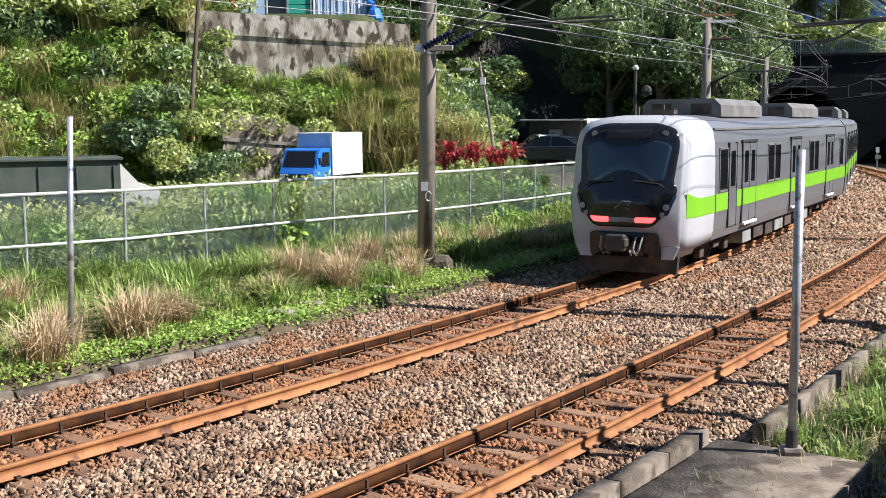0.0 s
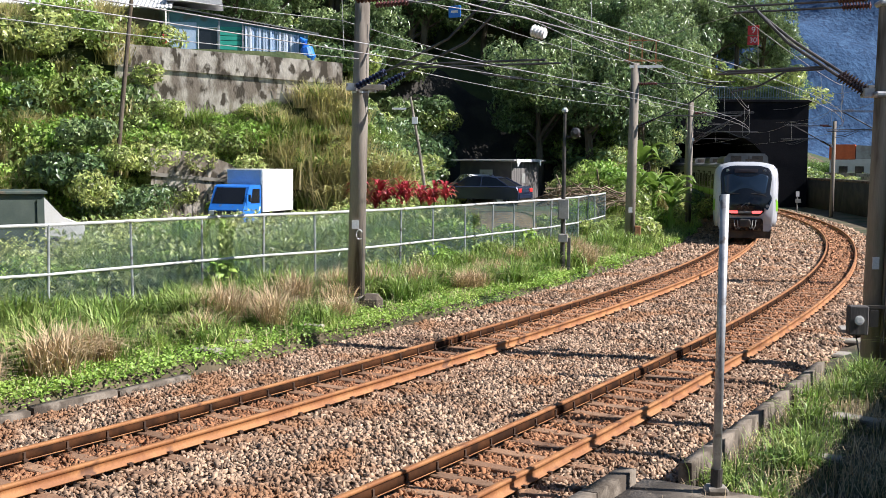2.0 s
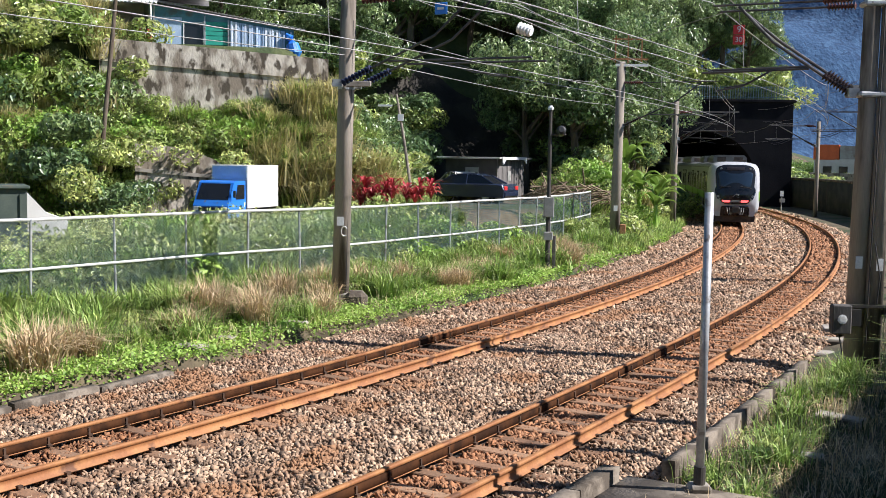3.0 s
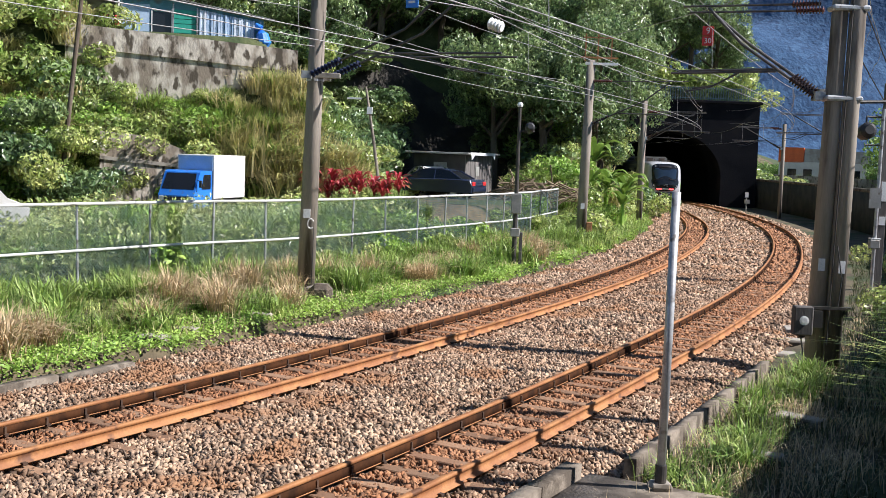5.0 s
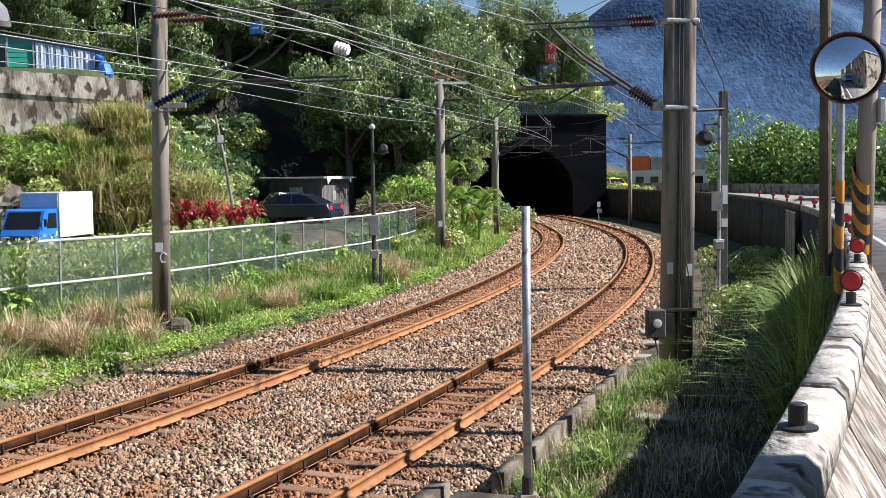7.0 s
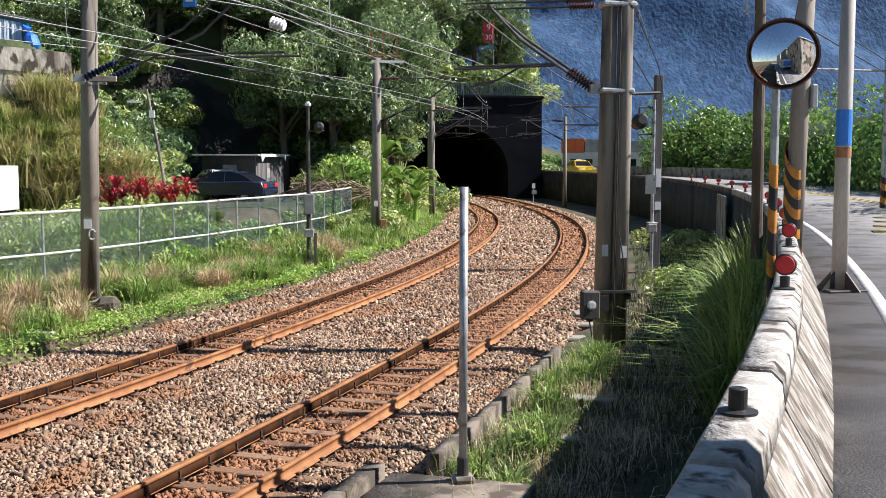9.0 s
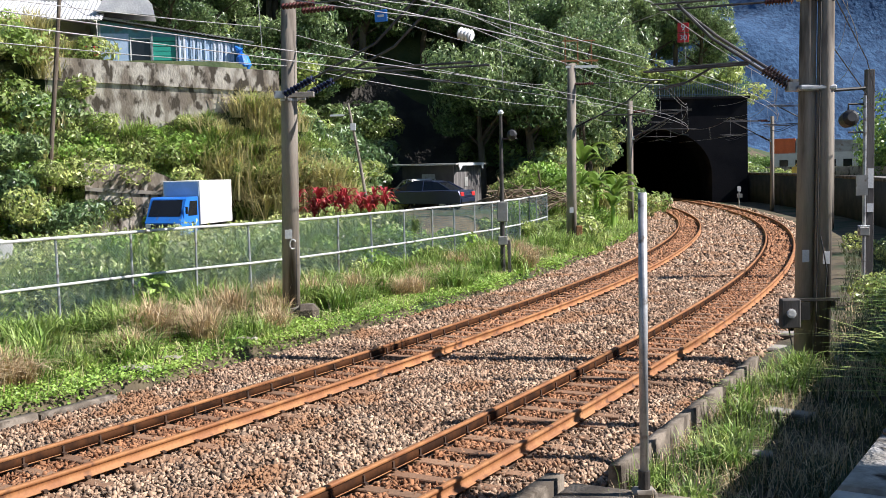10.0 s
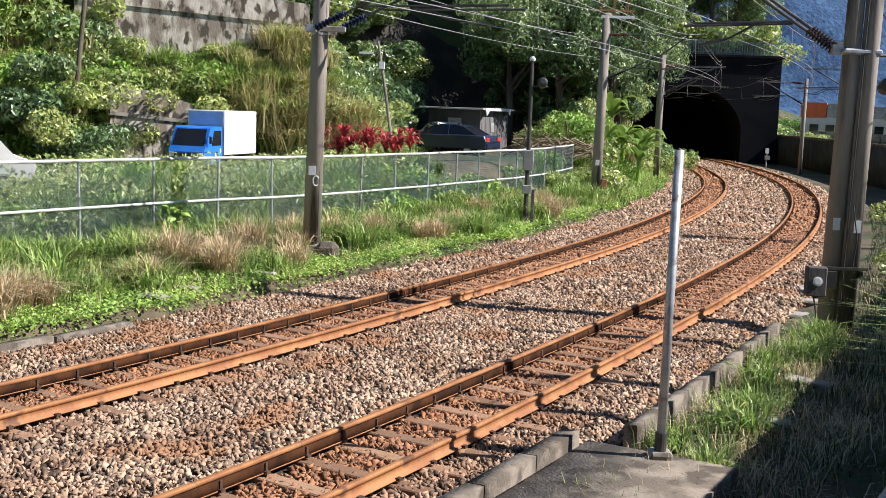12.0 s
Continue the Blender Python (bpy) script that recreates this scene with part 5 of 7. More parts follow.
for i in range(30):
    a = i / 29
    x, y = -17.0 + 10.4 * a + random.uniform(-0.3, 0.3), 45.6 + 2.4 * a + random.uniform(-0.5, 0.4)
    z = float(ground_z(x, y)[0])
    kind = (REEDS[i % 2], GREENS[i % 2], REEDS[i % 2])[i % 3] if a > 0.62 else (BUSHES[i % 3], GREENS[i % 2], BRIGHT[i % 2], REEDS[i % 2])[i % 4]
    plant("slope_growth", kind, x, y, z - 0.1, (1.2 + 1.1 * a) * random.uniform(0.85, 1.15), "golden-green growth climbing the foot of the terrace wall", "bush", "slope bushes")
for i in range(44):
    x, y, z = hill_spot(-0.3, 5.0, -32, -17, 50)
    kind = (BRIGHT[i % 2], REEDS[i % 2], BUSHES[i % 3])[i % 3]
    plant("slope_growth", kind, x, y, z + 0.1, random.uniform(1.1, 2.1), "sunlit yellow-green growth on the steep slope", "bush", "slope bushes")
for i in range(70):
    s = random.uniform(8, 44)
    fu = float(np.interp(s, [0, 11.5, 19.5, 30.5, 40, 60], [9.2, 8.3, 7.1, 6.0, 5.0, 4.3]))
    p = P(s, fu + random.uniform(0.5, 1.8))
    plant("weed_clump", (GREENS[i % 2], BUSHES[i % 3], GREENS[i % 2])[i % 3], p.x, p.y, float(ground_z(p.x, p.y)[0]) - 0.05, random.uniform(0.8, 1.25), "green weeds behind the chain-link fence", "weeds", "yard weeds")
for i in range(34):
    x, y = random.uniform(29, 46), random.uniform(100, 132)
    plant("shrub", (BUSHES[i % 3], DARKS[i % 2], GREENS[i % 2])[i % 3], x, y, float(ground_z(x, y)[0]) - 0.2, random.uniform(0.9, 1.5), "low leafy shrub on the flat beside the tunnel", "shrub", "roadside shrubs")

# steep bank against the terrace wall, thick with reeds
BANK = pose(-17.2, 47.1, 0, 0, 0, math.degrees(math.atan2(2.35, 9.9)))


def bank_top(x, f):
    """Height of the bank: f is 0 at its toe and 1 at the wall."""
    return 1.6 + (2.9 + 2.0 * smooth01((x - 2.0) / 8.0)) * f ** 0.8


bm = bmesh.new()
rows = []
for i in range(25):
    x = 1.5 + 9.6 * i / 24
    row = [bm.verts.new((x, -0.1 - 2.7 * (1 - f), float(bank_top(x, f)) + 0.12 * math.sin(3.1 * x + 9 * f) - 0.1)) for f in (0, 0.2, 0.4, 0.6, 0.8, 1)]
    rows.append([bm.verts.new((x, -2.8, -0.3))] + row + [bm.verts.new((x, -0.1, -0.3))])
for a, b in zip(rows, rows[1:]):
    for k in range(8):
        bm.faces.new((a[k], b[k], b[(k + 1) % 8], a[(k + 1) % 8]))
bm.faces.new(rows[0])
bm.faces.new(rows[-1])
bank = tagged(part("slope_bank", bm, "hill_core"), "steep overgrown earth bank below the terrace wall", "bank", kind="structure")
bank.matrix_basis = BANK
for i in range(110):
    x, f = random.uniform(1.6, 11.0), random.uniform(0.05, 0.95)
    p = BANK @ Vector((x, -0.15 - 2.7 * (1 - f), float(bank_top(x, f)) - 0.2))
    gold = x > 6.6 and f < 0.97
    kind = (REEDS[i % 2], REEDS[(i + 1) % 2], GREENS[i % 2], REEDS[i % 2])[i % 4] if gold else (BUSHES[i % 3], GREENS[i % 2], BRIGHT[i % 2], REEDS[i % 2], GREENS[i % 2])[i % 5]
    plant("bank_growth", kind, p.x, p.y, p.z, random.uniform(0.9, 1.5) if gold else random.uniform(0.55, 0.95), "golden reeds on the steep bank" if gold else "mixed green growth on the steep bank", "slope plant", "slope reeds")
for i, (x, y, z, k) in enumerate([(-15.9, 41.6, 1.6, 1.7), (-14.6, 41.2, 1.2, 1.5), (-17.0, 41.0, 2.4, 1.7), (-15.2, 42.0, 3.0, 1.3), (-16.4, 42.0, 4.0, 1.5)]):
    plant("bush", DARKS[i % 2] if i % 3 else BUSHES[i % 3], x, y, z, k, HILL_BUSH, "bush", "slope bushes")
g = random.Random(43)
for i in range(46):
    x, y = g.uniform(-7.2, -4.0), g.uniform(47.6, 55.5)
    kind = (REEDS[i % 2], GREENS[i % 2], DARKS[i % 2], BUSHES[i % 3])[i % 4]
    plant("slope_growth", kind, x, y, float(ground_z(x, y)[0]) - 0.1, g.uniform(1.2, 2.2), "reeds and shrubs at the shady end of the slope", "slope plant", "slope reeds")
for i in range(54):
    x, y = g.uniform(-9.0, -4.3), g.uniform(56, 68)
    plant("bush", DARKS[i % 2] if i % 4 else BUSHES[i % 3], x, y, float(ground_z(x, y)[0]) - 0.2, g.uniform(1.5, 2.5), "dark leafy bush at the shady end of the slope", "bush", "slope bushes")
copy_thing(TREES[1], Matrix()).matrix_basis = pose(-7.9, 61.5, float(ground_z(-7.9, 61.5)[0]) - 0.3, 0, 0, 40)
g = random.Random(41)
for i in range(150):
    x, y, z = hill_spot(-0.2, 5.2, -31, -16.2, 52)
    kind = (REEDS[i % 2], REEDS[(i + 1) % 2], GREENS[i % 2], BRIGHT[i % 2], REEDS[i % 2], STRAW[i % 2])[i % 6]
    plant("slope_growth", kind, x, y, z + g.uniform(0.2, 0.9), g.uniform(1.0, 1.7), "sunlit golden reeds and bright leaves hanging on the slope", "slope plant", "slope reeds")
for i in range(60):
    x, f = random.uniform(1.6, 7.5), random.uniform(0.1, 0.95)
    p = BANK @ Vector((x, -0.25 - 2.7 * (1 - f), float(bank_top(x, f)) - 0.05))
    plant("bank_growth", (BRIGHT[i % 2], GREENS[i % 2], BUSHES[i % 3], STRAW[i % 2])[i % 4], p.x, p.y, p.z, random.uniform(0.5, 0.9), "bright sunlit growth on the steep bank", "slope plant", "slope reeds")
# far belt of trees at the mountain's foot
for i in range(30):
    x, y = 46 + 2.7 * i + random.uniform(-1, 1), random.uniform(166, 182)
    plant("far_shrub", BELT[i % 3], x, y, float(ground_z(x, y)[0]) - 0.3, random.uniform(3.2, 5.0), "dense green growth at the foot of the mountain", "shrub", "roadside shrubs")


# ---- chain-link fence ----
FENCE = [(-19.0, 12.6), (-15.6, 15.1), (-12.2, 17.8), (-10.45, 19.3), (-9.05, 20.7), (-7.9, 22.4), (-6.85, 24.1), (-5.75, 25.55), (-4.66, 26.85), (-3.62, 28.2), (-2.75, 29.75), (-1.88, 31.3), (-1.0, 32.9), (-0.17, 34.5), (0.6, 36.0), (1.3, 37.35), (1.95, 38.7), (2.6, 40.2), (3.2, 41.9), (3.7, 43.6), (4.2, 45.4), (4.8, 47.4)]
FENCE_TOP = 2.1


def chain_link(a, b, z0, z1):
    """Crossed wires between two posts."""
    d = (b - a)
    L, H = d.length, z1 - z0
    ux = d.normalized()
    side = ux.cross(Vector((0, 0, 1)))
    V, F = [], []
    pitch, w = 0.075, 0.0075
    for sign in (1, -1):
        k = -H
        while k < L:
            x0, x1 = max(k, 0.0), min(k + H, L)
            if x1 > x0:
                h0, h1 = x0 - k, x1 - k
                if sign < 0:
                    h0, h1 = H - h0, H - h1
                p, q = a + ux * x0, a + ux * x1
                n = len(V)
                for pt, hh in ((p, h0), (q, h1)):
                    V += [(pt.x, pt.y, z0 + hh - w), (pt.x, pt.y, z0 + hh + w)]
                F.append((n, n + 2, n + 3, n + 1))
            k += pitch
    return mesh_of("net", V, np.array(F))


fence = thing("chain_link_fence", "galvanised pipe fence with green chain-link netting beside the railway", "fence")
fpts = [Vector((x, y, 0)) for x, y in FENCE]
for i, p in enumerate(fpts):
    z = FENCE_TOP + 0.03 * math.sin(i * 1.7)
    lean = Vector((0.04 * math.sin(i * 2.1), 0, 0))
    part("post", rod([p + Vector((0, 0, -0.1)), p + lean + Vector((0, 0, z))], 0.028, 8), "steel", fence)
    if i + 1 < len(fpts):
        q = fpts[i + 1]
        for zz, r in ((FENCE_TOP, 0.034), (1.10, 0.030)):
            part("rail", rod([p + Vector((0, -0.03, zz + 0.012 * math.sin(i * 3.1))), q + Vector((0, -0.03, zz + 0.012 * math.sin((i + 1) * 3.1)))], r, 8), "fence_white", fence, "pale painted pipe rail")
        part("netting", chain_link(p, q, 0.15, FENCE_TOP - 0.03), "mesh_net", fence, "green chain-link netting")


# ---- poles and overhead line ----
def ribbed(bm, a, b, r=0.085, n=9, core=0.035):
    """A ribbed insulator from a to b."""
    a, b = Vector(a), Vector(b)
    d = b - a
    m = Matrix.Translation(a) @ d.to_track_quat("Z", "Y").to_matrix().to_4x4()
    prof = [(core, 0.0)]
    for k in range(n):
        z = d.length * (k + 0.5) / n
        h = d.length / n
        prof += [(core, z - 0.3 * h), (r, z - 0.1 * h), (r * 0.9, z + 0.12 * h), (core, z + 0.2 * h)]
    prof.append((core, d.length))
    lathe(bm, prof, m, 12)
    return bm


def cantilever(pole, s, u_pole, u_track, z0, z1, ds=0.0, mat="porcelain"):
    """Insulated bracket from a pole to above a track; parts of the pole, in its space."""
    inv = pole.matrix_basis.inverted()

    def q(f, z, off=0.0):
        return inv @ P(s + ds + off, u_pole + (u_track - u_pole) * f, z)

    part("insulator", ribbed(bmesh.new(), q(0.06, z0), q(0.24, z0 + 0.32)), mat, pole, "ribbed dark insulator")
    part("strut", rod([q(0.22, z0 + 0.28), q(0.6, z0 + 0.95), q(0.86, z1)], 0.029, 8), "bracket", pole, "grey bracket tube")
    part("insulator", ribbed(bmesh.new(), q(0.06, z1 + 0.02), q(0.26, z1 + 0.02), 0.075), "porcelain_red", pole, "ribbed brown insulator")
    part("tie", rod([q(0.25, z1 + 0.02), q(1.05, z1 + 0.04)], 0.022, 6), "bracket", pole)
    part("registration_tube", rod([q(0.34, z0 + 0.45), q(1.12, z0 + 0.42)], 0.026, 6), "bracket", pole)
    part("steady_arm", rod([q(0.62, z0 + 0.42), q(0.82, z0 + 0.15), q(1.0, z0 + 0.08)], 0.016, 6), "bracket", pole)
    part("clamp", boxes((*q(0.03, z0), 0.22, 0.22, 0.16)), "steel", pole)


def mast(s, u, height, r0, r1, label, lean=0.0):
    x, y, a = line(s, u)
    t = thing("catenary_pole", label, "pole", pose(float(x), float(y), float(ground_z(x, y)[0]) - 0.05), "catenary poles")
    part("shaft", rod([(0, 0, -0.4), (lean * 0.5, 0, height * 0.5), (lean, 0, height)], [r0, (r0 + r1) / 2, r1], 18), "pole", t, smooth=True)
    return t


# pole beside the first track, with two brackets
pa = mast(19.5, 4.37, 9.6, 0.205, 0.16, "tall weathered concrete catenary pole with brackets in the grass", 0.22)
part("footing", rod([(0.05, 0, -0.3), (0.05, 0, 0.12), (0.02, 0, 0.26)], [0.50, 0.42, 0.25], 9), "concrete", pa)
part("footing_block", boxes((0.42, -0.34, 0.08, 0.52, 0.42, 0.58), bevel=0.12), "old_concrete", pa)
part("cross_plate", boxes((0.32, -0.1, 5.08, 0.75, 0.16, 0.12), bevel=0.01), "concrete", pa)
for ds in (-0.35, 0.45):
    cantilever(pa, 19.5, 4.37, 0.0, 5.1, 7.0, ds, "porcelain_blue")
part("band", rod([(0.11, 0, 4.95), (0.11, 0, 5.0)], 0.195, 18), "steel", pa)
part("number_plate", boxes((0.03, -0.205, 1.95, 0.16, 0.02, 0.2)), "sign_white", pa, "faded white number plate")
part("earth_cable", rod([(0.16, -0.14, 0.0), (0.19, -0.12, 2.5), (0.28, -0.1, 6.5)], 0.012, 6), "dark_wire", pa)
part("drum_insulator", ribbed(bmesh.new(), pa.matrix_basis.inverted() @ P(19.3, -0.15, 6.15), pa.matrix_basis.inverted() @ P(19.3, -0.45, 6.05), 0.13, 4, 0.09), "sign_white", pa, "white drum insulator")
# white painted ring mark on the pole
part("painted_mark", rod([(0.12 + 0.07 * math.cos(a), -0.19, 1.72 + 0.11 * math.sin(a)) for a in np.linspace(0.5, 5.4, 12)], 0.014, 5), "sign_white", pa, "painted white ring")

# thin signal pole with a box
x, y, _ = line(30.0, 3.28)
sp = thing("signal_post", "slim dark post with a grey relay box and a signal head", "post", pose(float(x), float(y), 0.0))
part("tube", rod([(0, 0, -0.2), (0, 0, 1.2), (0, 0, 5.05)], [0.085, 0.075, 0.05], 10), "dark_steel", sp)
part("stub", boxes((0.2, 0.05, 0.45, 0.1, 0.1, 1.3), bevel=0.01), "plank", sp)
part("relay_box", boxes((0, -0.14, 2.0, 0.32, 0.16, 0.62), bevel=0.02), "signal_grey", sp, "grey relay box")
part("small_box", boxes((0, -0.12, 1.1, 0.28, 0.14, 0.26), bevel=0.02), "signal_grey", sp)
part("cap", lathe(bmesh.new(), [(0.08, 0), (0.1, 0.06), (0.05, 0.14)], Matrix.Translation((0, 0, 5.0)), 10), "sign_white", sp)
part("signal_head", lathe(bmesh.new(), [(0.06, -0.18), (0.13, -0.16), (0.15, 0), (0.15, 0.14), (0.08, 0.22)], Matrix.Translation((0.34, 0.1, 4.35)) @ Matrix.Rotation(radians(75), 4, "X"), 16), "black_paint", sp, "black round signal head")
part("arm", rod([(0, 0, 4.25), (0.5, 0.1, 4.25)], 0.03, 6), "dark_steel", sp)

pb = mast(41.0, 3.82, 7.5, 0.215, 0.17, "concrete catenary pole with a steel rack on top", 0.1)
part("rack", boxes((0.35, 0, 8.0, 0.05, 0.05, 1.1), (-0.15, 0, 8.0, 0.05, 0.05, 1.1), (0.9, 0, 7.9, 0.05, 0.05, 0.9), (0.4, 0, 8.4, 1.3, 0.05, 0.05), (0.4, 0, 7.6, 1.5, 0.2, 0.06)), "rust_band", pb, "rusty steel rack")
part("crossbar", boxes((0.5, -0.1, 7.35, 1.3, 0.12, 0.1)), "sign_white", pb)
part("number_plate", boxes((0, -0.215, 1.6, 0.16, 0.02, 0.22)), "sign_white", pb)
part("meter_box", boxes((0.32, -0.05, 0.75, 0.24, 0.2, 0.4), bevel=0.02), "rust_band", pb)
cantilever(pb, 41.0, 3.82, 0.0, 4.9, 6.6)
pf = mast(58.5, 3.21, 6.9, 0.17, 0.15, "slim concrete catenary pole near the tunnel")
cantilever(pf, 58.5, 3.21, 0.0, 4.8, 6.2)
cantilever(pf, 58.5, 3.21, 0.0, 4.8, 6.3, 0.8)
pg = mast(76.0, 3.0, 6.9, 0.16, 0.14, "slim concrete catenary pole at the tunnel mouth")
cantilever(pg, 76.0, 3.0, 0.0, 4.8, 6.2)

# twin pole beside the second track
x, y, _ = line(19.5, -7.0)
pc = thing("twin_pole", "pair of tall weathered concrete poles strapped together", "pole", pose(float(x), float(y), -0.35), "catenary poles")
part("shaft", rod([(-0.13, 0.05, -0.2), (-0.07, 0.05, 5), (-0.02, 0.05, 10.5)], [0.165, 0.15, 0.13], 18), "pole", pc, smooth=True)
part("shaft", rod([(0.17, -0.03, -0.2), (0.22, -0.03, 5), (0.27, -0.03, 10.5)], [0.165, 0.15, 0.13], 18), "pole", pc, smooth=True)
for z in (5.03, 6.62):
    f = z / 10
    part("strap", boxes((0.0 + 0.12 * f, 0.01, z, 0.66, 0.37, 0.10), bevel=0.03), "steel", pc, "steel strap")
part("conduit", rod([(0.03, -0.165, 0.6), (0.08, -0.155, 5), (0.13, -0.145, 10)], 0.014, 8), "dark_steel", pc)
jb = part("junction_box", boxes((-0.48, -0.3, 1.05, 0.34, 0.2, 0.52), bevel=0.02), "plank", pc, "grey junction box")
part("dial", lathe(bmesh.new(), [(0.085, 0), (0.085, 0.015), (0.05, 0.02)], Matrix.Translation((-0.48, -0.405, 1.06)) @ Matrix.Rotation(radians(90), 4, "X"), 14), "sign_white", jb)
part("bracket", boxes((0.0, -0.24, 1.28, 0.85, 0.06, 0.05), (-0.2, -0.26, 1.08, 0.16, 0.12, 0.3), (0.33, -0.1, 1.2, 0.03, 0.3, 0.14)), "dark_steel", pc)
for xx, yy, zz in ((-0.14, -0.125, 2.05), (0.2, -0.2, 2.02)):
    part("number_plate", boxes((xx, yy, zz, 0.12, 0.012, 0.22)), "sign_white", pc, "faded white number plate")
part("cable", rod([(-0.5, -0.3, 0.8), (-0.42, -0.32, 0.4), (-0.2, -0.4, 0.1)], 0.014, 6), "dark_wire", pc)
part("cable", rod([(0.1, -0.2, 2.4), (0.2, -0.24, 1.8), (0.16, -0.24, 1.3)], 0.012, 6), "dark_wire", pc)
cantilever(pc, 19.5, -6.75, -SPACING, 4.72, 6.35, 0.0, "porcelain")
cantilever(pc, 19.5, -6.75, -SPACING, 4.8, 6.3, 0.45, "porcelain")
part("guy_bar", rod([(0.3, 0, 4.98), (1.0, 0.15, 5.02)], 0.03, 8), "dark_steel", pc)

# signal and square post beyond it
x, y, _ = line(33.5, -7.12)
sd = thing("signal_mast", "steel signal mast with plates and a black round signal", "signal", pose(float(x), float(y), -0.3))
part("square_post", boxes((0.25, 0.3, 3.05, 0.24, 0.24, 6.7), bevel=0.015), "plank", sd, "weathered square post")
part("mast_tube", rod([(0, 0, -0.1), (0, 0, 5.6)], 0.055, 10), "steel", sd)
part("signal_head", lathe(bmesh.new(), [(0.1, -0.28), (0.22, -0.23), (0.25, 0), (0.25, 0.2), (0.14, 0.32)], Matrix.Translation((-0.5, 0, 4.9)) @ Matrix.Rotation(radians(80), 4, "X"), 18), "black_paint", sd, "black round signal head")
part("arm", rod([(0, 0, 5.35), (-0.5, 0, 5.35), (-0.5, 0, 5.1)], 0.035, 6), "dark_steel", sd)
part("arm", rod([(0, 0, 4.5), (-0.5, 0, 4.5)], 0.03, 6), "dark_steel", sd)
part("white_plate", boxes((-0.1, -0.08, 2.9, 0.36, 0.03, 0.62)), "signal_grey", sd, "pale plate")
part("tall_plate", boxes((0.25, 0.16, 3.1, 0.18, 0.03, 0.6)), "sign_white", sd)
part("small_plate", boxes((0.25, 0.16, 2.2, 0.2, 0.03, 0.26)), "sign_white", sd)
part("relay_box", boxes((-0.05, -0.1, 1.5, 0.3, 0.2, 0.26), bevel=0.02), "signal_grey", sd)
part("cap", boxes((0.0, 0, 1.66, 0.3, 0.24, 0.03)), "sign_white", sd)
part("ladder", rod([(0.1, -0.1, 0.2), (-0.3, -0.3, -0.05)], 0.03, 6), "dark_steel", sd)
for s, u, h in ((57.5, -7.3, 7.3), (78, -7.4, 6.9)):
    pr = mast(s, u, h, 0.15, 0.13, "slim catenary pole beside the road wall")
    cantilever(pr, s, u, -SPACING, 4.8, 6.2)
    cantilever(pr, s, u, -SPACING, 4.9, 6.3, 0.9)


def wire(label, pts, r=0.011, mat="wire"):
    ob = part("overhead_wire", rod(pts, r, 5), mat)
    return tagged(ob, label, "wire", "overhead wires")


def span_wire(u0, z0, s_stops, sag, r=0.011, label="pale overhead wire along the railway", du=0.0, mat="wire"):
    pts = []
    for a, b in zip(s_stops, s_stops[1:]):
        for k in range(8):
            f = k / 8
            pts.append(P(a + (b - a) * f, u0 + du * (s_stops.index(a) + f), z0 - 4 * sag * f * (1 - f)))
    pts.append(P(s_stops[-1], u0 + du * (len(s_stops) - 1), z0))
    return wire(label, pts, r, mat)


STOPS = [-22, -2, 19.5, 41, 58.5, 76, 97]
for u in (0.05, -SPACING + 0.1):
    span_wire(u, 5.16, STOPS, 0.0, 0.008, "contact wire above the track")
    span_wire(u + 0.05, 6.45, STOPS, 0.4, 0.0085, "messenger wire above the track")
    span_wire(u - 0.35, 5.30, STOPS[:5], 0.02, 0.008, "second contact wire above the track", 0.1)
    span_wire(u - 0.3, 6.65, STOPS[:5], 0.45, 0.0085, "second messenger wire above the track", 0.1)
    for i, s in enumerate(np.arange(-14, 94, 9.0)):
        k = max(j for j in range(len(STOPS)) if STOPS[j] <= s)
        f = (s - STOPS[k]) / (STOPS[k + 1] - STOPS[k])
        wire("dropper between messenger and contact wire", [P(s, u, 5.17), P(s, u + 0.05, 6.45 - 1.6 * f * (1 - f))], 0.005)
for u, z, sag in ((4.1, 7.55, 0.5), (4.75, 6.65, 0.45), (4.2, 5.75, 0.3), (3.6, 8.2, 0.5), (-6.6, 8.4, 0.5), (-6.9, 7.3, 0.45)):
    span_wire(u, z, STOPS[:5] if u > 0 else STOPS, sag * 0.7, 0.0085, "feeder wire strung between the poles")
# crossing cables
wire("dark cable crossing above the tracks", [P(19.5, -6.8, 7.2), P(23, -4, 6.9), P(30, 1, 7.0), P(41, 3.8, 7.6)], 0.010, "wire")
wire("dark cable crossing above the tracks", [P(19.5, -6.8, 8.2), P(17, -3, 8.3), P(12, 3, 9.2)], 0.011, "dark_wire")
wire("cable from the twin pole to the signal mast", [P(19.5, -7.2, 6.6), P(26, -7.4, 5.7), P(33.5, -7.4, 5.4)], 0.012, "dark_wire")
wire("cable from the twin pole to the signal mast", [P(19.5, -7.2, 5.6), P(26, -7.4, 4.9), P(33.5, -7.4, 4.8)], 0.012, "dark_wire")

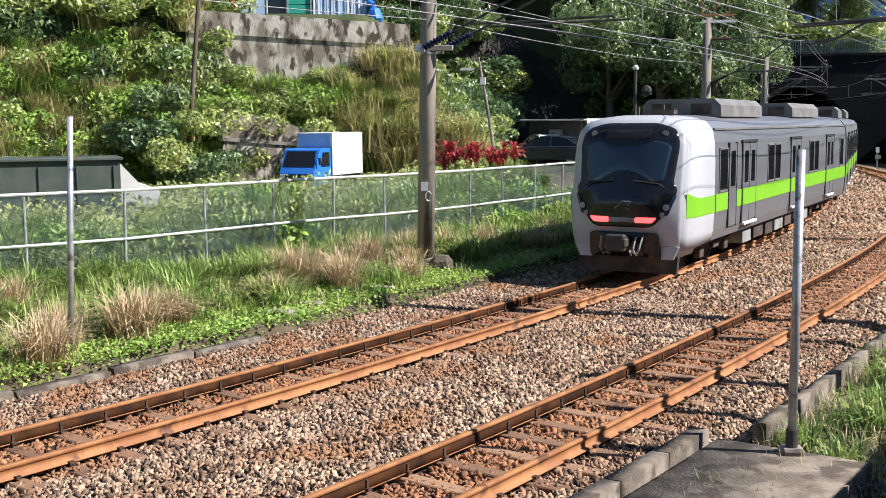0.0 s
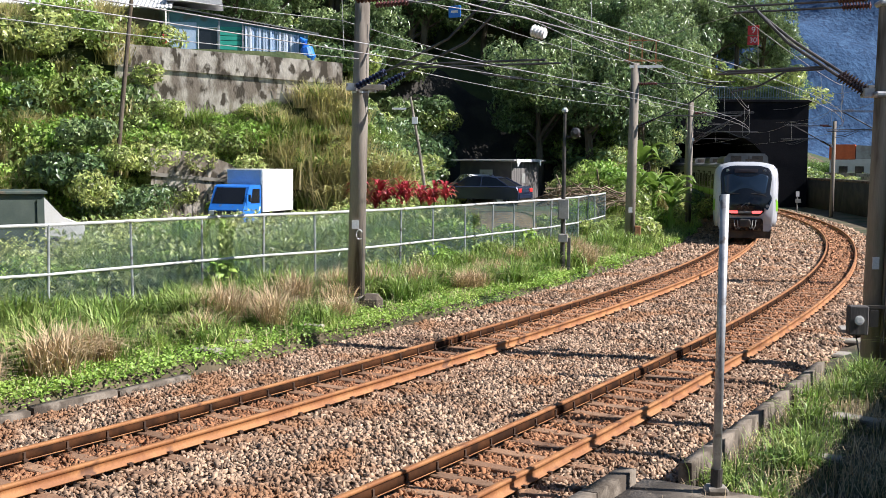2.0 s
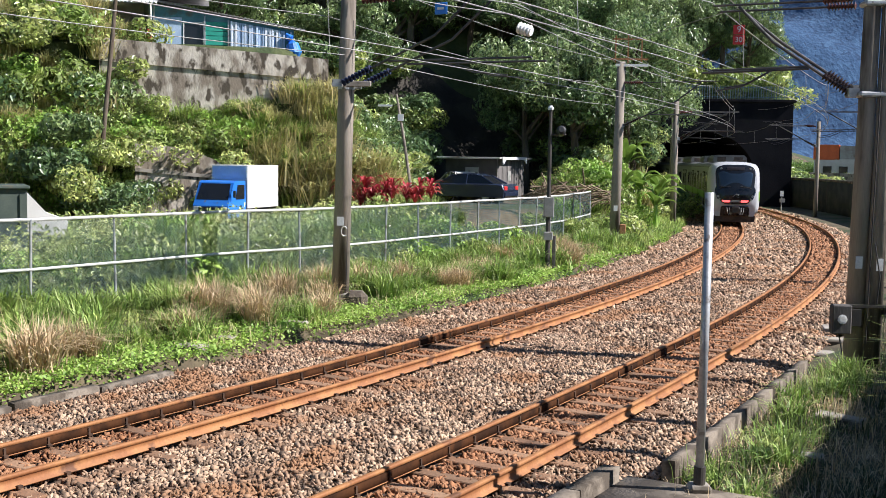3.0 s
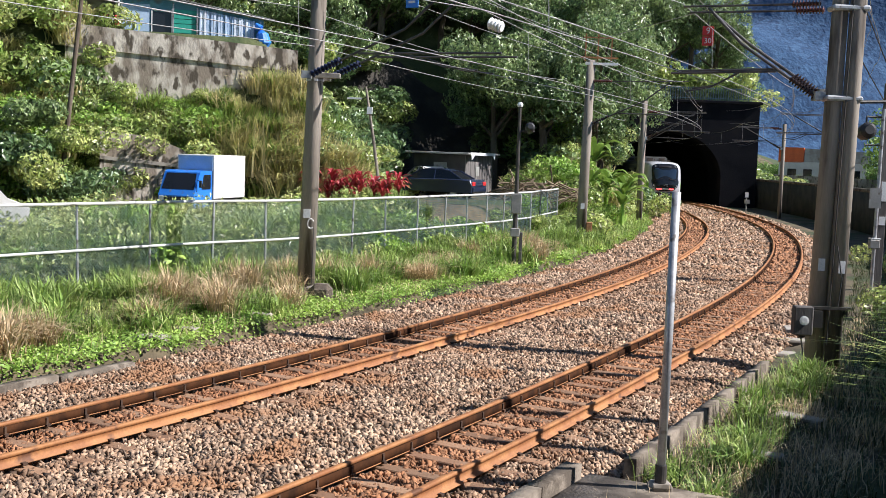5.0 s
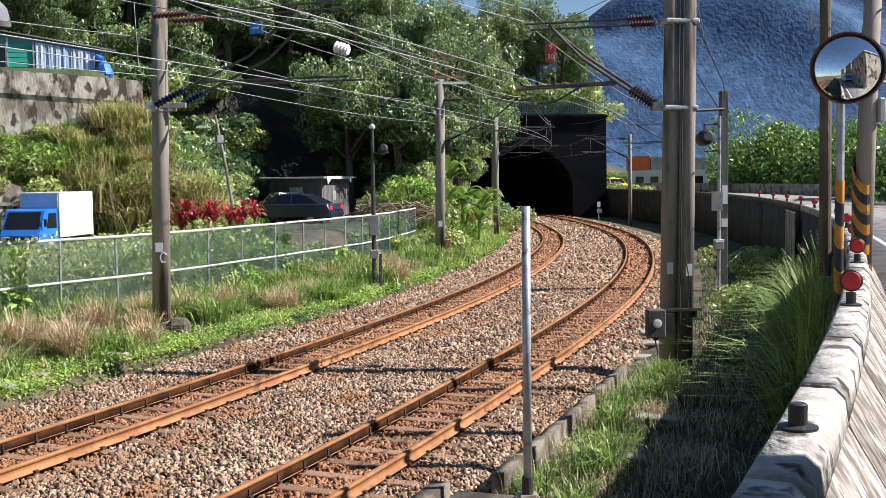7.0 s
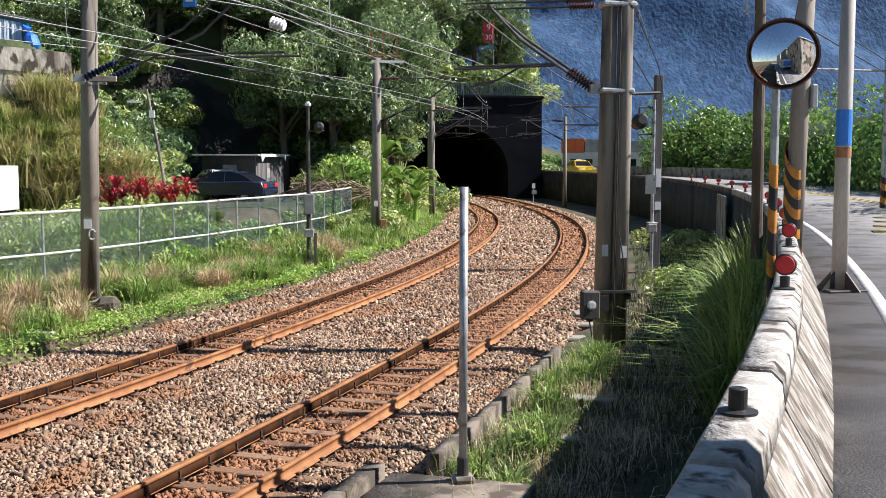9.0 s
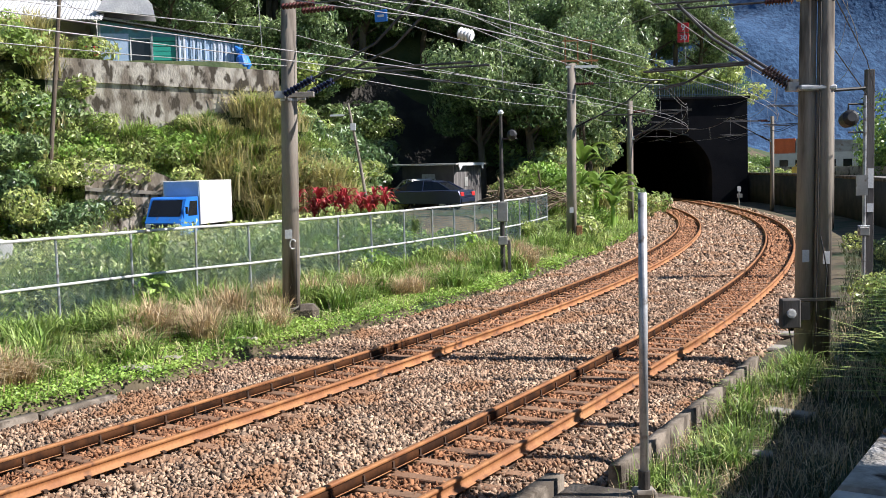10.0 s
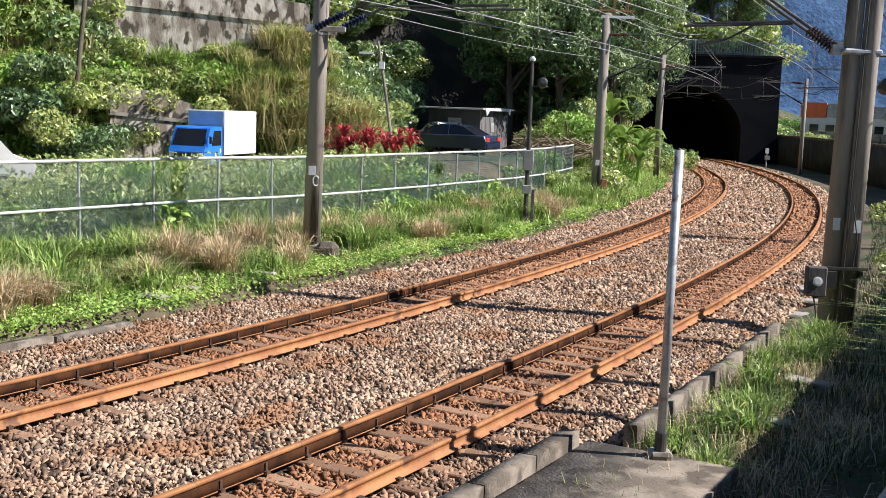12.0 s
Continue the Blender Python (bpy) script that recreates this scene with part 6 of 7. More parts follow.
# red and blue number signs hung on the brackets
for m, mat, txt, lab in ((pose(6.85, 29.3, 7.05, 0, 0, -14), "red_sign", ("9", "30"), "red enamel number sign hung in the overhead line"), (on_line(19.2, 1.62, 6.62), "blue_band", ("",), "small blue enamel sign hung on the bracket")):
    sg = thing("number_sign", lab, "sign", m, "line number signs")
    for k, w in enumerate(txt):
        pl = part("sign_plate", boxes((0, 0, -0.27 * k, 0.30, 0.02, 0.25), bevel=0.008), mat, sg)
        if not w:
            part("pale_bar", boxes((0, -0.014, 0, 0.16, 0.008, 0.05)), "sign_white", pl, "pale worn bar")
            continue
        cu = bpy.data.curves.new("numeral", "FONT")
        cu.body, cu.size, cu.align_x, cu.align_y, cu.extrude = w, 0.24 if len(w) == 1 else 0.2, "CENTER", "CENTER", 0.004
        tmp = bpy.data.objects.new("numeral_text", cu)
        scene.collection.objects.link(tmp)
        bpy.context.view_layer.update()
        me = bpy.data.meshes.new_from_object(tmp.evaluated_get(bpy.context.evaluated_depsgraph_get()))
        bpy.data.objects.remove(tmp)
        me.transform(Matrix.Translation((0, -0.016, -0.27 * k)) @ Matrix.Rotation(radians(90), 4, "X"))
        me.materials.clear()
        part("numeral", me, "sign_white", pl, "white numeral")
    part("hanger", rod([(0, 0, 0.12), (0, 0, 0.9)], 0.01, 5), "bracket", sg)

# galvanised marker posts with concrete feet
for s, u, h, lab in ((10.5, -6.82, 3.12, "plain galvanised steel post behind the concrete slab"), (9.05, 3.615, 3.55, "plain galvanised steel post in the grass")):
    x, y, _ = line(s, u)
    mp = thing("marker_post", lab, "post", pose(float(x), float(y), 0.0), "marker posts")
    part("tube", rod([(0, 0, -0.05), (0.0 if u < 0 else 0.17, 0, h)], 0.046 if u < 0 else 0.045, 14), "steel", mp, smooth=True)
    part("foot", boxes((0, 0, -0.08, 0.24, 0.24, 0.22), bevel=0.03), "concrete", mp)
    part("sleeve", rod([(0, 0, 0.0), (0, 0, 0.22)], 0.062, 14), "dark_steel", mp)
# loose slabs
for s, u, w, d, lab in ((13.2, 3.2, 0.55, 0.4, "flat stone slab in the clover"), (14.3, 3.4, 0.4, 0.3, "flat stone slab in the clover"), (16.4, 3.3, 0.4, 0.3, "flat stone slab in the clover"), (21.2, -5.9, 1.1, 0.7, "concrete cable-duct slab beside the ballast"), (22.8, -5.95, 1.0, 0.6, "concrete cable-duct slab beside the ballast"), (24.0, -6.1, 0.9, 0.6, "concrete cable-duct slab beside the ballast"), (15.2, -7.35, 0.7, 0.35, "broken concrete slab in the weeds"), (12.9, -7.3, 0.6, 0.3, "broken concrete slab in the weeds")):
    x, y, _ = line(s, u)
    z = float(ground_z(x, y)[0]) + (0.02 if u > 0 else 0.06)
    tagged(part("concrete_slab", boxes((0, 0, 0, w, d, 0.14), bevel=0.02), "concrete"), lab, "slab", "loose slabs").matrix_basis = on_line(s, u, z, random.uniform(-15, 15))

# ---- beside the road ----
def wall_stud(s, disc):
    st = thing("wall_reflector" if disc else "wall_stud", "red round reflector on a black stem on the wall" if disc else "black flanged stud on the wall top", "reflector" if disc else "stud", on_line(s, -10.075, 2.345), "wall reflectors")
    part("base", lathe(bmesh.new(), [(0.085, 0), (0.085, 0.012), (0.04, 0.02), (0.04, 0.105), (0.032, 0.11)], None, 16), "black_paint", st)
    if disc:
        part("disc", lathe(bmesh.new(), [(0.085, -0.012), (0.092, 0.0), (0.085, 0.012)], Matrix.Translation((0, 0, 0.205)) @ Matrix.Rotation(radians(90), 4, "X"), 22), "black_paint", st)
        part("reflector_face", lathe(bmesh.new(), [(0.078, 0), (0.07, 0.008)], Matrix.Translation((0, -0.013, 0.205)) @ Matrix.Rotation(radians(90), 4, "X"), 22), "red_sign", st, "red reflector face")


wall_stud(4.9, False)
for s in (9.15, 13.35, 17.5, 21.7, 25.9, 30.1, 34.3, 38.5, 42.7, 46.9, 51.1):
    wall_stud(s, True)


def striped(parent, r0, r1, z0, z1, band, slant=0.0):
    n = int((z1 - z0) / band)
    for k in range(n):
        a, b = z0 + k * band, z0 + (k + 1) * band
        bm = bmesh.new()
        rr = lambda z: r0 + (r1 - r0) * (z - z0) / (z1 - z0) + 0.004
        rings = []
        for zz in (a, b):
            rings.append([bm.verts.new((rr(zz) * math.cos(t), rr(zz) * math.sin(t), zz + slant * math.sin(t) * r0)) for t in (2 * math.pi * j / 20 for j in range(20))])
        for j in range(20):
            bm.faces.new((rings[0][j], rings[0][(j + 1) % 20], rings[1][(j + 1) % 20], rings[1][j]))
        part("stripe", bm, "orange_paint" if k % 2 else "black_paint", parent)


mr = thing("traffic_mirror", "round convex traffic mirror on a striped post by the wall", "mirror", pose(5.83, 10.98, 1.7))
part("post", rod([(0, 0, -0.3), (0, 0, 2.95)], 0.045, 12), "steel", mr)
striped(mr, 0.046, 0.046, 0.2, 1.7, 0.25, 1.2)
tilt = Matrix.Translation((0.02, -0.1, 2.86)) @ Matrix.Rotation(radians(-24), 4, "Z") @ Matrix.Rotation(radians(87), 4, "X")
dome = [(0.37 * math.sin(a) / math.sin(0.42), 0.37 / math.sin(0.42) * (math.cos(a) - math.cos(0.42))) for a in np.linspace(0.42, 0.02, 9)]
part("mirror_glass", lathe(bmesh.new(), dome, tilt, 32), "mirror", mr, "convex mirror glass", smooth=True)
part("rim", lathe(bmesh.new(), [(0.37, -0.03), (0.386, -0.02), (0.39, 0.02), (0.37, 0.025), (0.37, 0.0)], tilt, 32), "rim_dark", mr, "dark worn orange rim")
part("back", lathe(bmesh.new(), [(0.2, -0.12), (0.37, -0.03)], tilt, 24), "signal_grey", mr)
lp = thing("road_pole", "tall pale steel pole with a blue band at the road edge", "pole", pose(7.5, 12.35, 1.74))
part("tube", rod([(0, 0, 0), (0, 0, 2), (0, 0, 4.4)], [0.098, 0.092, 0.086], 18), "pole_pale", lp, smooth=True)
part("blue_band", rod([(0, 0, 1.85), (0, 0, 2.3)], 0.098, 18), "blue_band", lp, "blue painted band")
part("rust_band", rod([(0, 0, 1.7), (0, 0, 1.83)], 0.098, 18), "rust_band", lp, "rusty band")
part("base_plate", boxes((0, 0, 0.02, 0.55, 0.5, 0.04), bevel=0.01), "dark_steel", lp)
for k in range(4):
    part("gusset", prism(bmesh.new(), [(0.1, 0.02), (0.34, 0.02), (0.1, 0.26)], 0.025, Matrix.Rotation(k * math.pi / 2 + 0.3, 4, "Z")), "dark_steel", lp)
tp = thing("striped_pole", "thick concrete pole with orange and black stripes by the road", "pole", pose(7.75, 14.0, 1.7))
part("shaft", rod([(0, 0, 0), (0.06, 0, 2.5), (0.15, 0, 5.0)], [0.135, 0.125, 0.11], 18), "pole", tp, smooth=True)
striped(tp, 0.135, 0.13, 0.1, 1.9, 0.14, 1.6)
tpb = part("lamp_box", boxes((0.2, -0.1, 2.6, 0.10, 0.12, 0.34), bevel=0.02), "signal_grey", tp)
dp = thing("wooden_pole", "slim dark wooden pole by the road wall", "pole", pose(8.75, 17.0, 1.7))
part("shaft", rod([(0, 0, 0), (-0.03, 0, 3), (-0.06, 0, 5.0)], [0.10, 0.095, 0.085], 12), "bark", dp)
part("bracket", boxes((-0.2, 0, 4.2, 0.3, 0.03, 0.03), (-0.3, 0, 4.3, 0.03, 0.03, 0.3)), "steel", dp)
rp = thing("striped_pole", "distant pale pole with a striped foot beyond the road", "pole", pose(20.9, 31.9, 1.6))
part("shaft", rod([(0, 0, 0), (0, 0, 5.2)], 0.09, 12), "steel", rp)
striped(rp, 0.095, 0.095, 0.2, 1.5, 0.22, 1.0)
part("arm", rod([(0, 0, 4.7), (-3.2, 0.2, 4.75)], 0.04, 8), "steel", rp)
wire("cable beside the road", [(7.5, 12.35, 6.1), (12, 20, 6.0), (20.9, 31.9, 6.6)], 0.014, "dark_wire")
wire("cable beside the road", [(7.9, 14.0, 6.6), (11, 20, 6.2), (20.9, 31.9, 6.2)], 0.016, "dark_wire")
gp = thing("metal_panel", "row of grey corrugated panels under the road edge", "panel", on_line(38.5, -9.7, 0.6))
for k in range(7):
    part("panel_strip", boxes((0.02 * (k % 2), -1.5 + k * 0.45, 0.7, 0.04, 0.40, 1.6)), "signal_grey", gp)
# yellow hatching on the road
hatch = [(24.5, -13.2), (26.3, -13.5), (28.1, -13.8), (29.9, -14.1)]
for s, u in hatch:
    tagged(part("road_marking", sweep([(u - 0.9, 1.80), (u - 0.9, 1.822), (u + 0.9, 1.812), (u + 0.9, 1.79)], s, s + 0.5, 0.5), "road_yellow"), "worn yellow bar painted on the road", "road line", kind="structure")

# ---- buildings ----
UP = Vector((0, 0, 1))


def facing(x, y, z, ax, ay):
    """A pose whose x axis runs along (ax, ay)."""
    return pose(x, y, z, 0, 0, math.degrees(math.atan2(ay, ax)))


rw = thing("retaining_wall", "tall stained concrete retaining wall holding up the house terrace", "retaining wall", facing(-17.2, 47.1, 0, 9.9, 2.35), kind="structure")
part("parapet", prism(bmesh.new(), [(0, 7.6), (10.2, 7.0), (10.2, 7.98), (0, 8.62)], 0.3, Matrix.Translation((0, -0.08, 0))), "wall_stained", rw)
part("lower_wall", prism(bmesh.new(), [(0, 4.6), (10.2, 4.4), (10.2, 7.05), (0, 7.62)], 0.5), "wall_stained", rw)
lw = thing("retaining_wall", "low stained concrete wall behind the truck", "retaining wall", facing(-14.45, 43.55, 0, 4.6, 1.5), kind="structure")
part("wall", prism(bmesh.new(), [(0, 0.2), (4.6, 0.2), (4.6, 2.4), (3.2, 3.3), (2.0, 3.75), (0, 3.9)], 0.5), "wall_stained", lw)
part("ledge", prism(bmesh.new(), [(0, 2.75), (3.6, 2.45), (3.6, 2.6), (0, 2.9)], 0.1, Matrix.Translation((0, -0.06, 0))), "concrete", lw)

hs = thing("hillside_house", "low teal house with a tin roof and curtained front", "house", facing(-15.6, 49.6, 8.0, 6.2, 1.5))
part("wall", prism(bmesh.new(), [(0, -0.05), (6.6, -0.05), (6.6, 1.5), (0, 2.5)], 4.2, Matrix.Translation((0, 0.1, 0))), "teal", hs)
part("dark_opening", boxes((1.9, 0.09, 0.95, 0.85, 0.04, 1.3)), "car_glass", hs, "dark window opening")
part("window_frame", boxes((1.45, 0.06, 1.0, 0.05, 0.08, 1.5), (2.36, 0.06, 1.0, 0.05, 0.08, 1.5), (1.9, 0.06, 1.68, 0.95, 0.08, 0.05)), "sign_white", hs, "pale window frame")
part("glazing", boxes((0.72, 0.08, 1.1, 1.3, 0.05, 1.6)), "blue_pale", hs, "bluish glazed front")
for k in range(6):
    part("window_slat", boxes((2.95, 0.06, 0.55 + 0.22 * k, 1.05, 0.06, 0.19)), "teal_panel", hs, "bright teal window slat")
g = random.Random(12)
for k in range(8):
    bm = bmesh.new()
    for j in range(3):
        x = 3.66 + 0.32 * k + 0.107 * j
        top, low = 2.36 - 0.152 * x, g.uniform(-0.25, 0.12)
        box(bm, x, -0.06 + 0.07 * (j % 2) + g.uniform(-0.02, 0.02), (top + low) / 2, 0.10, 0.05, top - low, bevel=0.015)
    part("curtain", bm, "blue_pale" if k % 3 == 1 else "curtain", hs, "hanging pale blue curtain")
for xx in (0.1, 2.42, 3.52, 6.45):
    part("pillar", boxes((xx, -0.02, (2.4 - 0.152 * xx) / 2, 0.07, 0.07, 2.4 - 0.152 * xx)), "steel", hs)


def corrugated(length, depth, n, thick=0.05):
    """A ribbed sheet, x along its length, y up its slope."""
    top = [(length * k / n, 0.045 * (k % 2)) for k in range(n + 1)]
    return prism(bmesh.new(), top + [(x, z - thick) for x, z in top[::-1]], depth)


roof = corrugated(7.6, 4.8, 88)
bmesh.ops.transform(roof, matrix=Matrix.Translation((-0.4, -0.2, 2.66)) @ Matrix.Rotation(radians(8.6), 4, "Y") @ Matrix.Rotation(radians(6), 4, "X"), verts=roof.verts)
part("roof", roof, "tin", hs, "rusty corrugated tin roof")
part("roof_tarp", prism(bmesh.new(), [(0.0, 2.75), (2.6, 2.6), (2.5, 3.1), (1.6, 4.1), (1.2, 4.15), (0.3, 3.2)], 2.2, Matrix.Translation((0, -0.4, 0.1))), "tarp_white", hs, "white tarpaulin tied over the roof")
part("blue_sheet", rod([(6.55, -0.3, 0.1), (6.6, -0.35, 0.4), (6.5, -0.3, 0.8), (6.4, -0.25, 1.1), (6.2, -0.2, 1.3)], [0.2, 0.36, 0.3, 0.2, 0.06], 9), "tarp_blue", hs, "blue plastic sheet")
for k, mt in enumerate(("red_sign", "sign_white", "red_leaf")):
    part("laundry", boxes((-0.6 + 0.25 * k, -0.1, 0.9, 0.2, 0.06, 0.8), bevel=0.02), mt, hs, "hanging laundry")
h2 = thing("hillside_house", "pale house with a wide tin canopy on the hillside terrace", "house", facing(-26, 47.6, 8.2, 10.3, 2.0))
part("wall", boxes((5.0, 4.2, 2.4, 10, 4, 4.6)), "white_paint", h2)
can = corrugated(10.9, 3.6, 120)
bmesh.ops.transform(can, matrix=Matrix.Translation((0.0, -0.9, 2.2)) @ Matrix.Rotation(radians(22), 4, "X"), verts=can.verts)
part("canopy", can, "tarp_white", h2, "grey corrugated canopy")
part("window", boxes((8.3, 2.16, 3.4, 0.5, 0.06, 0.9)), "signal_grey", h2, "louvred window")

sh = thing("shed", "dark plank shed with a pale flat roof", "shed", facing(-2.0, 57.2, 1.35, 2.75, -1.2))
# front coloured darker than the planks, as the side turned from the sun
part("front", boxes((1.48, 1.9, 1.05, 2.96, 3.8, 2.15)), "shade_panel", sh)
part("door", boxes((1.55, -0.02, 1.15, 0.75, 0.05, 1.1)), "signal_grey", sh, "grey door")
for k in range(22):
    part("plank", boxes((2.99 + 0.006 * (k % 3), 0.09 + 0.175 * k, 1.08, 0.04, 0.16, 2.16)), "plank", sh)
part("side_window", boxes((3.03, 1.6, 1.25, 0.03, 0.45, 0.5)), "signal_grey", sh)
part("roof", boxes((1.5, 1.8, 2.2, 3.7, 4.6, 0.10), bevel=0.02), "tin", sh, "pale tin roof")
part("roof_sheet", prism(bmesh.new(), [(0.0, 2.27), (3.6, 2.27), (3.5, 1.9), (3.2, 2.12), (0.6, 2.12), (0.2, 1.85)], 0.04, Matrix.Translation((3.37, -0.2, 0)) @ Matrix.Rotation(radians(90), 4, "Z")), "tarp_white", sh, "white sheet folded over the roof edge")

ct = thing("container", "dark green metal container behind the fence", "container", facing(-16.35, 25.15, 0.2, 4.4, 2.3))
part("box", boxes((2.45, 1.0, 1.15, 4.9, 2.0, 2.3)), "green_box", ct)
for k in range(4):
    part("rib", boxes((1.9 + k * 0.95, -0.02, 1.1, 0.06, 0.05, 2.1)), "green_box", ct)
part("roof_edge", boxes((2.45, 1.0, 2.33, 5.05, 2.2, 0.08), bevel=0.015), "green_box", ct)
# dark sheet painting the shade inside the container's opening
part("dark_side", boxes((1.0, -0.03, 1.15, 1.7, 0.05, 1.9)), "shade_panel", ct, "dark sheet for the shade of the open side")

oh = thing("far_house", "distant low house with an orange tin roof", "house", facing(44.5, 143, 1.0, 9.6, -3.4))
part("wall", boxes((5, 3, 1.6, 11, 6, 3.4)), "white_paint", oh)
part("roof", prism(bmesh.new(), [(-0.6, 3.2), (2.6, 3.2), (2.6, 5.2), (-0.6, 5.2)], 6, None), "orange_roof", oh, "orange roof")
part("grey_roof", prism(bmesh.new(), [(2.7, 3.3), (11, 3.3), (10.6, 4.8), (2.7, 5.1)], 6, None), "tin", oh, "grey tin roof")
for k in range(5):
    part("window", boxes((1.2 + 2 * k, -0.03, 1.8, 1.1, 0.08, 1.1)), "car_glass", oh)
ch = thing("far_house", "cream building with a pitched roof beyond the road", "house", facing(34, 61.5, 1.0, 4, -2.2))
part("wall", boxes((2.6, 2.5, 2.0, 5.2, 5, 4.0)), "concrete", ch)
part("roof", prism(bmesh.new(), [(-0.3, 3.9), (5.5, 3.9), (5.5, 5.2), (-0.3, 4.5)], 5.4, Matrix.Translation((0, -0.2, 0))), "cream", ch, "cream roof")
part("window", boxes((1.4, -0.03, 2.4, 1.0, 0.06, 1.0), (3.6, -0.03, 2.4, 1.0, 0.06, 1.0)), "car_glass", ch)
# retaining slope and small signs at the tunnel
for s, u, h in ((86, -6.6, 1.2), (88.5, -7.2, 1.1)):
    x, y, _ = line(s, u)
    ts = thing("track_sign", "small white track sign near the tunnel mouth", "sign", pose(float(x), float(y), -0.25), "track signs")
    part("stem", rod([(0, 0, -0.1), (0, 0, h)], 0.04, 6), "signal_grey", ts)
    part("plate", boxes((0, -0.05, h + 0.2, 0.26, 0.03, 0.4)), "sign_white", ts)
    part("lower_plate", boxes((0.05, -0.05, h - 0.35, 0.4, 0.1, 0.3)), "signal_grey", ts)

# leaning poles on the slope
lp1 = thing("utility_pole", "thin dark leaning utility pole on the slope", "pole", pose(-15.4, 42.3, 2.5))
part("shaft", rod([(-0.2, 0, -1.0), (0.5, 0.1, 6.0), (0.7, 0.1, 8.0)], [0.10, 0.085, 0.07], 10), "bark", lp1)
wire("service cable to the hillside house", [(-14.7, 42.4, 10.3), (-14.9, 46, 10.2), (-14, 49.4, 10.4)], 0.012, "dark_wire")
lp2 = thing("utility_pole", "thin leaning lamp pole beside the red plants", "pole", pose(-2.95, 45.6, 0.8))
part("shaft", rod([(0.1, 0, -0.3), (-0.45, 0, 3.3), (-0.82, 0, 5.4)], [0.075, 0.065, 0.05], 10), "pole", lp2)
part("lamp", boxes((-0.62, -0.1, 4.4, 0.22, 0.2, 0.3), (-1.3, 0, 4.9, 0.6, 0.12, 0.08)), "sign_white", lp2, "small white lamp")
part("arm", rod([(-0.7, 0, 5.0), (-1.2, 0, 4.8)], 0.02, 6), "dark_steel", lp2)
# heap of dead branches behind the fence
bh = bmesh.new()
g = random.Random(5)
for k in range(90):
    c = Vector((g.uniform(-1.6, 2.0), g.uniform(-0.9, 0.9), g.uniform(0.05, 0.9)))
    d = Vector((g.uniform(-1, 1), g.uniform(-0.6, 0.6), g.uniform(-0.35, 0.35))).normalized() * g.uniform(0.5, 1.1)
    tube(bh, [c - d, c + d * 0.2 + Vector((0, 0, 0.1)), c + d], [0.04, 0.03, 0.015], 5)
tagged(part("branch_heap", bh, "branch"), "heap of cut dead branches behind the fence", "branch heap", kind="stuff").matrix_basis = pose(4.0, 50.0, 1.3)


# ---- vehicles ----
def wheel(parent, x, y, r, w=0.2):
    bm = bmesh.new()
    lathe(bm, [(r * 0.55, -w / 2), (r, -w / 2 + 0.02), (r, w / 2 - 0.02), (r * 0.6, w / 2)], Matrix.Translation((x, y, r)) @ Matrix.Rotation(radians(90), 4, "Y"), 18)
    t = part("wheel", bm, "rubber", parent)
    bm = bmesh.new()
    lathe(bm, [(r * 0.55, -w / 2 - 0.005), (r * 0.5, 0), (r * 0.55, w / 2 + 0.005)], Matrix.Translation((x, y, r)) @ Matrix.Rotation(radians(90), 4, "Y"), 14)
    part("rim", bm, "steel", t)


def box_truck(m):
    """Front towards -y."""
    t = thing("box_truck", "small blue truck with a white cargo box below the slope", "truck", m)
    prof = [(-2.25, 0.45), (-2.28, 0.95), (-2.12, 1.2), (-1.75, 1.92), (-1.6, 1.99), (-0.75, 1.99), (-0.7, 0.45)]
    bm = bmesh.new()
    prism(bm, [(y, z) for y, z in prof], 1.64, Matrix.Translation((0.82, 0, 0)) @ Matrix.Rotation(radians(90), 4, "Z"))
    cab = part("cab", bm, "blue_paint", t, "blue cab")
    part("windscreen", prism(bmesh.new(), [(-0.74, 0), (0.74, 0), (0.68, 0.74), (-0.68, 0.74)], 0.02, Matrix.Translation((0, -2.125, 1.215)) @ Matrix.Rotation(radians(-26.5), 4, "X")), "car_glass", cab)
    part("grille", boxes((0, -2.285, 0.82, 1.3, 0.03, 0.16)), "black_paint", cab)
    part("bumper", boxes((0, -2.3, 0.52, 1.62, 0.12, 0.2), bevel=0.03), "white_paint", cab)
    for sx in (-1, 1):
        part("side_window", prism(bmesh.new(), [(-1.62, 1.22), (-0.86, 1.22), (-0.86, 1.82), (-1.45, 1.82)], 0.02, Matrix.Translation((sx * 0.83 + 0.01, 0, 0)) @ Matrix.Rotation(radians(90), 4, "Z")), "car_glass", cab)
        part("headlamp", boxes((sx * 0.66, -2.29, 0.83, 0.24, 0.03, 0.18), bevel=0.01), "sign_white", cab)
        part("mirror", boxes((sx * 0.98, -2.0, 1.45, 0.12, 0.08, 0.3), bevel=0.02), "black_paint", cab)
        part("mirror_arm", rod([(sx * 0.8, -1.95, 1.6), (sx * 0.98, -2.0, 1.58)], 0.012, 5), "black_paint", cab)
        wheel(t, sx * 0.72, -1.55, 0.3)
        wheel(t, sx * 0.72, 1.25, 0.3)
    part("cargo_box", boxes((0, 0.85, 1.72, 1.74, 2.95, 1.86), bevel=0.02), "white_paint", t, "white cargo box")
    part("box_front", boxes((0, -0.635, 2.3, 1.6, 0.03, 0.6)), "blue_pale", t, "pale blue front panel")
    part("chassis", boxes((0, 0.4, 0.62, 0.9, 4.0, 0.22)), "rubber", t)
    return t


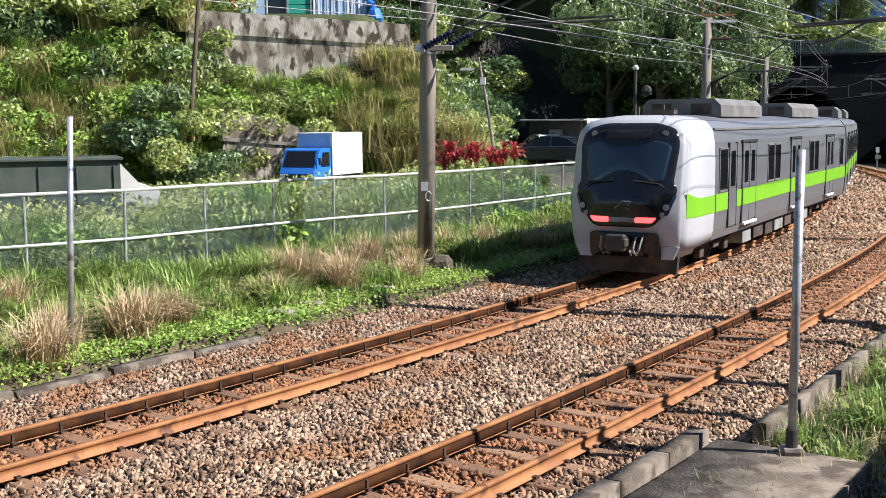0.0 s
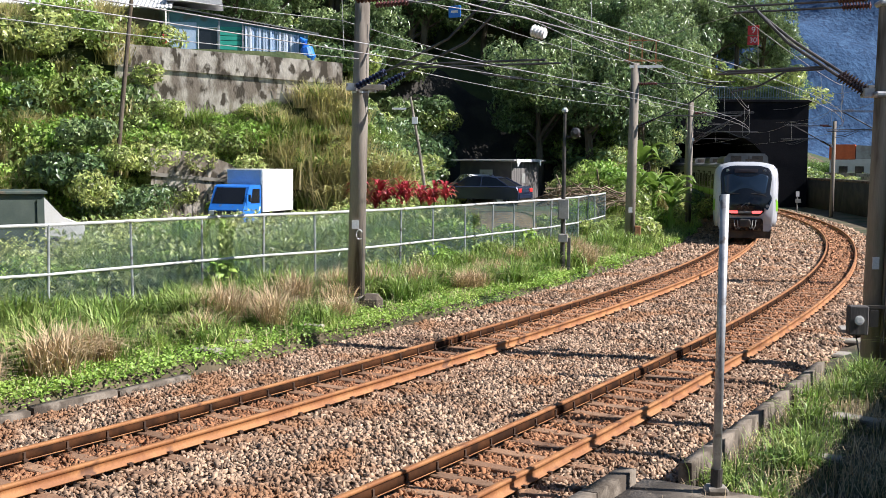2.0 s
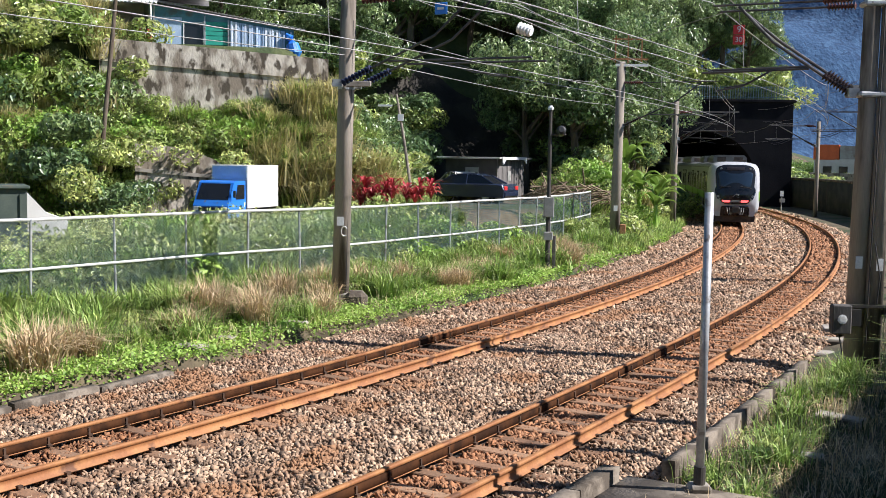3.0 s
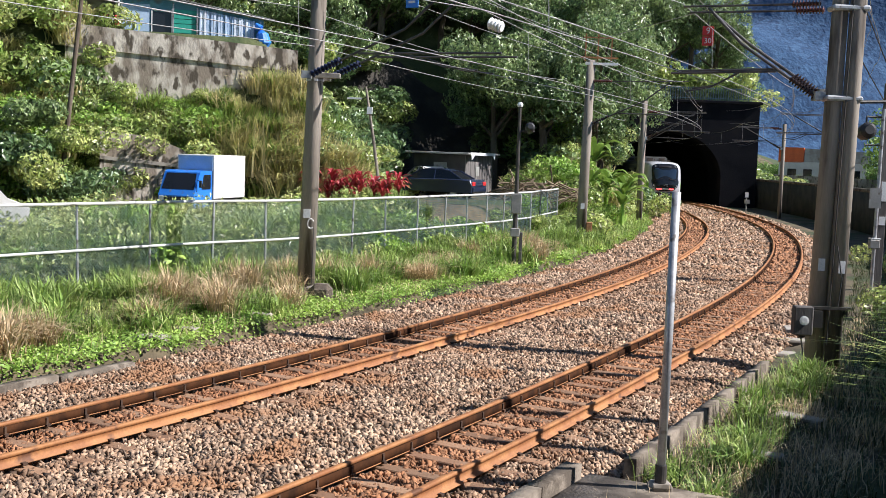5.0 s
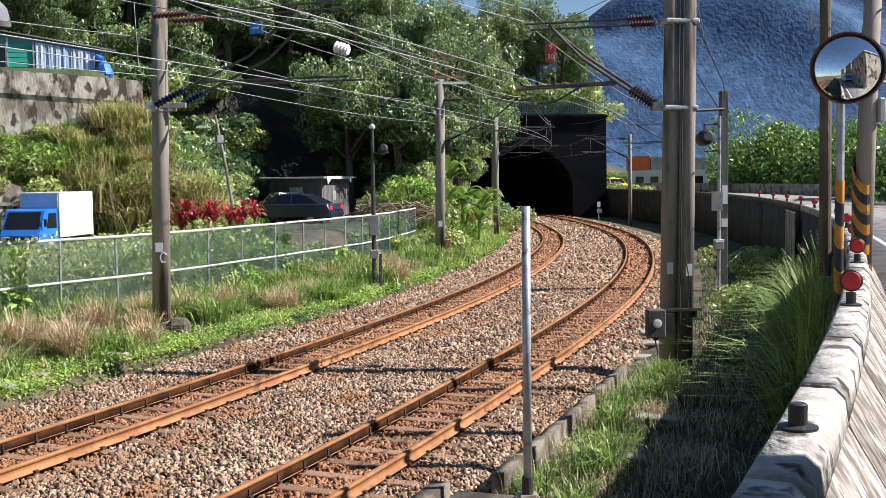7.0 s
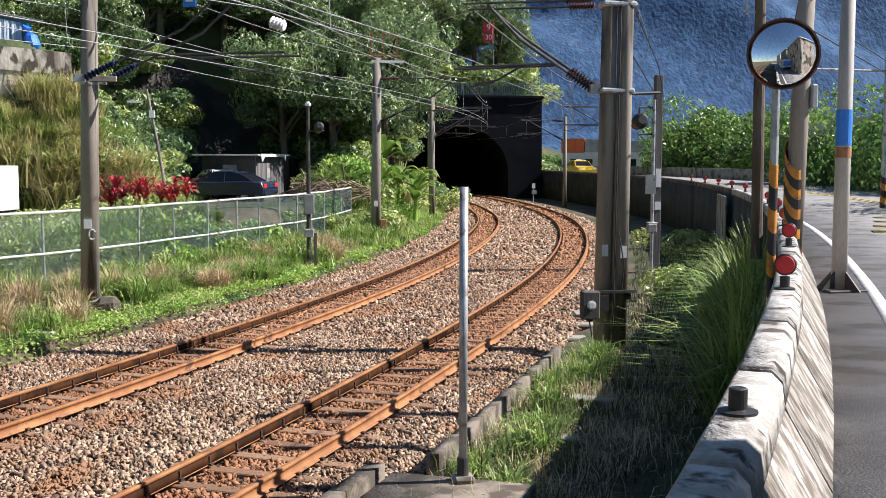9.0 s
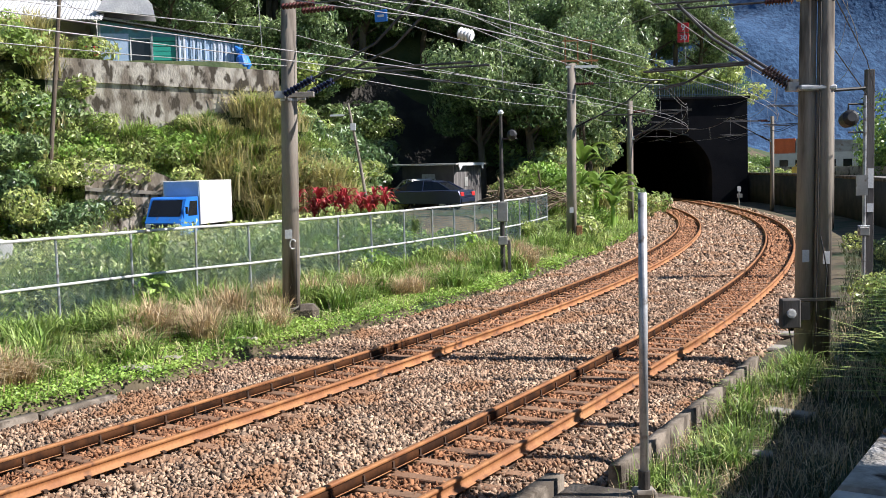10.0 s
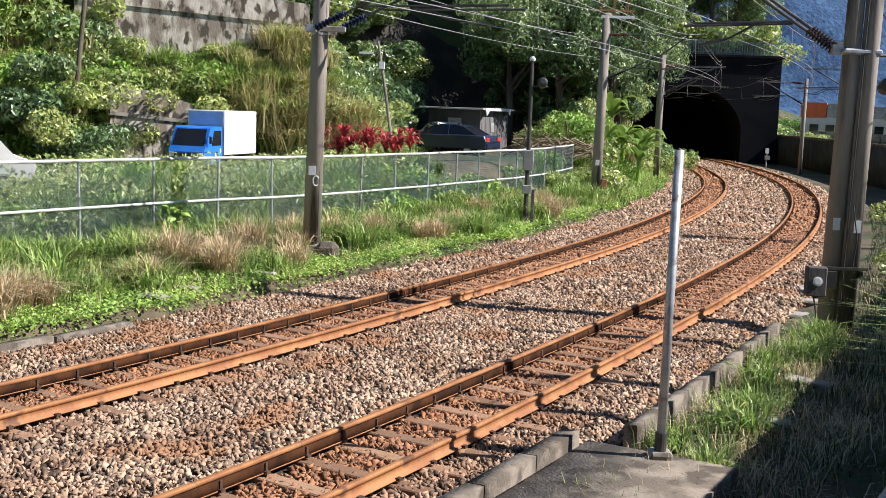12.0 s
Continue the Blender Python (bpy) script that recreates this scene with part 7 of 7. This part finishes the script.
def saloon(m, mat, label, lamp=True):
    """A four-door saloon; front towards -y."""
    t = thing("saloon_car", label, "car", m)
    body = [(-2.25, 0.35), (-2.3, 0.6), (-2.15, 0.78), (-1.1, 0.95), (1.55, 1.0), (2.2, 0.96), (2.32, 0.72), (2.28, 0.35)]
    bm = bmesh.new()
    n = len(body)
    xs = [(-0.88, 0.93), (-0.80, 1.0), (0.80, 1.0), (0.88, 0.93)]
    rows = [[bm.verts.new((x, y * (1 if f == 1 else 0.99), 0.35 + (z - 0.35) * f)) for y, z in body] for x, f in xs]
    for a, b in zip(rows, rows[1:]):
        for i in range(n):
            bm.faces.new((a[i], a[(i + 1) % n], b[(i + 1) % n], b[i]))
    bm.faces.new(rows[0][::-1])
    bm.faces.new(rows[-1])
    part("body", bm, mat, t)
    roofp = [(-1.15, 0.92), (-0.45, 1.38), (-0.1, 1.45), (0.75, 1.43), (1.0, 1.36), (1.75, 0.97)]
    for name, sc, off, mt in (("glasshouse", 0.0, 0.0, "car_glass"), ("roof", 0.0, 0.0, mat)):
        bm = bmesh.new()
        if name == "glasshouse":
            rows = [[bm.verts.new((x * (0.80 - 0.17 * (z - 0.92) / 0.5), y, z - 0.012)) for y, z in roofp] for x in (-1, 1)]
            for i in range(len(roofp) - 1):
                bm.faces.new((rows[0][i], rows[0][i + 1], rows[1][i + 1], rows[1][i]))
            bm.faces.new(rows[0])
            bm.faces.new(rows[1][::-1])
        else:
            rp_ = [(-0.5, 1.36), (-0.1, 1.455), (0.75, 1.44), (1.05, 1.345)]
            rows = [[bm.verts.new((x, y, z + dz)) for y, z in rp_] for x, dz in ((-0.66, -0.04), (-0.5, 0.0), (0.5, 0.0), (0.66, -0.04))]
            for a, b in zip(rows, rows[1:]):
                for i in range(len(rp_) - 1):
                    bm.faces.new((a[i], a[i + 1], b[i + 1], b[i]))
        part(name, bm, mt, t)
    for sx in (-1, 1):
        for a, b in (((-1.15, 0.95), (-0.45, 1.39)), ((0.3, 0.95), (0.3, 1.42)), ((1.75, 0.97), (1.0, 1.37))):
            part("pillar", rod([(sx * 0.80, a[0], a[1]), (sx * 0.64, b[0], b[1])], 0.035, 6), mat, t)
        part("tail_lamp", boxes((sx * 0.66, 2.29, 0.78, 0.36, 0.07, 0.2), bevel=0.02), "red_sign", t, "red tail lamp")
        part("headlamp", boxes((sx * 0.66, -2.24, 0.66, 0.36, 0.07, 0.14), bevel=0.02), "sign_white", t)
        wheel(t, sx * 0.76, -1.4, 0.31)
        wheel(t, sx * 0.76, 1.35, 0.31)
    part("bumper", boxes((0, 2.3, 0.5, 1.6, 0.1, 0.22), bevel=0.03), mat, t)
    return t


box_truck(pose(-9.98, 42.6, 0.62, 0, 0, -15) @ Matrix.Diagonal((0.93, 0.93, 0.93, 1)))
saloon(facing(-0.75, 51.3, 1.34, 0.80, 0.0) @ pose(0, 0, 0, 0, 0, -90 - 24), "car_dark", "dark blue saloon car parked beside the shed")


def van(m):
    """Front towards -y."""
    t = thing("van", "white van half hidden behind the green container", "van", m)
    bm = prism(bmesh.new(), [(-2.1, 0.32), (-2.15, 0.9), (-1.6, 1.12), (-0.95, 1.86), (2.1, 1.92), (2.15, 0.32)], 1.64, Matrix.Translation((0.82, 0, 0)) @ Matrix.Rotation(radians(90), 4, "Z"))
    part("body", bm, "white_paint", t)
    part("windscreen", prism(bmesh.new(), [(-0.7, 0), (0.7, 0), (0.64, 0.88), (-0.64, 0.88)], 0.02, Matrix.Translation((0, -1.59, 1.16)) @ Matrix.Rotation(radians(-41), 4, "X")), "car_glass", t)
    for sx in (-1, 1):
        part("side_window", boxes((sx * 0.825, 0.3, 1.5, 0.02, 2.0, 0.5)), "car_glass", t)
        part("headlamp", boxes((sx * 0.6, -2.15, 0.8, 0.3, 0.04, 0.16)), "sign_white", t)
        wheel(t, sx * 0.74, -1.4, 0.3)
        wheel(t, sx * 0.74, 1.4, 0.3)


van(pose(-14.2, 29.6, float(ground_z(-14.2, 29.6)[0]), 0, 0, 118))
saloon(pose(-1.0, 56.4, 1.36, 0, 0, 20), "white_paint", "pale car parked in the shade by the shed")
taxi = saloon(pose(0, 0, 0), "yellow_paint", "yellow taxi driving along the road")
part("roof_lamp", boxes((0, 0.3, 1.5, 0.5, 0.14, 0.1), bevel=0.02), "sign_white", taxi)


# ---- what the traffic mirror shows behind the camera ----
def coach(m):
    t = thing("coach", "white coach with a blue windscreen waiting on the road", "bus", m)
    part("body", boxes((0, 4.5, 1.75, 2.45, 9.0, 2.7), bevel=0.12), "white_paint", t)
    part("windscreen", boxes((0, -0.02, 2.05, 2.1, 0.06, 1.35), bevel=0.02), "blue_band", t, "blue-tinted windscreen")
    part("bumper", boxes((0, -0.03, 0.7, 2.4, 0.1, 0.5), bevel=0.03), "black_paint", t)
    part("side_window", boxes((-1.235, 4.6, 2.3, 0.03, 7.6, 0.9)), "car_glass", t)
    part("side_window", boxes((1.235, 4.6, 2.3, 0.03, 7.6, 0.9)), "car_glass", t)
    for sx in (-1, 1):
        part("headlamp", boxes((sx * 0.9, -0.05, 1.0, 0.4, 0.06, 0.2)), "sign_white", t)
        for y in (1.9, 6.8):
            wheel(t, sx * 1.1, y, 0.45, 0.28)
    return t


bus = coach(on_line(-14.0, -13.0, 1.80, 180))
for i, (s, w, h, mt) in enumerate(((2.5, 8.5, 8.2, "old_concrete"), (-7, 9.5, 8.4, "concrete"), (-18, 10, 8.0, "cream"))):
    b = thing("row_house", "weathered concrete row house across the road", "house", on_line(s, -21.4, 1.2, 90), "row houses")
    part("wall", boxes((0, 3.5, h / 2, w, 7, h)), mt, b)
    part("roof", boxes((0, 3.4, h + 0.15, w + 0.4, 7.6, 0.3), bevel=0.04), "tin", b)
    for f in range(2):
        part("awning", boxes((0, -0.6, 2.9 + 3.1 * f, w - 0.6, 1.3, 0.08)), "tin", b)
        for k in range(3):
            part("window", boxes((-w / 3 + k * w / 3, -0.03, 1.6 + 3.1 * f, 1.6, 0.08, 1.4)), "car_glass", b)


# ---- what moves ----
def motions():
    for k, car in enumerate(train):
        rows = []
        for i in range(49):
            t = i * 0.25
            s = 20.4 + 13.33 * t + CAR_L / 2 + k * (CAR_L + 0.5)
            a, b = P(s - 6.4, 0), P(s + 6.4, 0)
            c = (a + b) / 2
            rows.append((t, pose(c.x, c.y, 0, 0, 0, math.degrees(math.atan2(b.y - a.y, b.x - a.x)) - 90)))
        walk(car, rows)
    rows = []
    for t, s in ((0.0, 140.0), (3.0, 123.0), (6.5, 105.5), (8.8, 96.0), (9.5, 93.5), (10.3, 88.0), (11.2, 81.0), (12.0, 74.0)):
        x, y, a = line(s, -13.6)
        rows.append((t, pose(float(x), float(y), 1.81, 0, 0, math.degrees(a) - 90)))
    walk(taxi, rows)
    walk(bus, [(t, on_line(s, -13.0, 1.80, 180)) for t, s in ((0.0, -14.0), (4.0, -7.0), (7.0, -0.8), (8.8, 2.2), (10.0, 2.8), (12.0, 3.0))])


motions()
